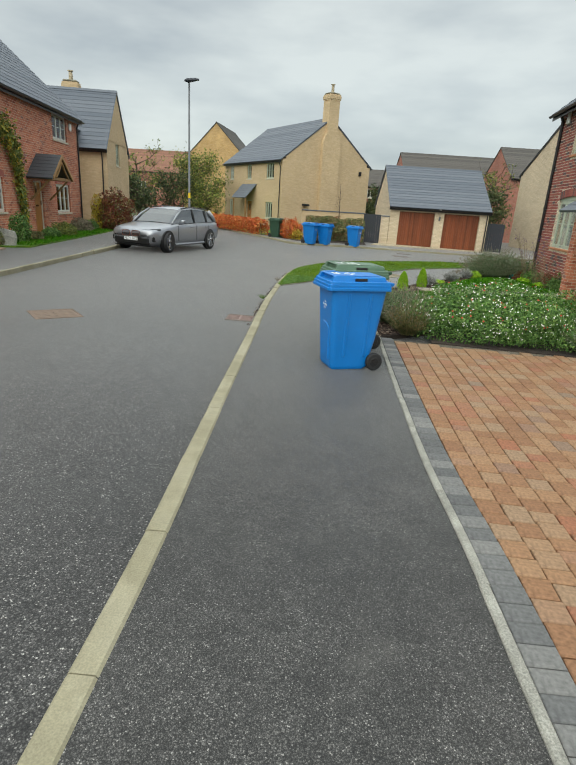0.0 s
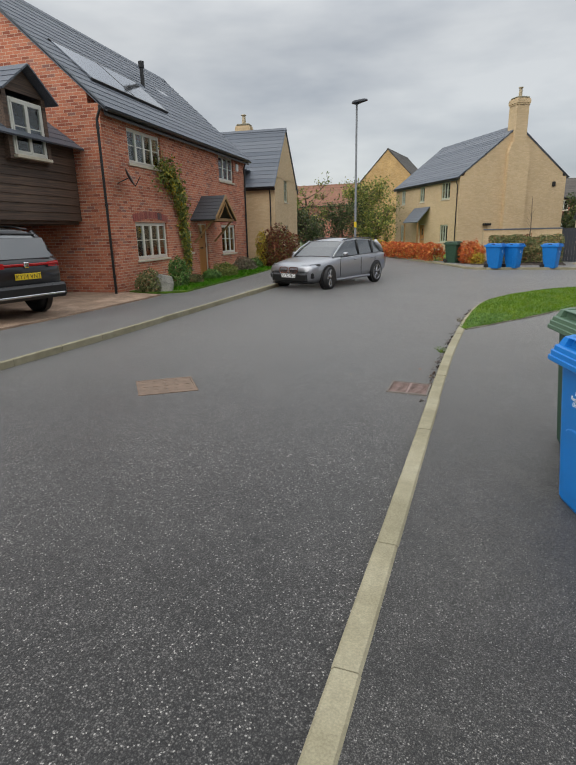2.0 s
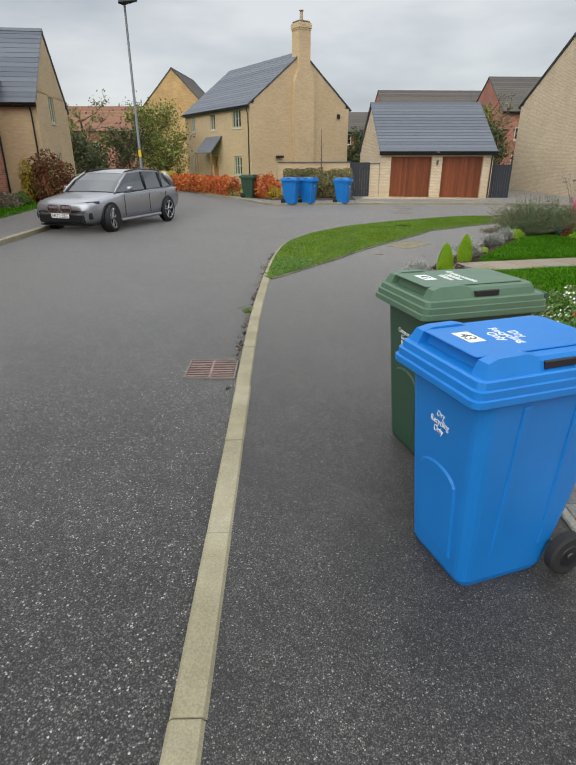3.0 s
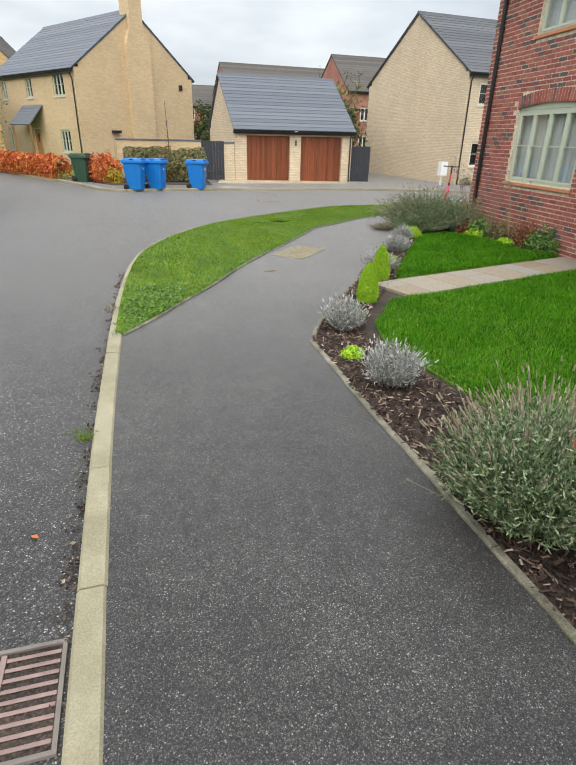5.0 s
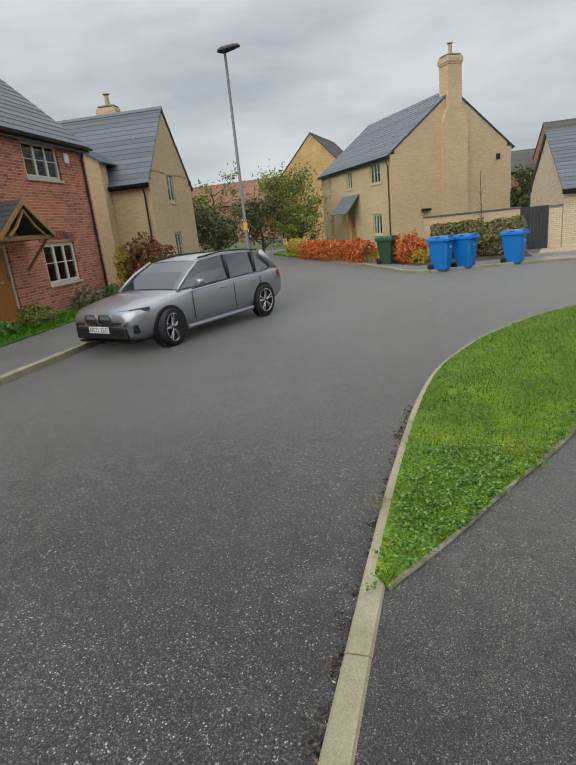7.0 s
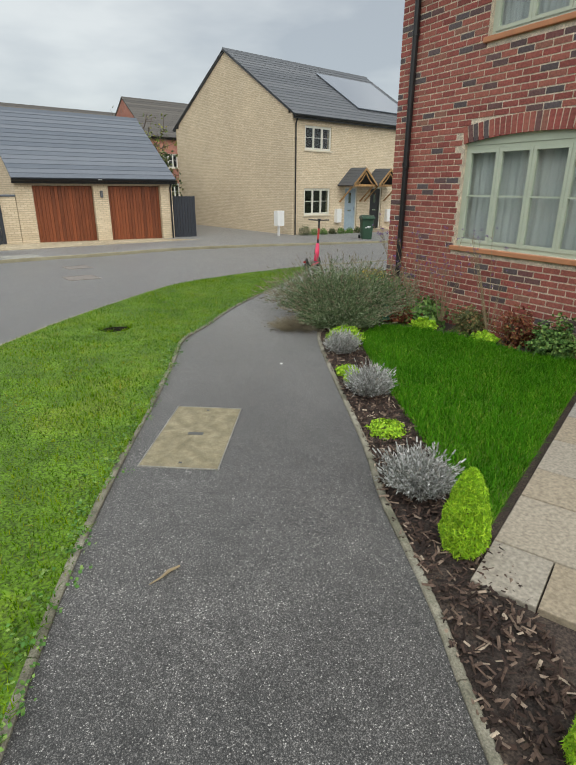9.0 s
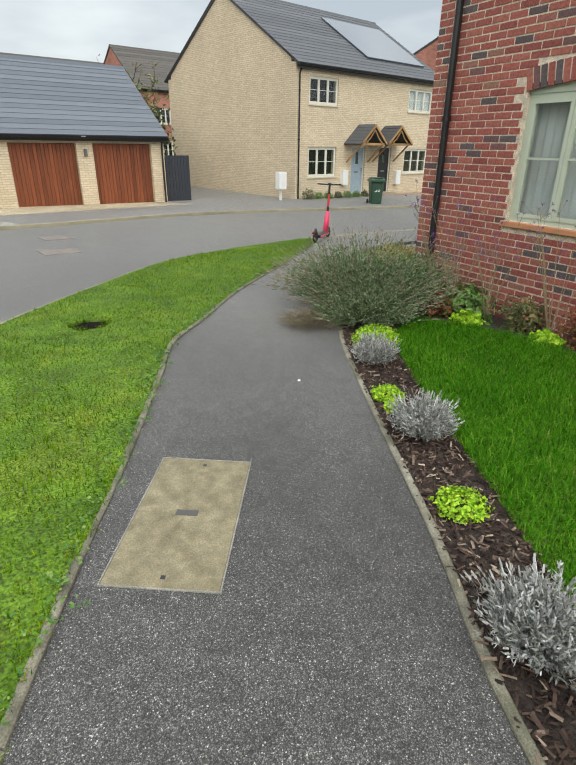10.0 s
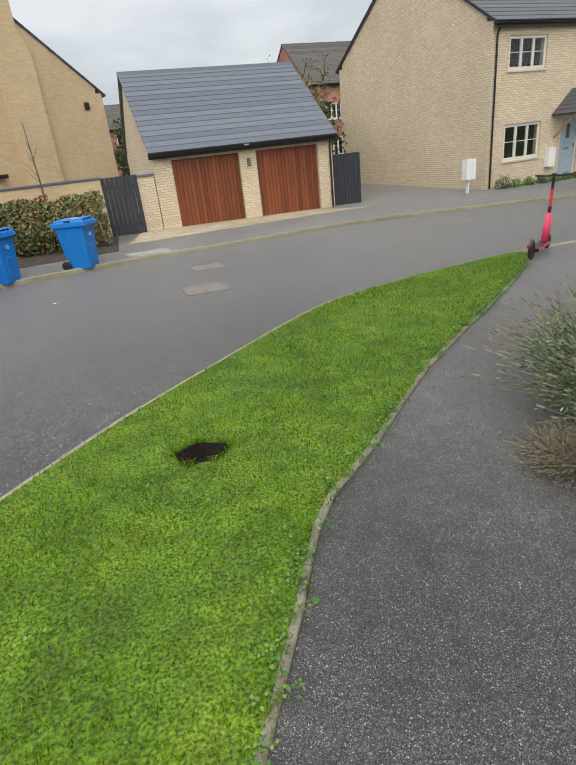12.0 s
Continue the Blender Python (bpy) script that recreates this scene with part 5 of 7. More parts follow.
def lavender(x, y, r, h, n, mat, label, seed, wid=0.006, heads=0, category="lavender", lean=0.9, bits=5, squash=1.0):
    """Stems fanning from one crown, each with short leaves up its length."""
    rng = np.random.default_rng(seed)
    ob = thing("lavender_bush", pose(x, y, gz(x, y)), label, category)
    a = rng.uniform(0, math.tau, n)
    e = rng.uniform(0, 1, n) ** 0.6 * lean
    ln = h * rng.uniform(0.65, 1.1, n) * (1 - 0.25 * e)
    root = np.stack([np.cos(a), np.sin(a), np.zeros(n)], 1) * (r * 0.25 * rng.uniform(0, 1, n))[:, None]
    way = np.stack([np.cos(a) * np.sin(e) * r / h * 1.15, np.sin(a) * np.sin(e) * r / h * 1.15 * squash, np.cos(e)], 1)
    tip = root + way * ln[:, None] + rng.normal(size=(n, 3)) * 0.015
    side = np.cross(way, rng.normal(size=(n, 3)))
    side /= np.linalg.norm(side, axis=1)[:, None] + 1e-9
    v = np.stack([root - side * 0.0015, root + side * 0.0015, tip], 1).reshape(-1, 3)
    f = (np.arange(n)[:, None] * 3 + [0, 1, 2]).tolist()
    tagged(part("stem_growth", raw("stem_growth", v.tolist(), f, mat), mat, ob), kind="stuff")
    u = rng.uniform(0.35, 1.0, (n, bits))
    c = (root[:, None, :] + (tip - root)[:, None, :] * u[:, :, None]).reshape(-1, 3)
    d = np.repeat(way, bits, 0)
    m = len(c)
    t = d + rng.normal(size=(m, 3)) * 0.55
    t /= np.linalg.norm(t, axis=1)[:, None]
    s2 = np.cross(t, rng.normal(size=(m, 3)))
    s2 /= np.linalg.norm(s2, axis=1)[:, None] + 1e-9
    L = (wid * 4.2 * rng.uniform(0.6, 1.3, m))[:, None]
    v = np.stack([c, c + t * L * 0.5 + s2 * wid * 0.5, c + t * L, c + t * L * 0.5 - s2 * wid * 0.5], 1).reshape(-1, 3)
    k = np.arange(m)[:, None] * 4
    part("foliage", raw("foliage", v.tolist(), (k + [0, 1, 2, 3]).tolist(), mat), mat, ob)
    if heads:
        pick = rng.choice(n, heads)
        bm_v, bm_f = [], []
        for i in pick:
            p = tip[i] + way[i] * (0.10 if mat is not F_LAV_GREY else 0.035) * rng.uniform(0.3, 1.5)
            q = p + way[i] * 0.035
            for A, B, w0, w1 in ((tip[i], p, 0.0012, 0.0012), (p, q, 0.006, 0.004)):
                b0 = len(bm_v)
                sd = side[i]
                s3 = np.cross(sd, way[i])
                bm_v += [A + sd * w0, A + s3 * w0, A - sd * w0, A - s3 * w0, B + sd * w1, B + s3 * w1, B - sd * w1, B - s3 * w1]
                bm_f += [[b0, b0 + 1, b0 + 5, b0 + 4], [b0 + 1, b0 + 2, b0 + 6, b0 + 5], [b0 + 2, b0 + 3, b0 + 7, b0 + 6], [b0 + 3, b0, b0 + 4, b0 + 7], [b0 + 4, b0 + 5, b0 + 6, b0 + 7]]
        tagged(part("flower_growth", raw("flower_growth", bm_v, bm_f, F_LAV_GREY if mat is F_LAV_GREY else F_DRY), F_DRY, ob), "faded flower spikes", kind="stuff")
    return ob


def tree(name, x, y, h, crown, n, size, mat, label, seed, bare=0.0, z=None, trunk=0.12, low=0.12):
    """A tapered trunk with limbs and a broken crown of leaf clumps."""
    rng = np.random.default_rng(seed)
    ob = thing(name, pose(x, y, gz(x, y) if z is None else z), label, "tree")
    bm = bmesh.new()
    tube(bm, [(0, 0, -0.2), (rng.normal() * 0.1, rng.normal() * 0.1, h * 0.35), (rng.normal() * 0.2, rng.normal() * 0.2, h * 0.85)], [trunk, trunk * 0.7, trunk * 0.15], 8)
    part("trunk", bm, BARK_WOOD, ob)
    bm = bmesh.new()
    ends = []
    for i in range(26):
        a, z0 = rng.uniform(0, math.tau), h * rng.uniform(low * 0.7, 0.8)
        e = crown * rng.uniform(0.5, 1.0) * (1.15 - 0.6 * abs(z0 / h - 0.5))
        tip = Vector((math.cos(a) * e, math.sin(a) * e, min(h, z0 + e * rng.uniform(0.3, 0.9))))
        mid = Vector((math.cos(a + 0.2) * e * 0.5, math.sin(a + 0.2) * e * 0.5, z0 + (tip.z - z0) * 0.4))
        tube(bm, [(0, 0, z0), mid, tip], [trunk * 0.35, trunk * 0.2, 0.012], 5)
        ends += [tip, mid.lerp(tip, 0.5)]
        for j in range(4):
            q = mid.lerp(tip, rng.uniform(0.2, 0.9))
            w = Vector(rng.normal(size=3)) * crown * 0.22
            w.z = abs(w.z)
            tube(bm, [q, q + w * 0.6, q + w], [0.022, 0.016, 0.008], 4)
            ends.append(q + w)
    part("branch_work", bm, BARK_WOOD, ob)
    if bare < 1:
        ends = np.array([tuple(e) for e in ends])
        c = ends[rng.integers(0, len(ends), n)] + rng.normal(size=(n, 3)) * crown * (0.16 if n > 2500 else 0.07)
        c = c[c[:, 2] > h * low * 0.4]
        part("crown", leaf_mesh("crown", c, np.zeros_like(c), size, mat, rng, 0.6), mat, ob)
    return ob


def hedge(x0, y0, x1, y1, wid, h, n, size, mat, label, seed, z=None):
    """A loose clipped hedge along a line."""
    rng = np.random.default_rng(seed)
    L = math.hypot(x1 - x0, y1 - y0)
    ob = thing("hedge", pose(x0, y0, gz(x0, y0) if z is None else z, 0, 0, math.degrees(math.atan2(y1 - y0, x1 - x0))), label, "hedge")
    u, a = rng.uniform(0, L, n), rng.uniform(-0.25, math.pi + 0.25, n)
    r = 1 - 0.4 * rng.uniform(0, 1, n) ** 2
    lump = 1 + 0.28 * np.array([noise.noise((p * 1.7, q * 0.8, seed)) for p, q in zip(u, a)])
    c = np.stack([u, np.cos(a) * wid / 2 * r * lump, h * 0.45 + np.sin(a) * h * 0.52 * r * lump], 1)
    low = rng.uniform(0, 1, n) < 0.4
    c[low, 2] = rng.uniform(0.05, h * 0.6, low.sum())
    c[low, 1] = np.sign(c[low, 1]) * wid / 2 * rng.uniform(0.6, 1.0, low.sum())
    d = np.stack([np.zeros(n), np.cos(a), np.sin(a)], 1)
    part("foliage", leaf_mesh("foliage", c, d, size, mat, rng, 0.6), mat, ob)
    bm = bmesh.new()
    for s in np.arange(0.2, L, 0.45):
        tube(bm, [(s, 0, -0.05), (s + rng.normal() * 0.1, rng.normal() * 0.1, h * 0.8)], [0.018, 0.006], 5)
    part("stems", bm, BARK_WOOD, ob)
    return ob


grass = tagged(part("verge_grass", blades(VERGE, 240000, 0.034, GRASS, 3, 0.02, 1.1, 0.003, HOLE), GRASS), "short bright green verge grass", "grass", "", "stuff")
tagged(part("lawn_grass", blades(LAWN_FAR, 110000, 0.07, LAWN, 5, 0.012, 0.9, 0.003), LAWN), "lush dark green lawn grass", "grass", "", "stuff")
tagged(part("lawn_grass", blades(LAWN_NEAR, 160000, 0.065, LAWN, 6, 0.012, 0.9, 0.003), LAWN), "lush dark green lawn grass", "grass", "", "stuff")
tagged(part("strip_grass", blades([(-8.1, 13.0), (-8.55, 16.0), (-9.0, 19.0), (-9.6, 22.3), (-10.6, 22.4), (-10.0, 19), (-9.6, 15.8), (-9.2, 12.6)], 14000, 0.08, LAWN, 8, 0.06, 0.8, 0.009), LAWN), "grass strip before the house", "grass", "", "stuff")
# grass creeping over the edging, in broken tufts
_creep = offset_line(EDGE_LINE, -0.03)
fringe = [p for p in offset_line(EDGE_LINE, 0.05)] + [p for p in reversed(_creep)]
_bl = blades(fringe, 90000, 0.055, GRASS, 4, 0.022, 1.7, 0.0035)
_co = np.empty(len(_bl.vertices) * 3)
_bl.vertices.foreach_get("co", _co)
_co = _co.reshape(-1, 5, 3)
_keep = np.array([noise.noise((q[0] * 5.1, q[1] * 5.1, 2.0)) > -0.2 for q in _co[:, 0]])
_co = _co[_keep].reshape(-1, 3)
_k = np.arange(len(_co) // 5)[:, None] * 5
tagged(part("edge_grass", raw("edge_grass", _co.tolist(), (_k + [0, 1, 2, 3]).tolist() + (_k + [3, 2, 4]).tolist(), GRASS), GRASS), "ragged grass creeping over the verge edging", "grass", "", "stuff")
# broad-leaved weeds in the verge, thick at its tip and along the edging
rng = np.random.default_rng(11)
wx, wy = scatter(VERGE, 1100, rng)
w2 = np.array(EDGE_LINE)[rng.integers(0, len(EDGE_LINE), 520)] + rng.normal(size=(520, 2)) * 0.05 + [-0.02, 0.015]
w3 = np.stack([rng.uniform(-0.45, 0.3, 420), rng.uniform(10.3, 11.9, 420)], 1)
w3 = w3[inside(VERGE, w3[:, 0], w3[:, 1])]
wp = np.concatenate([np.stack([wx, wy], 1)[::4], w2, w3])
wp = wp[np.hypot(wp[:, 0] - HOLE[0], wp[:, 1] - HOLE[1]) > 0.3]
wc = np.repeat(wp, 6, 0) + rng.normal(size=(len(wp) * 6, 2)) * 0.022
wc = np.column_stack([wc, [gz(a, b, 0.045) for a, b in wc] + rng.uniform(-0.012, 0.015, len(wc))])
tagged(part("verge_weeds", leaf_mesh("verge_weeds", wc, np.tile([0, 0, 1.6], (len(wc), 1)), 0.0115, WEED, rng, 0.8, 0.1), WEED), "clover and broad-leaved weeds in the verge", "weeds", "", "stuff")
# moss and weeds in the gutter beside the kerb
rng = np.random.default_rng(12)
gk = np.array([p for p in offset_line(KERB_LINE, 0.09) if 6.2 < p[1] < 13])
gp = gk[rng.integers(0, len(gk), 260)] + rng.normal(size=(260, 2)) * [0.018, 0.12]
gp = gp[rng.uniform(0, 1, 260) < 0.45]
gp = np.repeat(gp, 6, 0) + rng.normal(size=(len(gp) * 6, 2)) * 0.02
gc = np.column_stack([gp, [gz(a, b, -0.055) for a, b in gp] + rng.uniform(-0.008, 0.01, len(gp))])
tagged(part("gutter_debris", leaf_mesh("gutter_debris", gc, np.tile([0, 0, 1.0], (len(gc), 1)), 0.013, BARK, rng, 0.6), BARK), "dark leaf litter and moss in the gutter", "litter", "", "stuff")
for gx, gy, s in ((-0.57, 8.15, 5), (-0.6, 10.9, 7)):
    lavender(gx, gy, 0.09, 0.10, 60, GRASS if s == 5 else F_DRY, "small tuft of weeds in the gutter", s, 0.006, 0, "weed", 1.0, 2)

# hole dug in the verge; its earth is coloured near black for shade
bm = bmesh.new()
rg = random.Random(4)
loft(bm, [[(x * k, y * k, z + rg.uniform(-0.006, 0.006) * (i > 0)) for x, y in HOLE_RIM] for i, (k, z) in enumerate(((1.03, 0.0), (0.99, -0.01), (0.95, -0.07), (0.88, -0.13), (0.6, -0.155), (0.01, -0.15)))], cap=False)
tagged(part("soil_pit", bm, speckled("shade_dark_earth", (0.014, 0.010, 0.008), (0.008, 0.006, 0.005), (0.024, 0.018, 0.014), 70, 6, 0.95, 0.9), m=pose(HOLE[0], HOLE[1], gz(HOLE[0], HOLE[1], 0.018))), "shallow pit of bare earth in the verge, coloured darker for shade", "soil")
rng = np.random.default_rng(14)
cl = np.array(HOLE_RIM)[rng.integers(0, 28, 90)] * rng.uniform(0.2, 1.08, 90)[:, None]
cl = np.column_stack([cl[:, 0] + HOLE[0], cl[:, 1] + HOLE[1], [gz(HOLE[0], HOLE[1], 0.03 if abs(k[0]) > HOLE[2] * 0.9 else -0.12) for k in cl]])
tagged(part("soil_crumbs", leaf_mesh("soil_crumbs", cl, np.tile([0, 0, 1.0], (90, 1)), 0.012, SOIL, rng, 0.8, 0.4), SOIL), "crumbs of dark earth in the pit", "soil", "", "stuff")

rim = [(HOLE[0] + x * 1.12, HOLE[1] + y * 1.12) for x, y in HOLE_RIM]
tagged(part("rim_grass", blades(rim, 1100, 0.045, GRASS, 15, 0.02, 1.6, 0.0032, (HOLE[0], HOLE[1], HOLE[2] * 0.97, HOLE[3] * 0.97)), GRASS), "grass hanging over the rim of the pit", "grass", "", "stuff")

# bark mulch
rng = np.random.default_rng(21)
bed_poly = BED_IN + list(reversed(smooth_line(bed_back, 0.3)))
bx, by = scatter(bed_poly, 60000, rng)
n = len(bx)
L, Wd = rng.uniform(0.01, 0.036, n), rng.uniform(0.004, 0.012, n)
a, tl = rng.uniform(0, math.tau, n), rng.normal(size=n) * 0.35
c = np.column_stack([bx, by, [gz(p, q, 0.006) for p, q in zip(bx, by)] + rng.uniform(0, 0.02, n)])
t = np.column_stack([np.cos(a) * np.cos(tl), np.sin(a) * np.cos(tl), np.sin(tl)]) * L[:, None]
s = np.column_stack([-np.sin(a), np.cos(a), rng.normal(size=n) * 0.3]) * Wd[:, None]
u = np.column_stack([np.zeros(n), np.zeros(n), np.full(n, 0.004)])
v = np.stack([c - t - s * 0.4, c - t + s, c + t + s * 0.5, c + t - s, c - t * 0.9 + u * 1.5, c + t * 0.9 + u * 1.5], 1).reshape(-1, 3)
k = np.arange(n)[:, None] * 6
tagged(part("bark_mulch", raw("bark_mulch", v.tolist(), (k + [0, 3, 5, 4]).tolist() + (k + [1, 4, 5, 2]).tolist() + (k + [0, 4, 1, 1])[:, :3].tolist() + (k + [3, 2, 5, 5])[:, :3].tolist(), BARK), BARK), "dark brown bark chippings on the bed", "mulch", "", "stuff")

# bed planting
for i, (x, y, r, h) in enumerate(((1.78, 10.0, 0.27, 0.34), (1.72, 8.65, 0.30, 0.36), (3.24, 12.6, 0.31, 0.30), (4.2, 14.12, 0.28, 0.28), (4.88, 15.38, 0.26, 0.26))):
    lavender(x, y, r, h, 560, F_LAV_GREY, "silver-grey lavender bush gone over, in bark mulch", 40 + i, 0.0085, 80, bits=15)
lavender(1.78, 6.95, 0.62, 0.58, 2600, F_LAV, "grey-green lavender bush leaning over the footway", 50, 0.0095, 350, bits=13)
lavender(2.2, 7.35, 0.5, 0.5, 1000, F_LAV, "grey-green lavender bush beside the lawn", 51, 0.007, 260, bits=8)
lavender(6.3, 17.1, 1.3, 0.86, 3200, F_LAV, "large sprawling lavender bush over the footway", 52, 0.0125, 1200, bits=13, lean=1.15)
lavender(5.75, 16.5, 0.75, 0.5, 1500, F_LAV, "low sprawling lavender bush over the footway", 53, 0.0115, 150, bits=12, lean=1.15)
lavender(5.15, 16.75, 0.5, 0.16, 900, F_DRY, "dry flattened lavender stems on the footway", 54, 0.007, 0, bits=8, lean=1.25)
for i, (x, y, r) in enumerate(((3.72, 13.38, 0.15), (4.42, 14.72, 0.13), (4.3, 14.5, 0.08), (5.2, 15.72, 0.24), (2.05, 10.42, 0.10), (1.62, 9.25, 0.10))):
    shrub("sedum", x, y, r, r, 0.10 if i != 3 else 0.22, 900 if i != 3 else 2400, 0.012, F_LIME, "low lime-green sedum clump in bark", 60 + i, None, "sedum", 0.8, 4.0, stems=False)
for x, y, h in ((2.42, 10.98, 0.47), (3.03, 12.06, 0.49)):
    rng = np.random.default_rng(int(x * 100))
    ob = thing("dwarf_conifer", pose(x, y, gz(x, y)), "bright lime-green dwarf conifer", "conifer", "conifers by the slab path")
    n = 9000
    z = rng.uniform(0, 1, n)
    a = rng.uniform(0, math.tau, n)
    rr = 0.135 * (1 - 0.35 * z) * np.sqrt(np.clip(1 - ((z - 0.32) / np.where(z > 0.32, 0.68, 0.5)) ** 2, 0, 1)) * (1.04 + 0.10 * np.sin(a * 3 + z * 9) * np.sin(a * 5 - z * 14)) * (1 - 0.35 * rng.uniform(0, 1, n) ** 2)
    c = np.stack([np.cos(a) * rr, np.sin(a) * rr, z * h + 0.01], 1)
    part("foliage", leaf_mesh("foliage", c, np.stack([np.cos(a), np.sin(a), np.full(n, 0.6)], 1), 0.017, F_LIME, rng, 0.22), F_LIME, ob)
    bm = bmesh.new()
    tube(bm, [(0, 0, -0.03), (0, 0, h * 0.8)], [0.02, 0.005], 6)
    part("trunk", bm, BARK_WOOD, ob)

# shrubs behind the drive
hebe = shrub("hebe", 3.45, 6.55, 1.55, 0.85, 0.78, 24000, 0.021, F_HEBE, "rounded evergreen shrub dotted with white flowers", 70, PETAL, "shrub", 0.5, 2.6, 2000)
rng = np.random.default_rng(74)
q, dq = lumpy(260, 1.6, 0.88, 0.78 * 0.65, rng, 70, 0.05, freq=2.6)
q[:, 2] += 0.34
q, dq = q[q[:, 2] > 0.3], dq[q[:, 2] > 0.3]
part("red_flowers", leaf_mesh("red_flowers", q, dq * 3, 0.013, plain("red_petals", (0.55, 0.03, 0.03), 0.6), rng, 0.9, 0.1), None, hebe, "few small red flowers")
shrub("hebe", 5.3, 6.9, 1.1, 0.85, 0.62, 7000, 0.026, F_HEBE, "rounded evergreen shrub with few white flowers", 71, PETAL, "shrub", 0.5, 2.6, 600)
lavender(1.98, 6.15, 0.42, 0.45, 1100, F_HEDGE, "dark lavender bush at the drive's corner", 72, 0.008, 200, bits=8)
lavender(4.6, 5.95, 0.4, 0.4, 800, F_LAV, "lavender bush at the edge of the drive", 73, 0.008, 150, bits=8)
# border under the near house
for i, (x, y, r, h, mt, lab, sz) in enumerate(((7.1, 16.9, 0.35, 0.55, F_HEBE, "leafy green shrub under the brick wall", 0.045), (7.1, 16.05, 0.28, 0.35, F_HEBE, "low green plant under the wall", 0.04), (7.2, 15.3, 0.22, 0.34, F_HEDGE, "straggly brown-green shrub under the window", 0.022), (7.2, 14.5, 0.24, 0.42, F_RED, "russet autumn shrub under the window", 0.022), (7.15, 13.95, 0.26, 0.36, F_HEBE, "green shrub under the window", 0.03), (6.85, 16.35, 0.2, 0.24, F_RED, "dark red leafy border plant", 0.03), (6.8, 15.8, 0.14, 0.12, F_LIME, "pale green rosette of leaves", 0.03), (6.95, 14.85, 0.13, 0.1, F_LIME, "pale green rosette of leaves", 0.03))):
    shrub("border_plant", x, y, r, r, h, 1500 if sz < 0.04 else 650, sz, mt, lab, 80 + i, None, "plant", 0.6, 2.4, lumps=1.1)
rng = np.random.default_rng(90)
for i, (x, y) in enumerate(((7.05, 16.5), (7.1, 15.75), (7.0, 16.2), (7.1, 14.9))):
    ob = thing("verbena", pose(x, y, gz(x, y)), "tall wiry verbena with small purple flower heads", "flower")
    bm, hv = bmesh.new(), []
    for j in range(11):
        a, ln = rng.uniform(0, math.tau), rng.uniform(0.7, 1.45)
        tipx = Vector((math.cos(a) * ln * 0.32, math.sin(a) * ln * 0.32, ln))
        tube(bm, [(0, 0, -0.02), tipx * 0.5 + Vector((0, 0, 0.08)), tipx], [0.006, 0.004, 0.002], 5)
        for q in range(3):
            e = tipx + Vector(rng.normal(size=3)) * 0.07
            tube(bm, [tipx * 0.92, e], [0.002, 0.0015], 4)
            hv.append(e)
    tagged(part("stem_growth", bm, TWIG, ob), kind="stuff")
    hv = np.array([tuple(q) for q in hv])
    c = np.repeat(hv, 16, 0) + rng.normal(size=(len(hv) * 16, 3)) * 0.009
    tagged(part("flower_growth", leaf_mesh("flower_growth", c, np.zeros_like(c), 0.006, PURPLE, rng, 0.9), PURPLE, ob), "purple flower heads", kind="stuff")
shrub("corner_plant", 8.3, 18.55, 0.55, 0.4, 0.42, 1800, 0.03, F_YELLOW, "yellow-green leafy plant by the house corner", 95, None, "plant", 0.6, 2.6)
bm = bmesh.new()
bmesh.ops.create_uvsphere(bm, u_segments=20, v_segments=12, radius=0.13)
tagged(part("garden_globe", bm, plain("teal_glaze", (0.05, 0.22, 0.17), 0.2), m=pose(6.7, 16.5, gz(6.7, 16.5) + 0.12), smooth=True), "glazed teal ceramic garden globe", "ornament")

# far hedges, shrubs and trees
hedge(-3.7, 29.9, -8.2, 36.2, 0.8, 0.95, 7000, 0.06, F_BEECH, "clipped copper beech hedge in autumn colour", 101)
hedge(-8.2, 36.2, -9.6, 38.2, 0.8, 1.0, 1800, 0.06, F_YELLOW, "yellowing stretch of beech hedge", 102)
shrub("beech_shrub", -1.95, 28.9, 0.62, 0.5, 1.05, 2200, 0.055, F_BEECH, "small copper beech shrub in autumn colour", 103)
shrub("beech_shrub", -1.65, 28.6, 0.35, 0.35, 0.6, 600, 0.05, F_YELLOW, "small yellowing beech shrub", 104)
hedge(-1.2, 29.9, 2.1, 30.4, 1.3, 1.35, 7500, 0.055, F_HEDGE, "straggly mixed evergreen hedge before the garden wall", 105)
hedge(-1.3, 30.6, 0.7, 30.9, 0.7, 1.35, 2400, 0.05, F_RED, "russet hedge against the garden wall", 106)
shrub("wall_shrub", -9.9, 23.3, 0.9, 0.8, 1.7, 4200, 0.06, F_RED, "large russet shrub at the house corner", 107)
shrub("wall_shrub", -10.6, 23.9, 0.6, 0.6, 1.3, 1400, 0.05, F_YELLOW, "yellow-leaved shrub by the cottage", 108)
shrub("climber", -10.55, 22.75, 0.25, 0.25, 1.6, 700, 0.05, F_YELLOW, "yellow-leaved climber on the corner", 109)
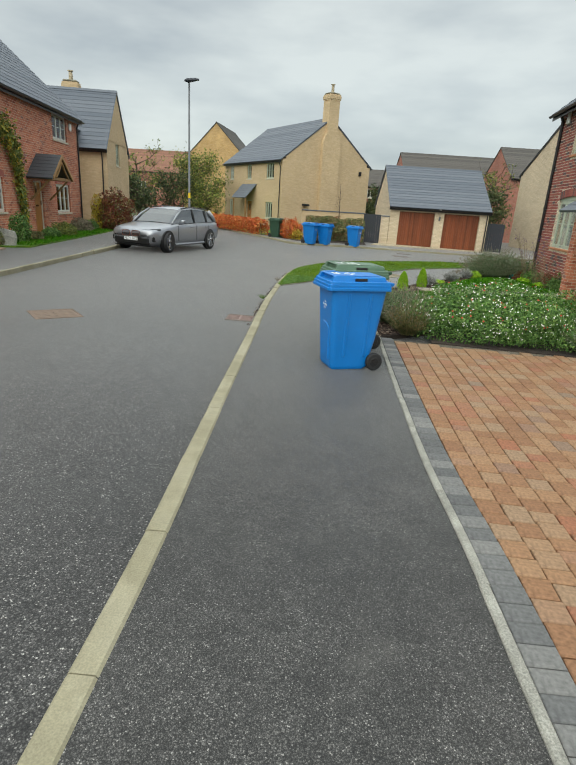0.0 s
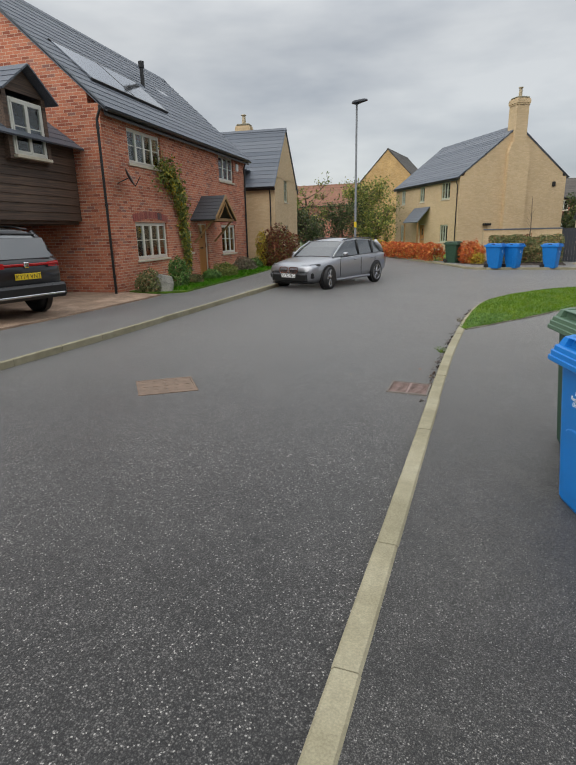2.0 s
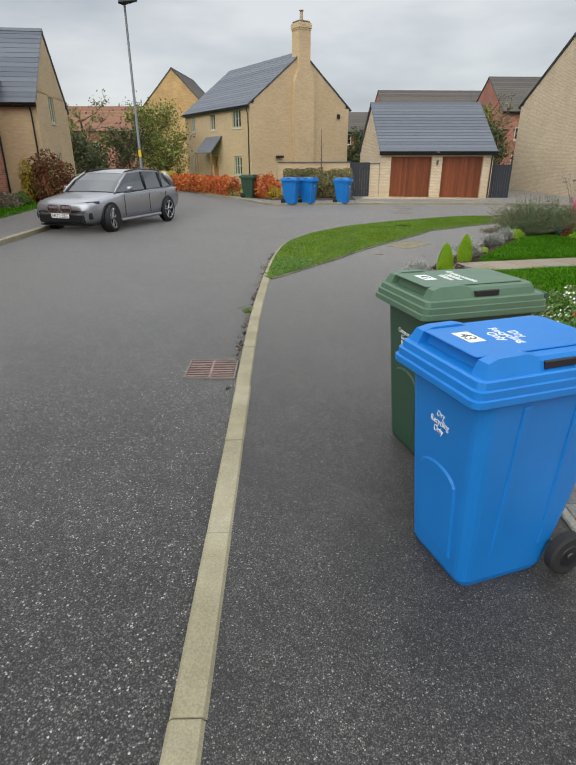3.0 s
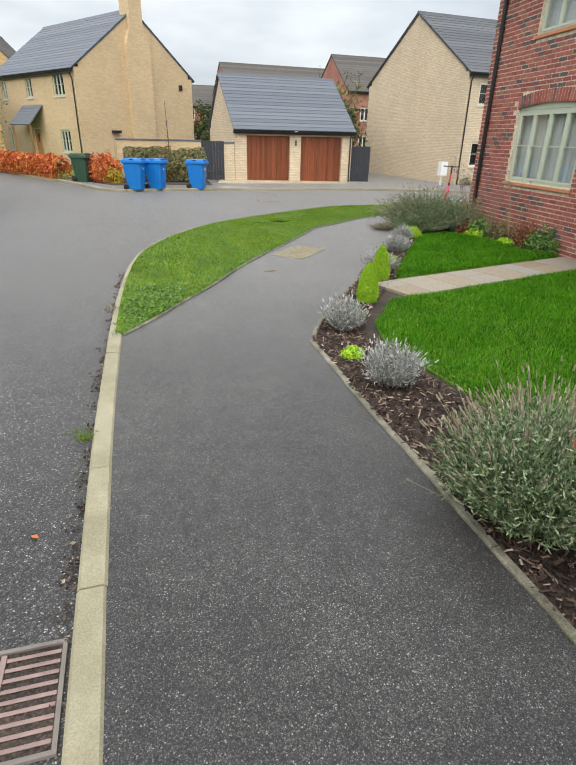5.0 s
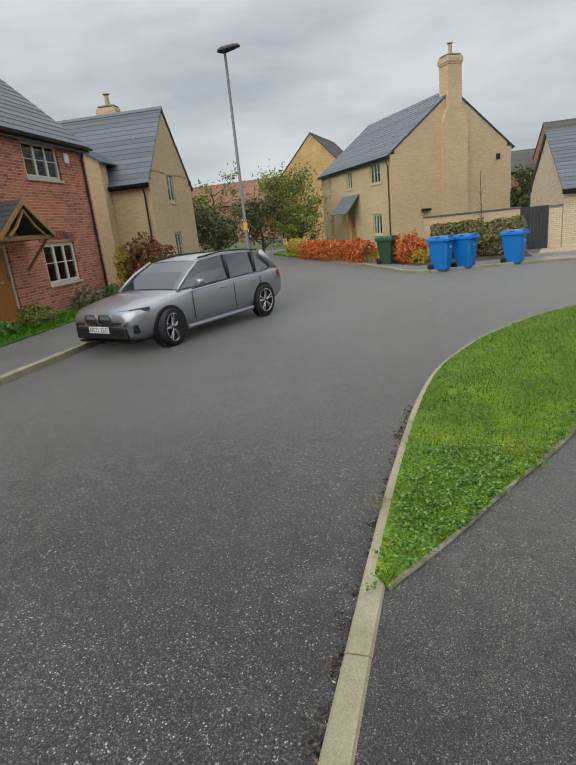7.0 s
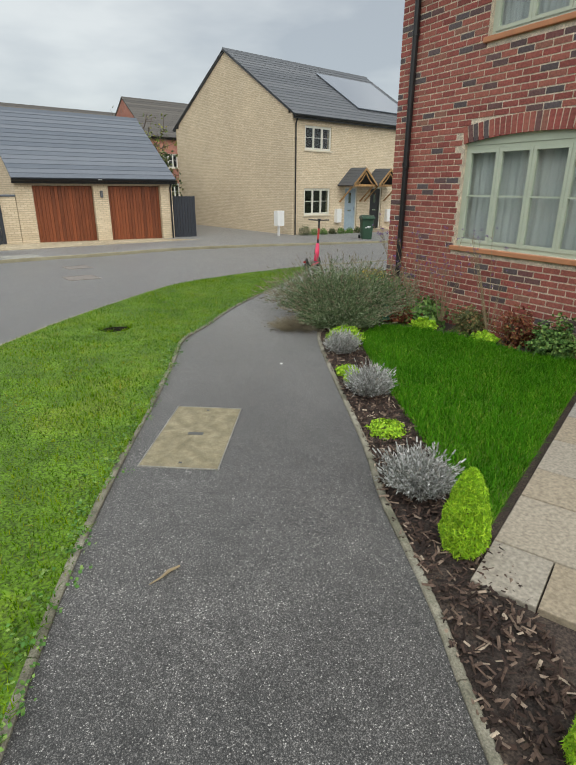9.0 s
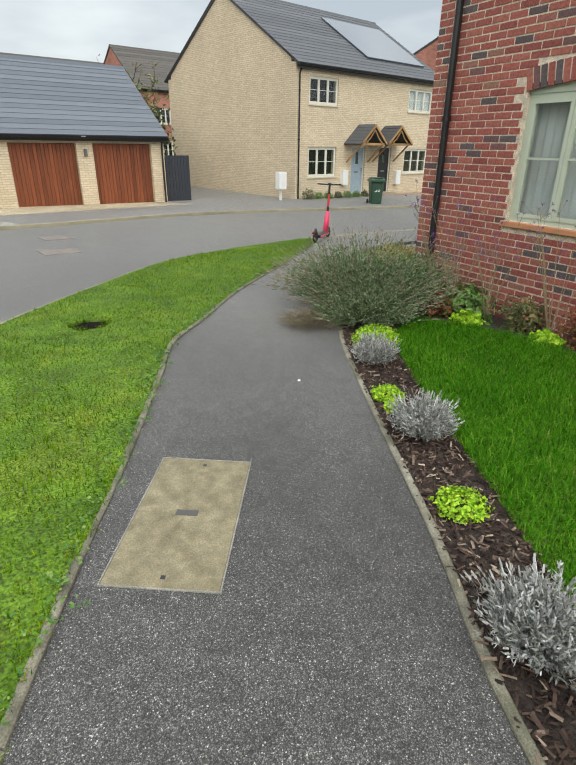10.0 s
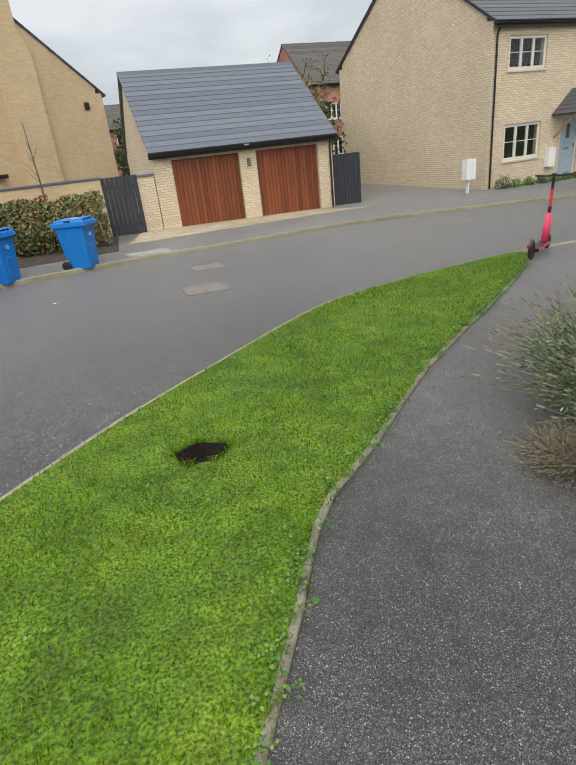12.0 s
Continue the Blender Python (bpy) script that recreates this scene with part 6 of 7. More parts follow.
for i, (x, y, r, h, mt) in enumerate(((-8.95, 13.9, 0.3, 0.85, F_HEBE), (-9.0, 12.6, 0.4, 0.6, F_HEDGE), (-9.35, 16.4, 0.3, 0.35, F_HEBE), (-9.5, 17.6, 0.45, 0.5, F_TREE), (-10.2, 20.4, 0.5, 0.55, F_DRY), (-9.2, 15.1, 0.3, 0.3, F_HEDGE), (-10.5, 21.8, 0.4, 0.45, F_HEBE))):
    shrub("front_shrub", x, y, r, r, h, 1500, 0.04, mt, "small green shrub before the red house" if mt is not F_DRY else "dry grassy plant before the red house", 110 + i)
# climbing rose up the red house front
ob = thing("climbing_rose", pose(-9.6, 12.0, 0, 0, 0, 98.9), "climbing rose with yellowing leaves on the brick front", "climber")
rng = np.random.default_rng(117)
bm = bmesh.new()
line = [(4.35, -0.1, 0.05), (4.3, -0.1, 1.2), (4.1, -0.1, 2.2), (4.0, -0.12, 2.9), (3.4, -0.12, 3.4), (2.95, -0.1, 3.55)]
tube(bm, line, [0.03, 0.025, 0.02, 0.016, 0.012, 0.006], 6)
part("stems", bm, BARK_WOOD, ob)
u = rng.uniform(0.3, 4.99, 2600)
lp = np.array(line)
c = lp[u.astype(int)] * (1 - u % 1)[:, None] + lp[np.minimum(u.astype(int) + 1, 5)] * (u % 1)[:, None] + rng.normal(size=(2600, 3)) * [0.24, 0.07, 0.2] * (0.35 + 0.2 * u)[:, None]
c[:, 1] = np.minimum(c[:, 1], -0.03)
part("foliage", leaf_mesh("foliage", c[:2000], np.tile([0, -1, 0.3], (2000, 1)), 0.055, F_TREE, rng, 0.6), F_TREE, ob)
part("foliage", leaf_mesh("foliage", c[2000:], np.tile([0, -1, 0.3], (600, 1)), 0.055, F_YELLOW, rng, 0.6), F_YELLOW, ob)

for i, (x, y, h, cr, n, sz, mt, lab, bare) in enumerate((
        (-15.5, 41, 5.2, 2.3, 1900, 0.085, F_TREE, "half-bare garden tree behind the hedge", 0),
        (-12.3, 46, 5.0, 2.0, 5200, 0.09, F_TREE, "green garden tree beside the corner house", 0),
        (-13.2, 43, 3.4, 1.6, 3000, 0.085, F_YEW, "dark evergreen shrub tree", 0),
        (-17.5, 38, 3.9, 1.8, 3200, 0.085, F_YEW, "dark evergreen tree beside the cottage", 0),
        (-19.5, 44, 4.2, 2.0, 2400, 0.09, F_TREE, "dark evergreen tree behind the cottage", 0),
        (-14.3, 38, 2.6, 1.4, 2600, 0.09, F_YEW, "low dark evergreen garden shrub", 0),
        (-10.6, 43.8, 3.2, 1.5, 2600, 0.09, F_TREE, "yellow-green garden shrub tree", 0),
        (3.9, 45.5, 4.2, 1.1, 3600, 0.10, F_YEW, "dark evergreen between house and garage", 0),
        (4.0, 42.5, 3.2, 0.8, 2600, 0.09, F_YEW, "dark evergreen behind the garage", 0),
        (12.5, 43, 5.8, 1.5, 1300, 0.075, F_TREE, "half-bare tree behind the garage", 0),
        (11.2, 39.5, 4.0, 1.3, 3200, 0.09, F_YEW, "dark evergreen behind the fence", 0),
        (13.5, 47, 6.6, 1.8, 260, 0.07, F_TREE, "nearly bare tree behind the houses", 0))):
    tree("tree", x, y, h, cr, n, sz, mt, lab, 130 + i, bare)
bm = bmesh.new()
rng = np.random.default_rng(150)
tube(bm, [(0, 0, -0.1), (0.05, 0, 1.6), (0, 0.05, 3.2)], [0.03, 0.022, 0.008], 6)
for i in range(9):
    z, a = rng.uniform(0.9, 2.6), rng.uniform(0, math.tau)
    tube(bm, [(0.03, 0.02, z), (0.25 * math.cos(a), 0.25 * math.sin(a), z + 0.35)], [0.009, 0.003], 4)
tagged(part("sapling", bm, BARK_WOOD, m=pose(0.6, 30.9, gz(0.6, 30.9))), "bare young sapling behind the hedge", "tree")
for i in range(8):
    x, y = 15.7 + i * 0.62, 31.35 + i * 0.085
    shrub("box_ball", x, y, 0.2 if i else 0.3, 0.2, 0.34 if i else 0.5, 420, 0.03, F_HEBE if i % 3 else F_YEW, "small clipped box plant before the house", 160 + i, None, "plant", 0.6, 3.0)

# leaf and twig litter on the footway and road
rng = np.random.default_rng(170)
for x, y, zh, s, mt in ((-1.47, 6.79, -0.064, 0.03, F_YELLOW), (-0.72, 7.35, -0.062, 0.025, F_BEECH), (4.0, 15.4, 0.006, 0.02, PETAL), (1.2, 24.0, -0.06, 0.06, PETAL)):
    tagged(part("fallen_leaf", leaf_mesh("fallen_leaf", np.array([[0.0, 0, 0]]), np.array([[0, 0, 4.0]]), s, mt, rng, 0.7), mt, m=pose(x, y, gz(x, y, zh))), "single fallen leaf on the asphalt", "leaf")
TW = (1.46, 12.68)
bm = bmesh.new()
tube(bm, [(0, 0, 0), (0.03, 0.06, 0.005), (0.035, 0.12, 0.0), (0.07, 0.17, 0.004)], [0.003, 0.006, 0.01, 0.006], 6)
tagged(part("twig", bm, TWIG, m=pose(TW[0], TW[1] + 0.03, gz(TW[0], TW[1], 0.006), 0, 0, -55)), "pale dry twig lying on the footway", "twig")


# ---- wheeled bins ----
def lettering(parent, lines, size, m, mat=WHITE, label="white lettering"):
    cu = bpy.data.curves.new("lettering", "FONT")
    cu.body, cu.size, cu.extrude, cu.align_x, cu.space_line = "\n".join(lines), size, 0.0008, "CENTER", 0.9
    tmp = bpy.data.objects.new("lettering_curve", cu)
    me = bpy.data.meshes.new_from_object(tmp)
    bpy.data.objects.remove(tmp)
    bpy.data.curves.remove(cu)
    me.materials.clear()
    me.materials.append(mat)
    ob = new("lettering", me)
    ob.parent, ob.matrix_basis = parent, m
    return tagged(ob, label)


def rounded(x0, x1, y0, y1, z, r, n=4):
    out = []
    for cx, cy, a0 in ((x1 - r, y1 - r, 0), (x0 + r, y1 - r, 90), (x0 + r, y0 + r, 180), (x1 - r, y0 + r, 270)):
        for k in range(n + 1):
            a = radians(a0 + 90 * k / n)
            out.append((cx + r * math.cos(a), cy + r * math.sin(a), z))
    return out


def wheeled_bin(m, body_mat, lid_mat, label, lines, number=None, group=""):
    """A 240 litre bin: front at y 0 facing -y, wheels at the back."""
    ob = thing("wheelie_bin", m, label, "bin", group)
    bm = bmesh.new()
    loft(bm, [rounded(-0.205, 0.205, 0.075, 0.50, 0.0, 0.05), rounded(-0.215, 0.215, 0.06, 0.53, 0.03, 0.055), rounded(-0.235, 0.235, 0.035, 0.60, 0.35, 0.06), rounded(-0.265, 0.265, 0.0, 0.66, 0.86, 0.06), rounded(-0.27, 0.27, -0.005, 0.665, 0.90, 0.055), rounded(-0.285, 0.285, -0.02, 0.68, 0.905, 0.05), rounded(-0.285, 0.285, -0.02, 0.68, 0.945, 0.05)])
    body = part("body", bm, body_mat, ob, smooth=False)
    # moulded front panel, side ribs and foot
    bm = bmesh.new()
    tilt = 3.9
    arch = [(-0.13, 0.1), (0.13, 0.1), (0.14, 0.42)] + [(0.14 * math.cos(a), 0.46 + 0.07 * math.sin(a)) for a in np.linspace(0.2, math.pi - 0.2, 9)] + [(-0.14, 0.42)]
    loft(bm, [[(x, 0.0, z) for x, z in arch], [(x * 0.93, -0.012, 0.1 + (z - 0.1) * 0.95 + 0.01) for x, z in arch]])
    part("front_panel", bm, body_mat, body, m=pose(0, 0.062, 0, tilt))
    for sx in (-1, 1):
        for y in (0.2, 0.46):
            bm = bmesh.new()
            box(bm, (-0.008, -0.02, 0), (0.008, 0.02, 0.72), 0.006)
            part("side_rib", bm, body_mat, body, m=pose(sx * 0.222, y, 0.15, 0, sx * 3.6))
    # lid: rim, raised hood, two black blocks as shaded grip recesses, hinge bar
    bm = bmesh.new()
    loft(bm, [rounded(-0.30, 0.30, -0.07, 0.70, 0.90, 0.04), rounded(-0.305, 0.305, -0.075, 0.70, 0.905, 0.04), rounded(-0.305, 0.305, -0.075, 0.70, 0.93, 0.04), rounded(-0.297, 0.297, -0.064, 0.70, 0.934, 0.04), rounded(-0.297, 0.297, -0.064, 0.70, 0.962, 0.04), rounded(-0.288, 0.288, -0.052, 0.69, 0.966, 0.04), rounded(-0.285, 0.285, -0.048, 0.69, 0.992, 0.04), rounded(-0.275, 0.275, -0.035, 0.68, 0.997, 0.04)])
    lid = part("lid", bm, lid_mat, ob)
    bm = bmesh.new()
    loft(bm, [rounded(-0.255, 0.255, 0.02, 0.66, 0.992, 0.05), rounded(-0.245, 0.245, 0.035, 0.65, 1.03, 0.05), rounded(-0.235, 0.235, 0.05, 0.64, 1.045, 0.05)])
    part("lid_panel", bm, lid_mat, lid)
    bm = bmesh.new()
    loft(bm, [rounded(-0.178, 0.178, 0.0, 0.60, 1.046, 0.02), rounded(-0.182, 0.182, -0.004, 0.605, 1.049, 0.02), rounded(-0.178, 0.178, 0.0, 0.60, 1.0525, 0.02)])
    part("lid_plate", bm, lid_mat, lid)
    for sx in (-1, 1):
        bm = bmesh.new()
        loft(bm, [[(sx * 0.268, y0, 0.988), (sx * 0.185, y0, 0.988), (sx * 0.187, y0 + k, zz), (sx * (0.268 - 0.4 * (zz - 0.988)), y0 + k, zz)] for y0, k, zz in ((-0.035, 0.012, 0.996), (-0.01, 0.012, 1.045), (0.05, 0, 1.058), (0.17, 0, 1.06), (0.225, 0, 1.047))])
        part("lid_grip", bm, lid_mat, lid, smooth=False)
    # solid black blocks paint the shade inside the grip holes
    for sx in (-1, 1):
        part("grip_recess", boxes(((sx * 0.25 - 0.012, 0.25, 1.0), (sx * 0.25 + 0.009, 0.40, 1.03)), bevel=0.003), BLACK, lid)
    bm = bmesh.new()
    tube(bm, [(-0.24, 0.73, 0.97), (0.24, 0.73, 0.97)], 0.018, 10)
    for sx in (-0.2, 0, 0.2):
        box(bm, (sx - 0.02, 0.66, 0.945), (sx + 0.02, 0.74, 0.985), 0.006)
    part("handle", bm, body_mat, ob)
    bm = bmesh.new()
    tube(bm, [(-0.27, 0.58, 0.1), (0.27, 0.58, 0.1)], 0.012, 8)
    part("axle", bm, STEEL, ob)
    for sx in (-1, 1):
        bm = bmesh.new()
        tube(bm, [(sx * 0.235, 0.58, 0.1), (sx * 0.245, 0.58, 0.1), (sx * 0.285, 0.58, 0.1), (sx * 0.295, 0.58, 0.1)], [0.088, 0.1, 0.1, 0.088], 24)
        wh = part("wheel", bm, RUBBER, ob, "black rubber wheel")
        bm = bmesh.new()
        tube(bm, [(sx * 0.29, 0.58, 0.1), (sx * 0.299, 0.58, 0.1)], [0.06, 0.05], 20)
        tube(bm, [(sx * 0.298, 0.58, 0.1), (sx * 0.306, 0.58, 0.1)], [0.022, 0.018], 12)
        part("hub", bm, BLACK, wh)
    if lines:
        lettering(ob, lines, 0.036, pose(0, 0.0055, 0.735, 90 - tilt), label="small white printed words")
        lettering(ob, lines, 0.056, pose(0.0, 0.31, 1.0532, 0, 0, 0), label="white printed words on the lid")
    if number:
        part("number_sticker", boxes(((-0.095, 0.075, 1.053), (0.035, 0.15, 1.0542))), WHITE, ob, "worn white number sticker")
        lettering(ob, [number], 0.075, pose(-0.03, 0.085, 1.0545), FENCE_GREY, "dark number on the sticker")
    return ob


BIN_TURN = -68.5
wheeled_bin(pose(0.72, 4.0, gz(0.9, 4.1), 0, 0, BIN_TURN) @ Matrix.Diagonal((0.93, 0.97, 1.01, 1)), BLUE, BLUE, "blue wheeled recycling bin with white lettering, on the footway", ["Dry", "Recycling", "Only"], "43", "near bins")
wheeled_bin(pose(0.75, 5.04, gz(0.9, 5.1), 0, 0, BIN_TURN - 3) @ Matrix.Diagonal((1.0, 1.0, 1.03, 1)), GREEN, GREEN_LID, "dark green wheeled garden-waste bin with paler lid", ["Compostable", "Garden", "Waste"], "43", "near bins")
far_blue = wheeled_bin(pose(-0.42, 25.85, gz(-0.8, 25.8), 0, 0, 70), BLUE, BLUE, "blue wheeled recycling bin out for collection", ["Dry", "Recycling", "Only"], None, "bins at the corner")
copy_thing(far_blue, pose(0.3, 26.25, gz(0.3, 26.2), 0, 0, 62))
copy_thing(far_blue, pose(1.85, 26.85, gz(1.8, 26.8), 0, 0, 66))
far_green = wheeled_bin(pose(-2.55, 28.85, gz(-2.7, 28.9), 0, 0, 60), GREEN, GREEN, "dark green wheeled bin beside the beech hedge", None, None, "green bins")
copy_thing(far_green, pose(-2.68, 29.72, gz(-2.7, 29.8), 0, 0, 64))
g58 = wheeled_bin(pose(17.3, 28.75, gz(17.3, 28.9), 0, 0, -30), GREEN, GREEN, "green wheeled bin with white house number", None, None, "green bins")
lettering(g58, ["58"], 0.24, pose(0, 0.012, 0.52, 85), label="white painted house number")
copy_thing(far_blue, pose(23.9, 29.9, gz(20, 29.9), 0, 0, 20))


# ---- cars ----
def wheel(parent, x, y, r, turn=0.0):
    out = 1 if y > 0 else -1
    bm = bmesh.new()
    prof = [(0.19, 0.10), (0.30, 0.115), (0.325, 0.10), (0.335, 0.06), (0.335, -0.06), (0.325, -0.1), (0.30, -0.115), (0.19, -0.10)]
    n = 28
    loft(bm, [[(r / 0.335 * p * math.cos(a), q, r / 0.335 * p * math.sin(a)) for a in np.linspace(0, math.tau, n, endpoint=False)] for p, q in prof], cap=False)
    w = part("wheel", bm, RUBBER, parent, "black tyre on a dark alloy wheel", pose(x, y, r, 0, 0, turn), True)
    bm = bmesh.new()
    for i in range(5):
        a = i * math.tau / 5 + 0.3
        for da in (-0.16, 0.16):
            tube(bm, [(0.03 * math.cos(a), out * 0.085, 0.03 * math.sin(a)), (0.235 * math.cos(a + da), out * 0.105, 0.235 * math.sin(a + da))], [0.024, 0.016], 6)
    loft(bm, [[(p * math.cos(a), out * q, p * math.sin(a)) for a in np.linspace(0, math.tau, n, endpoint=False)] for p, q in ((0.215, 0.09), (0.235, 0.113), (0.25, 0.113), (0.255, 0.09))], cap=False)
    part("rim", bm, CHROME, w, "machined alloy spokes")
    bm = bmesh.new()
    tube(bm, [(0, out * 0.02, 0), (0, out * 0.03, 0)], 0.245, 24)
    part("brake_disc", bm, ALLOY, w)
    return w


def section(x, w, zb, zt, crown=0.03):
    half = [(0, zb), (0.80 * w, zb), (0.95 * w, zb + 0.10), (w * 0.985, zb + 0.22), (w, zb + 0.55 * (zt - zb)), (0.985 * w, zt - 0.10), (0.93 * w, zt - 0.03), (0.80 * w, zt + 0.3 * crown), (0.42 * w, zt + crown * 0.85), (0, zt + crown)]
    return [(x, y, z) for y, z in half] + [(x, -y, z) for y, z in half[-2:0:-1]]


def car(m, paint, label, plates, tall=1.0, suv=False):
    """An estate car, its front towards x, standing on its wheels."""
    ob = thing("car", m, label, "car")
    NOSE = -0.15
    st = [(2.36, 0.60, 0.34, 0.64), (2.30, 0.74, 0.26, 0.70), (2.16, 0.83, 0.22, 0.755), (1.9, 0.885, 0.2, 0.80), (1.42, 0.905, 0.19, 0.86), (0.98, 0.91, 0.19, 0.915), (0.4, 0.912, 0.19, 0.935), (-0.5, 0.915, 0.19, 0.96), (-1.43, 0.915, 0.2, 0.985), (-2.0, 0.885, 0.24, 0.985), (-2.28, 0.82, 0.32, 0.95), (-2.40, 0.70, 0.42, 0.86)]
    bm = bmesh.new()
    loft(bm, [section(x, w, zb + (0.08 if suv else 0), zt * tall) for x, w, zb, zt in [(q[0] + (NOSE * (q[0] - 1.42) / 0.94 if q[0] > 1.42 else 0), *q[1:]) for q in st]])
    body = part("body", bm, paint, ob, smooth=True)
    gh = [(1.0, 0.76, 0.70, 0.93, 0.94), (0.62, 0.80, 0.64, 0.93, 1.20), (0.22, 0.82, 0.60, 0.94, 1.385), (-0.5, 0.82, 0.60, 0.95, 1.435), (-1.3, 0.81, 0.58, 0.97, 1.415), (-1.85, 0.78, 0.56, 0.98, 1.355), (-2.1, 0.76, 0.58, 0.98, 1.20), (-2.3, 0.74, 0.66, 0.95, 0.97)]

    def ring(x, w0, w1, z0, z1, grow=0.0):
        half = [(0, z0), (w0, z0), (w0 * 0.55 + w1 * 0.45, z0 * 0.55 + z1 * 0.45), (w1 + 0.04, z1 - 0.035), (w1 - 0.05, z1 + 0.004), (0, z1 + 0.02)]
        half = [(y + grow * (1 if y else 0), z * tall + (grow if z == z1 else 0)) for y, z in half]
        return [(x, y, z) for y, z in half] + [(x, -y, z) for y, z in half[-2:0:-1]]
    bm = bmesh.new()
    loft(bm, [ring(*g) for g in gh])
    part("glasshouse", bm, CAR_GLASS, ob, "dark tinted car windows", smooth=False)
    # roof skin, pillars and rails
    bm = bmesh.new()
    rows = []
    for x, w0, w1, z0, z1 in ((0.25, 0, 0.60, 0, 1.395), (-0.5, 0, 0.60, 0, 1.443), (-1.3, 0, 0.58, 0, 1.423), (-1.95, 0, 0.56, 0, 1.345)):
        rows.append([(x, y * (w1 + 0.045), (z1 + 0.022 * (1 - y * y) - 0.03 * abs(y) ** 4) * tall) for y in np.linspace(-1, 1, 9)] + [(x, y * (w1 + 0.03), (z1 - 0.05) * tall) for y in (1, -1)])
    loft(bm, rows)
    part("roof", bm, paint, ob, smooth=True)
    for sy in (-1, 1):
        for pts, r, mt, nm in (([(1.02, 0.79, 0.92), (0.62, 0.735, 1.19), (0.22, 0.655, 1.375)], 0.032, paint, "pillar"), ([(-0.42, 0.825, 0.95), (-0.5, 0.715, 1.25), (-0.52, 0.655, 1.40)], 0.03, BLACK, "pillar"), ([(-1.32, 0.815, 0.97), (-1.42, 0.72, 1.2), (-1.5, 0.645, 1.385)], 0.03, BLACK, "pillar"), ([(-2.05, 0.765, 0.97), (-1.98, 0.71, 1.15), (-1.8, 0.625, 1.34)], 0.075, paint, "pillar"), ([(0.15, 0.585, 1.415), (-0.5, 0.60, 1.47), (-1.3, 0.58, 1.45), (-1.8, 0.56, 1.395)], 0.017, BLACK, "roof_rail"), ([(0.75, 0.89, 0.905), (-0.5, 0.89, 0.945), (-1.7, 0.875, 0.965)], 0.012, BLACK, "window_trim")):
            bm = bmesh.new()
            tube(bm, [(x, sy * y, z * tall) for x, y, z in pts], r, 8)
            part(nm, bm, mt, ob, smooth=True)
        bm = bmesh.new()
        loft(bm, [rounded(-0.055, 0.055, 0.0, 0.03, 0, 0.012, 2), rounded(-0.07, 0.07, -0.03, 0.13, 0.05, 0.03, 2), rounded(-0.06, 0.06, 0.0, 0.12, 0.13, 0.03, 2)])
        mi = part("mirror", bm, paint, ob, "door mirror", pose(0.62, sy * 0.93, 0.93 * tall, 0, 0, 0 if sy > 0 else 180), True)
        for x in (-0.18, -1.22):
            part("door_handle", boxes(((x, sy * 0.925 - 0.012, 0.80 * tall), (x + 0.17, sy * 0.925 + 0.012, 0.83 * tall)), bevel=0.008), paint, ob)
        for x in (0.78, -0.45, -1.35):
            part("door_gap", boxes(((x, sy * 0.9155 - 0.006, 0.34), (x + 0.008, sy * 0.9155 + 0.004, 0.86 * tall))), BLACK, ob)
        bm = bmesh.new()
        tube(bm, [(1.0, sy * 0.885, 0.25), (-1.0, sy * 0.89, 0.25)], 0.045, 8)
        part("side_skirt", bm, BLACK if suv else paint, ob)
        for x in (1.42, -1.43):
            bm = bmesh.new()
            tube(bm, [(x, sy * 0.80, 0.345), (x, sy * 0.922, 0.345)], 0.40 if suv else 0.378, 28)
            part("wheel_arch", bm, BLACK, ob, "dark wheel arch")
            wheel(ob, x, sy * 0.845, 0.36 if suv else 0.335, (14 if x > 0 and not suv else 0))
        # head and tail lamps
        bm = bmesh.new()
        loft(bm, [[(2.27, sy * 0.36, 0.655), (2.27, sy * 0.36, 0.735), (2.29, sy * 0.40, 0.735), (2.29, sy * 0.40, 0.655)], [(2.17, sy * 0.70, 0.675), (2.17, sy * 0.70, 0.765), (2.215, sy * 0.70, 0.755), (2.215, sy * 0.70, 0.675)], [(1.95, sy * 0.87, 0.715), (1.95, sy * 0.87, 0.775), (1.98, sy * 0.89, 0.77), (1.98, sy * 0.89, 0.715)]])
        hl = part("headlight", bm, LAMP_GLASS, ob, "clear headlamp with dark housing", pose(-0.15, 0, 0))
        part("lamp_housing", boxes(((2.09, sy * 0.55 - 0.11, 0.66), (2.128, sy * 0.55 + 0.11, 0.70)), bevel=0.008), BLACK, hl, m=pose(0.15, 0, 0))
        bm = bmesh.new()
        loft(bm, [[(-2.1, sy * 0.86, 0.80 * tall), (-2.1, sy * 0.86, 0.90 * tall), (-2.1, sy * 0.895, 0.90 * tall), (-2.1, sy * 0.895, 0.80 * tall)], [(-2.43, sy * 0.45, 0.80 * tall), (-2.42, sy * 0.45, 0.88 * tall), (-2.37, sy * 0.72, 0.89 * tall), (-2.39, sy * 0.72, 0.80 * tall)]])
        part("tail_light", bm, TAIL_RED, ob, "red tail lamp")
    if not suv:
        for sy in (-1, 1):
            bm = bmesh.new()
            oval = rounded(-0.165, 0.165, -0.095, 0.095, 0, 0.07)
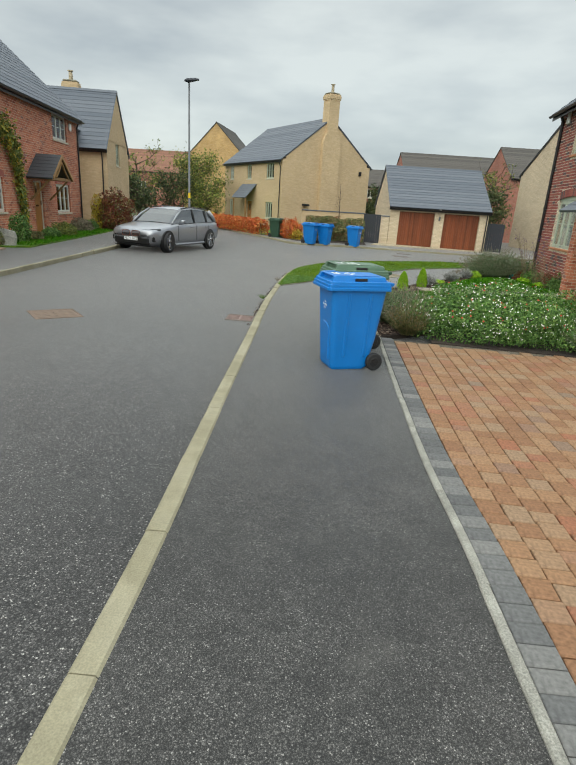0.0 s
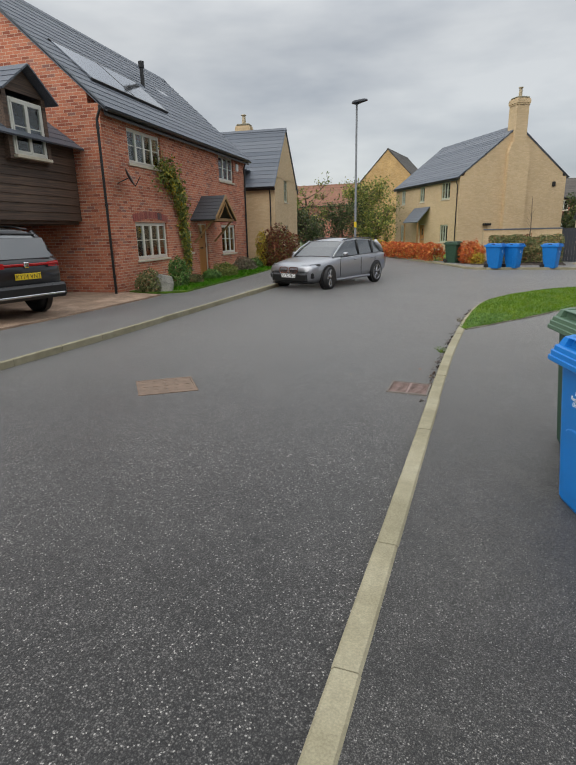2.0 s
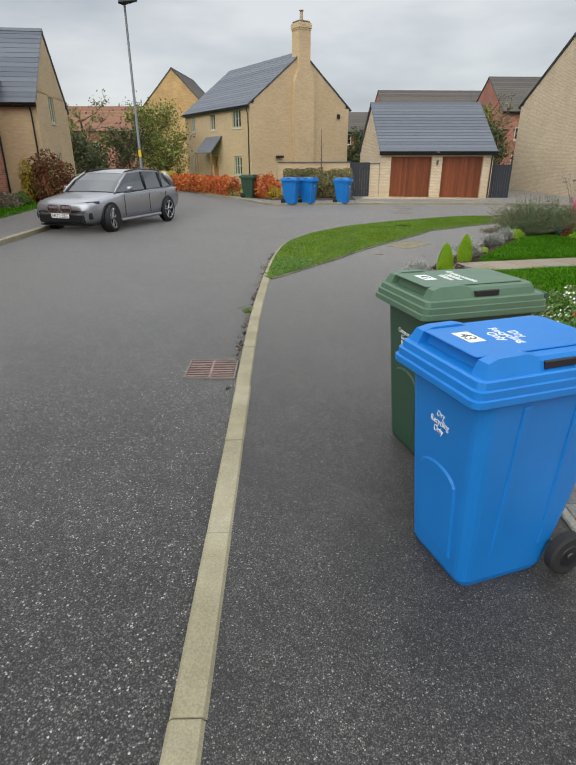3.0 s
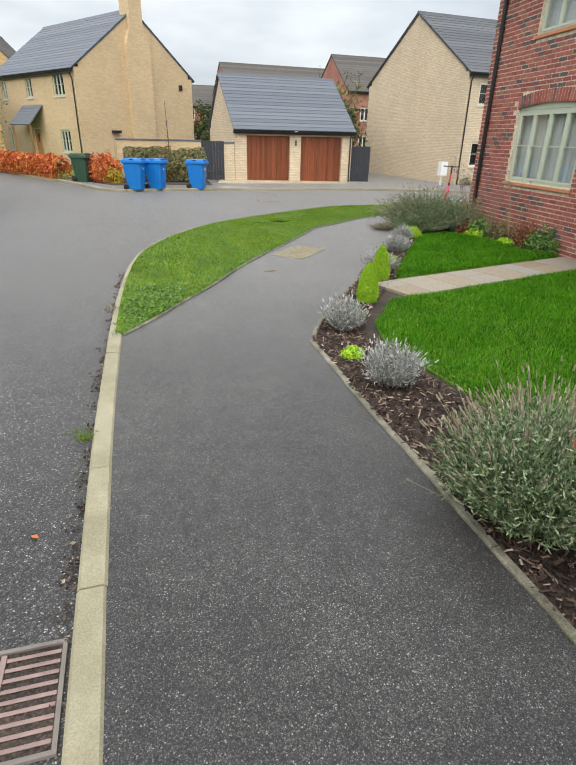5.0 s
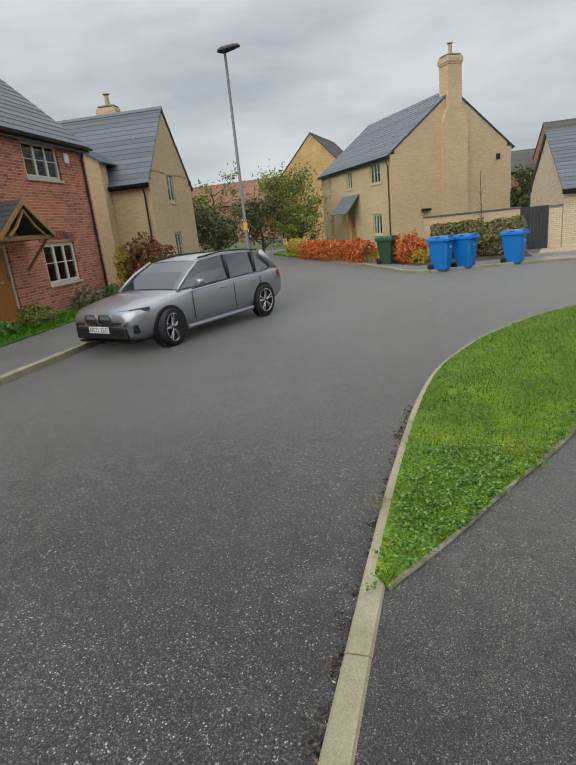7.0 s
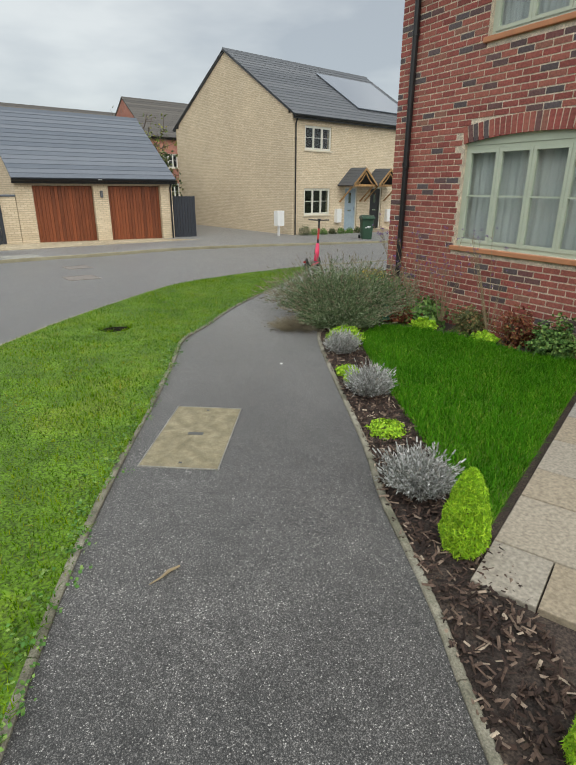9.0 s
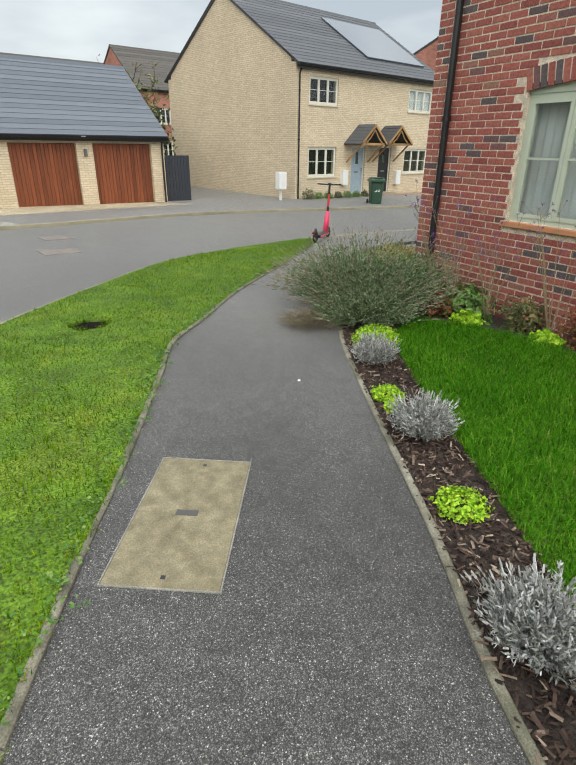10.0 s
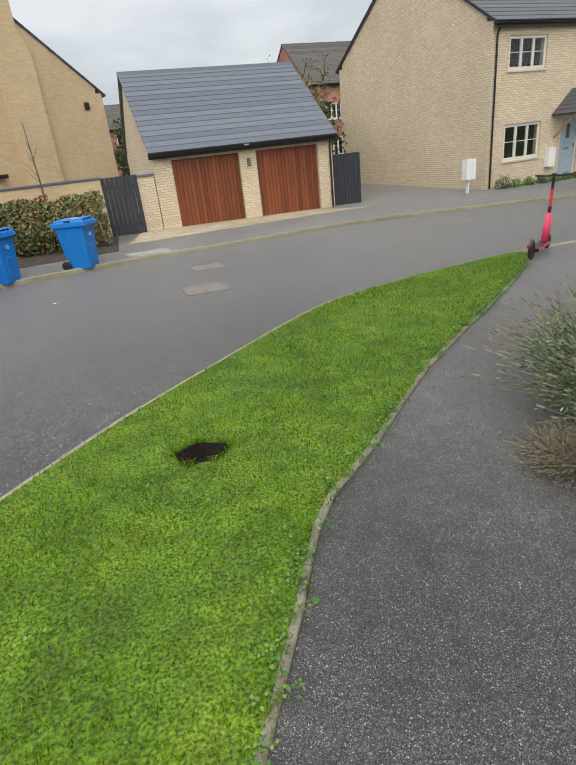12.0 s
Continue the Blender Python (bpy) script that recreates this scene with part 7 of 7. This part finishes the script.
            loft(bm, [[(0, a * s + sy * 0.185, b * s) for a, b, _ in oval] for s in (1.0,)] + [[(0.03, a + sy * 0.185, b) for a, b, _ in oval]] + [[(0.03, a * 0.86 + sy * 0.185, b * 0.82) for a, b, _ in oval], [(0.0, a * 0.86 + sy * 0.185, b * 0.82) for a, b, _ in oval]], cap=False)
            gr = part("grille", bm, CHROME, ob, "chrome-rimmed grille", pose(2.205, 0, 0.60, 0, -8))
            part("grille_back", boxes(((-0.004, sy * 0.185 - 0.15, -0.085), (0.006, sy * 0.185 + 0.15, 0.085)), bevel=0.003), BLACK, gr)
            for i in range(7):
                part("grille_bar", boxes(((0.006, sy * 0.185 - 0.125 + i * 0.041, -0.08), (0.024, sy * 0.185 - 0.118 + i * 0.041, 0.08))), CHROME, gr)
            part("bumper_intake", boxes(((2.0, sy * 0.72 - 0.09, 0.36), (2.125, sy * 0.72 + 0.09, 0.52)), bevel=0.02), BLACK, ob)
        part("lower_intake", boxes(((2.05, -0.66, 0.27), (2.232, 0.66, 0.49)), bevel=0.03), BLACK, ob, "black lower intake")
        part("splitter", boxes(((1.85, -0.7, 0.2), (2.17, 0.7, 0.235)), bevel=0.012), BLACK, ob)
        pl = part("number_plate", boxes(((2.233, -0.26, 0.385), (2.246, 0.26, 0.495)), bevel=0.003), WHITE, ob, "white front number plate")
        lettering(pl, [plates], 0.115, pose(2.2468, 0, 0.402, 90, 0, 90), BLACK, "black plate characters")
    else:
        part("rear_bumper", boxes(((-2.5, -0.78, 0.34), (-2.2, 0.78, 0.62)), bevel=0.05), BLACK, ob)
        part("rear_trim", boxes(((-2.515, -0.7, 0.40), (-2.49, 0.7, 0.44)), bevel=0.01), CHROME, ob)
        part("rear_screen", boxes(((-0.01, -0.6, 0), (0.01, 0.6, 0.42)), bevel=0.01), CAR_GLASS, ob, "sloping rear screen", pose(-2.34, 0, 1.08, 0, 25))
        pl = part("number_plate", boxes(((-2.44, -0.26, 0.72), (-2.415, 0.26, 0.83)), bevel=0.003), YELLOW, ob, "yellow rear number plate")
        lettering(pl, [plates], 0.115, pose(-2.4408, 0, 0.735, 90, 0, -90), BLACK, "black plate characters")
        part("light_bar", boxes(((-2.42, -0.7, 0.955), (-2.3, 0.7, 1.005)), bevel=0.012), TAIL_RED, ob, "red light bar across the tailgate")
        part("badge", boxes(((-2.44, -0.05, 0.93), (-2.41, 0.05, 1.03)), bevel=0.014), CHROME, ob, "round chrome badge")
    return ob


car(pose(-5.42, 17.45, gz(-5.4, 17.4, -0.07), 0, 0, -105), GREY_PAINT, "grey metallic estate car parked half against the kerb", "AK72 EEG")
car(pose(-10.4, 8.0, gz(-10.4, 8.0, 0.047), 0, 0, 175), BLACK_PAINT, "black sport utility car parked nose-in on the drive", "KY74 VNT", 1.16, True)


# ---- street things ----
ob = thing("street_lamp", pose(-6.26, 23.15, gz(-6.26, 23.15)), "tall grey steel street lamp with flat lantern", "street lamp")
bm = bmesh.new()
tube(bm, [(0, 0, 0), (0, 0, 1.3), (0, 0, 1.32), (0, 0, 6.5)], [0.07, 0.07, 0.05, 0.036], 12)
part("pole", bm, STEEL, ob, smooth=True)
bm = bmesh.new()
loft(bm, [rounded(-0.05, 0.05, -0.06, 0.06, 0, 0.03), rounded(-0.12, 0.12, -0.2, 0.45, 0.07, 0.08), rounded(-0.11, 0.11, -0.18, 0.43, 0.12, 0.08), rounded(-0.05, 0.05, -0.1, 0.3, 0.16, 0.04)])
part("lantern", bm, FENCE_GREY, ob, "dark flat lantern head", pose(0, 0, 6.48, 8, 0, -70))
bm = bmesh.new()
tube(bm, [(0, 0, 1.75), (0, 0, 1.98)], 0.056, 12)
part("band", bm, YELLOW, ob, "yellow number band")


def flat_cover(name, cx, cy, rz, w, d, h, mat, label, rim=0.022):
    ob = thing(name, lie(cx, cy, h, rz), label, "cover")
    part("frame", boxes(((-w / 2, -d / 2, -0.05), (w / 2, -d / 2 + rim, 0.002)), ((-w / 2, d / 2 - rim, -0.05), (w / 2, d / 2, 0.002)), ((-w / 2, -d / 2 + rim, -0.05), (-w / 2 + rim, d / 2 - rim, 0.002)), ((w / 2 - rim, -d / 2 + rim, -0.05), (w / 2, d / 2 - rim, 0.002))), mat, ob)
    return ob


# jointed concrete chamber cover in the footway
cov_c, cov_rz = (2.38, 14.19), -37.4
ob = flat_cover("chamber_cover", *cov_c, cov_rz, 0.585, 1.125, 0.006, PALE_EDGE, "buff concrete chamber cover set in the footway", 0.007)
bm = boxes(((-0.284, -0.554, -0.05), (0.284, 0.554, 0.002)), bevel=0.003)
lidc = part("lid", bm, COVER, ob, "buff concrete lid")
part("badge", boxes(((-0.062, -0.024, 0.0022), (0.062, 0.024, 0.0045))), plain("badge_metal", (0.085, 0.083, 0.078), 0.5, 0.3), lidc, "grey metal name plate")
for y in (-0.49, 0.49):
    part("lifting_slot", boxes(((-0.012, y - 0.012, 0.0022), (0.012, y + 0.012, 0.0032))), BLACK, lidc)

# road manhole and two more by the garage
for cx, cy, rz, w, d in ((-3.32, 5.48, 42, 0.66, 0.60), (3.7, 23.5, 4, 0.72, 0.66), (4.05, 25.4, 6, 0.66, 0.6)):
    ob = flat_cover("manhole_cover", cx, cy, rz, w, d, -0.064, GREY_IRON if cx > 0 else COVER_IRON, "worn iron manhole cover set in the road")
    for i, (a, b) in enumerate((((-w / 2 + 0.025, -d / 2 + 0.025), (-0.003, d / 2 - 0.025)), ((0.003, -d / 2 + 0.025), (w / 2 - 0.025, d / 2 - 0.025)))):
        part("plate", boxes(((a[0], a[1], -0.04), (b[0], b[1], 0.0))), GREY_IRON if cx > 0 else COVER_IRON, ob)
    if cx < 0:
        for i in range(5):
            for j in range(5):
                part("tread", boxes(((-0.27 + i * 0.12, -0.23 + j * 0.11, 0.0005), (-0.21 + i * 0.12, -0.18 + j * 0.11, 0.003))), COVER_IRON, ob)
ob = thing("pale_cover", lie(3.0, 27.75, 0.024, 10), "pale concrete cover strip in the far footway", "cover")
part("slab", boxes(((-0.5, -0.3, -0.04), (0.5, 0.3, 0.0)), bevel=0.004), PALE_EDGE, ob)

# gully grating beside the kerb
ob = thing("gully_grating", lie(-0.69, 6.47, -0.060, 3), "rusty cast-iron gully grating beside the kerb", "drain")
WORN_IRON = plain("worn_pale_iron", (0.27, 0.19, 0.17), 0.6, 0.3, 0.3, 9, 0.3)
part("frame", boxes(((-0.225, -0.225, -0.06), (0.225, -0.208, 0.004)), ((-0.225, 0.208, -0.06), (0.225, 0.225, 0.004)), ((-0.225, -0.208, -0.06), (-0.208, 0.208, 0.004)), ((0.208, -0.208, -0.06), (0.225, 0.208, 0.004))), GREY_IRON, ob, "worn grey iron frame")
for i in range(9):
    part("bar", boxes(((-0.205, -0.181 + i * 0.0435, -0.005), (-0.011, -0.165 + i * 0.0435, 0.001)), ((0.011, -0.181 + i * 0.0435, -0.005), (0.205, -0.165 + i * 0.0435, 0.001)), bevel=0.002), WORN_IRON, ob)
part("cross_bar", boxes(((-0.010, -0.2, -0.006), (0.010, 0.2, 0.002))), WORN_IRON, ob)
# thin dark sheet stands in for the shade of the open gully
part("sump", boxes(((-0.207, -0.207, -0.0075), (0.207, 0.207, -0.007))), SOIL, ob, "dark sheet as the shade in the gaps under the bars")

# hire scooter
ob = thing("electric_scooter", pose(9.3, 22.02, gz(9.3, 22.0), 0, 0, 34), "pink and black electric hire scooter on its stand", "scooter")
for x, nm in ((-0.45, "wheel"), (0.48, "wheel")):
    bm = bmesh.new()
    loft(bm, [[(p * math.cos(a), q, p * math.sin(a)) for a in np.linspace(0, math.tau, 20, endpoint=False)] for p, q in ((0.05, 0.03), (0.10, 0.03), (0.125, 0.015), (0.125, -0.015), (0.10, -0.03), (0.05, -0.03))])
    part(nm, bm, RUBBER, ob, m=pose(x, 0, 0.125), smooth=False)
part("deck", boxes(((-0.36, -0.09, 0.10), (0.30, 0.09, 0.17)), bevel=0.02), BLACK, ob)
part("deck_side", boxes(((-0.34, -0.096, 0.12), (0.28, -0.0905, 0.155)), ((-0.34, 0.0905, 0.12), (0.28, 0.096, 0.155))), PINK, ob)
bm = bmesh.new()
tube(bm, [(-0.34, 0, 0.14), (-0.45, 0, 0.29), (-0.58, 0, 0.24)], [0.035, 0.04, 0.02], 8)
part("mudguard", bm, BLACK, ob)
part("tail_lamp", boxes(((-0.605, -0.03, 0.22), (-0.58, 0.03, 0.26))), TAIL_RED, ob)
bm = bmesh.new()
tube(bm, [(0.27, 0, 0.15), (0.36, 0, 0.40), (0.40, 0, 0.62)], [0.06, 0.062, 0.045], 10)
part("battery_stem", bm, PINK, ob, smooth=True)
bm = bmesh.new()
tube(bm, [(0.40, 0, 0.62), (0.42, 0, 0.72)], 0.032, 10)
part("clamp", bm, BLACK, ob)
bm = bmesh.new()
tube(bm, [(0.42, 0, 0.72), (0.46, 0, 1.0)], 0.028, 10)
part("stem", bm, plain("red_plastic", (0.62, 0.05, 0.05), 0.4), ob)
bm = bmesh.new()
tube(bm, [(0.46, 0, 1.0), (0.475, 0, 1.20)], 0.026, 10)
tube(bm, [(0.43, -0.29, 1.23), (0.475, -0.1, 1.215), (0.475, 0.1, 1.215), (0.43, 0.29, 1.23)], 0.017, 8)
part("handlebar", bm, BLACK, ob)
part("display", boxes(((0.45, -0.04, 1.22), (0.53, 0.04, 1.25)), bevel=0.01), BLACK, ob)

# garden wall, gates and fences by the garage
ob = thing("garden_wall", pose(-1.6, 31.4, 0, 0, 0, 4.5), "buff brick garden wall with dark coping", "wall")
bm = bmesh.new()
panel(bm, Matrix.Identity(4), 3.75, -0.4, 1.47, (), 0.22)
part("wall", bm, BUFF_BRICK, ob)
part("coping", boxes(((-0.03, -0.03, 1.472), (3.78, 0.25, 1.54)), bevel=0.01), SLATE, ob)
part("return_wall", boxes(((0.0, 0.222, -0.4), (0.22, 6.0, 1.47))), BUFF_BRICK, ob)


def board_fence(m, w, h, z, label, n):
    ob = thing("fence", m, label, "fence")
    for i in range(n):
        part("board", boxes(((w * i / n + 0.004, 0, z), (w * (i + 1) / n - 0.004, 0.03, z + h)), bevel=0.005), FENCE_GREY, ob)
    part("rail", boxes(((0, 0.031, z + 0.3), (w, 0.075, z + 0.4)), ((0, 0.031, z + h - 0.35), (w, 0.075, z + h - 0.25))), FENCE_GREY, ob)
    return ob


board_fence(pose(2.15, 31.75, 0, 0, 0, 4), 1.05, 1.75, -0.25, "dark grey boarded garden gate", 8)
board_fence(pose(9.72, 32.75, 0, 0, 0, -2), 1.1, 1.75, -0.38, "dark grey boarded fence panel beside the garage", 9)

# slab path across the lawn
path = tagged(thing("garden_path"), "pale sandstone slab path across the front lawn", "path", "", "structure")
p0, d = np.array([2.95, 11.5]), np.array([0.94, 0.341])
nrm = np.array([-d[1], d[0]])
s = 0.0
for i, ln in enumerate((0.42, 0.6, 0.45, 0.6, 0.6, 0.45, 0.6, 0.6, 0.45, 0.5)):
    for a, b in (((-0.37, 0.37),) if i % 3 else ((-0.37, 0.05), (0.058, 0.37))):
        bm = bmesh.new()
        pts = [p0 + d * (s + 0.006) + nrm * a, p0 + d * (s + ln - 0.006) + nrm * a, p0 + d * (s + ln - 0.006) + nrm * b, p0 + d * (s + 0.006) + nrm * b]
        loft(bm, [[(x, y, gz(x, y, -0.03)) for x, y in pts], [(x, y, gz(x, y, 0.022)) for x, y in pts], [tuple(np.r_[np.array([x, y]) * 0.988 + np.mean(pts, 0) * 0.012, gz(x, y, 0.027)]) for x, y in pts]])
        part("slab", bm, SLAB, path)
    s += ln
bm = bmesh.new()
loft(bm, [rounded(-0.3, 0.3, -0.2, 0.2, 0, 0.08), rounded(-0.28, 0.28, -0.18, 0.18, 0.3, 0.1), rounded(-0.2, 0.2, -0.12, 0.12, 0.46, 0.08)])
tagged(part("boulder", bm, PALE_EDGE, m=pose(-8.75, 12.75, gz(-8.7, 12.7, 0.03), 0, 14, 30)), "pale stone boulder at the edge of the drive", "stone")

# more distant houses
for m, W, D, e, r, wl_, rf, lab in (
        (pose(-17.0, 69, 0, 0, 0, -92), 9.0, 7.4, 5.9, 9.75, ORANGE_WALL, BROWN_TILE, "ochre gabled house behind the trees"),
        (pose(-47, 92, 0, 0, 0, 4), 20, 8, 6.0, 9.6, FAR_RED, RED_TILE, "far terrace with red tiled roof"),
        (pose(7.5, 62, 0, 0, 0, 6), 12.5, 8, 5.4, 8.3, FAR_RED, BROWN_TILE, "far brick house with dark tiled roof"),
        (pose(17.0, 55, 0, 0, 0, 6), 9, 8, 5.6, 8.6, FAR_RED, BROWN_TILE, "far brick house with brown tiled roof"),
        (pose(2.5, 68, 0, 0, 0, 4), 5, 6, 4.6, 6.6, FAR_RED, BROWN_TILE, "far low roof between the houses"),
        (pose(33.3, 35.9, 0, 0, 0, 16), 9, 8.4, 6.2, 8.2, FAR_RED, DARK_SLATE, "red brick house with plain gable beyond the pair")):
    hb = thing("house", m, lab, "house")
    holes = [(W * 0.15, W * 0.15 + 1.3, 3.2, 4.3), (W * 0.6, W * 0.6 + 1.3, 3.2, 4.3), (W * 0.15, W * 0.15 + 1.3, 0.7, 2.0), (W * 0.6, W * 0.6 + 1.3, 0.7, 2.0)]
    house_shell(hb, W, D, -1.0, e, r, wl_, rf, front=holes, course=0.34, split=False)
    for a, b, c, dd in holes:
        window(hb, pose(a, 0, c), b - a, dd - c, 3)


# ---- pieces: bricks of the near wall, drive blocks ----
near_wall = [o for o in near_house.children if o.name.startswith("wall")][0]
BW, BH, J = 0.232, 0.071, 0.012


def brick_mesh(name, w, mat):
    bm = bmesh.new()
    b = 0.004
    loft(bm, [[(b, -0.006, b), (w - b, -0.006, b), (w - b, -0.006, BH - b), (b, -0.006, BH - b)], [(0, -0.001, 0), (w, -0.001, 0), (w, -0.001, BH), (0, -0.001, BH)], [(0, 0.02, 0), (w, 0.02, 0), (w, 0.02, BH), (0, 0.02, BH)]])
    return finish(bm, name, mat)


full, half = brick_mesh("brick", BW, NEAR_BRICK), brick_mesh("brick_half", 0.1025, NEAR_BRICK)
holes = [(1.5, 3.7, 0.95 - 0.08, 2.42), (1.7, 3.4, 3.6 - 0.08, 4.75), (8.2, 9.2, -0.25, 1.95)]
rng = random.Random(9)
jv, jf, count = [], [], 0
row = 0
z = -0.42
while z < 5.1:
    x = 0.0 if row % 2 else -0.122
    while x < 10.95:
        a, b = max(x, 0.0), min(x + BW, 11.0)
        x += BW + J
        spans = [(a, b)]
        for h0, h1, h2, h3 in holes:
            if z + BH > h2 and z < h3:
                spans = [q for s0, s1 in spans for q in ((s0, min(s1, h0 - J)), (max(s0, h1 + J), s1)) if q[1] - q[0] > 0.03]
        # shallow arch over the large window keeps its own bricks
        spans = [s for s in spans if not (2.3 <= z + BH and s[1] > 1.46 and s[0] < 3.74 and z < 2.555 + 0.085 * (1 - min(1.0, abs((s[0] + s[1]) / 2 - 2.6) / 1.12) ** 2))]
        for s0, s1 in spans:
            w = s1 - s0
            dy = rng.uniform(-0.0025, 0.0015)
            if count < 300 and 0.0 <= s0 < 2.6 and 0.3 < z < 2.6 and abs(w - BW) < 0.001:
                part("brick", full, None, near_wall, m=pose(s0, dy, z + rng.uniform(-0.001, 0.001), 0, rng.uniform(-0.3, 0.3)))
                count += 1
                continue
            k, q = len(jv), 0.004
            y0 = -0.006 + dy
            jv += [(s0 + q, y0, z + q), (s1 - q, y0, z + q), (s1 - q, y0, z + BH - q), (s0 + q, y0, z + BH - q), (s0, 0.01, z), (s1, 0.01, z), (s1, 0.01, z + BH), (s0, 0.01, z + BH)]
            jf += [(k, k + 1, k + 2, k + 3), (k, k + 4, k + 5, k + 1), (k + 1, k + 5, k + 6, k + 2), (k + 2, k + 6, k + 7, k + 3), (k + 3, k + 7, k + 4, k)]
    z += BH + J
    row += 1
tagged(part("brickwork", raw("brickwork", jv, jf, NEAR_BRICK_J), None, near_wall), kind="stuff")
arch_n = 26
for i in range(arch_n):
    u = (i + 0.5) / arch_n
    x = 1.48 + 2.24 * u
    ang = (u - 0.5) * 24
    bm = boxes(((-0.036, -0.008, 0), (0.036, 0.02, 0.225)), bevel=0.003)
    part("arch_brick", bm, NEAR_BRICK, near_wall, m=pose(x, 0, 2.335 + 0.085 * (1 - (2 * u - 1) ** 2), 0, ang))
part("window_head", boxes(((1.5, 0.05, 2.312), (3.7, 0.12, 2.425))), SAGE, near_house, "sage timber head under the arch")

# drive: a soldier edge of dark setts, then red blocks in half-bond rows
drive = [o for o in scene.objects if o.name == "driveway"][0]


def block_mesh(name, lx, ly, mat, h=0.022):
    bm = bmesh.new()
    c = 0.005
    loft(bm, [[(0, 0, -0.03), (lx, 0, -0.03), (lx, ly, -0.03), (0, ly, -0.03)], [(0, 0, h - c), (lx, 0, h - c), (lx, ly, h - c), (0, ly, h - c)], [(c, c, h), (lx - c, c, h), (lx - c, ly - c, h), (c, ly - c, h)]])
    return finish(bm, name, mat)


sett = block_mesh("sett", 0.17, 0.121, SETT)
dist, line = 0.0, DRIVE_EDGE
dd = np.r_[0, np.cumsum([math.dist(a, b) for a, b in zip(line, line[1:])])]
lx_, ly_ = [p[0] for p in line], [p[1] for p in line]
s = 3.0
while s < dd[-1] - 0.12:
    x, y = float(np.interp(s, dd, lx_)), float(np.interp(s, dd, ly_))
    x2, y2 = float(np.interp(s + 0.1, dd, lx_)), float(np.interp(s + 0.1, dd, ly_))
    part("sett", sett, None, drive, m=pose(x + 0.032, y, gz(x, y, -0.016 + rng.uniform(-0.001, 0.002)), 0, 1.08, math.degrees(math.atan2(y2 - y, x2 - x)) - 90))
    s += 0.125


def edge_x(y):
    return float(np.interp(y, ly_, lx_))


pavers = {ln: block_mesh("paver", 0.154, ln - 0.006, PAVER) for ln in (0.12, 0.16, 0.2)}
jv, jf, count = [], [], 0
cx0 = 0.21
while cx0 < 7.5:
    y = -4.0 + rng.uniform(0, 0.16)
    while y < 5.5:
        ln = rng.choice((0.12, 0.16, 0.16, 0.2))
        x = 1.62 + cx0 + (edge_x(y + 0.1) - 1.62) * max(0, 1 - cx0 / 6)
        zt = gz(x, y, -0.016 + rng.uniform(-0.002, 0.0025))
        if count < 300 and cx0 < 2.0 and 0.0 < y < 3.6:
            part("paver", pavers[ln], None, drive, m=pose(x, y, zt, 0, 1.08, rng.uniform(-0.8, 0.8)))
            count += 1
        else:
            k, c, h = len(jv), 0.006, 0.022
            j = [rng.uniform(-0.002, 0.002) for _ in range(2)]
            x0, y0, x1, y1 = x + j[0], y + j[1], x + 0.154 + j[0], y + ln - 0.006 + j[1]
            jv += [(x0, y0, zt - 0.02), (x1, y0, zt - 0.023), (x1, y1, zt - 0.023), (x0, y1, zt - 0.02), (x0, y0, zt + h - c), (x1, y0, zt + h - c - 0.0029), (x1, y1, zt + h - c - 0.0029), (x0, y1, zt + h - c), (x0 + c, y0 + c, zt + h), (x1 - c, y0 + c, zt + h - 0.0029), (x1 - c, y1 - c, zt + h - 0.0029), (x0 + c, y1 - c, zt + h)]
            jf += [(k + 8, k + 9, k + 10, k + 11)]
            for q in range(4):
                r = (q + 1) % 4
                jf += [(k + q, k + r, k + 4 + r, k + 4 + q), (k + 4 + q, k + 4 + r, k + 8 + r, k + 8 + q)]
        y += ln
    cx0 += 0.16
tagged(part("block_paving", raw("block_paving", jv, jf, PAVER_J), None, drive), kind="stuff")
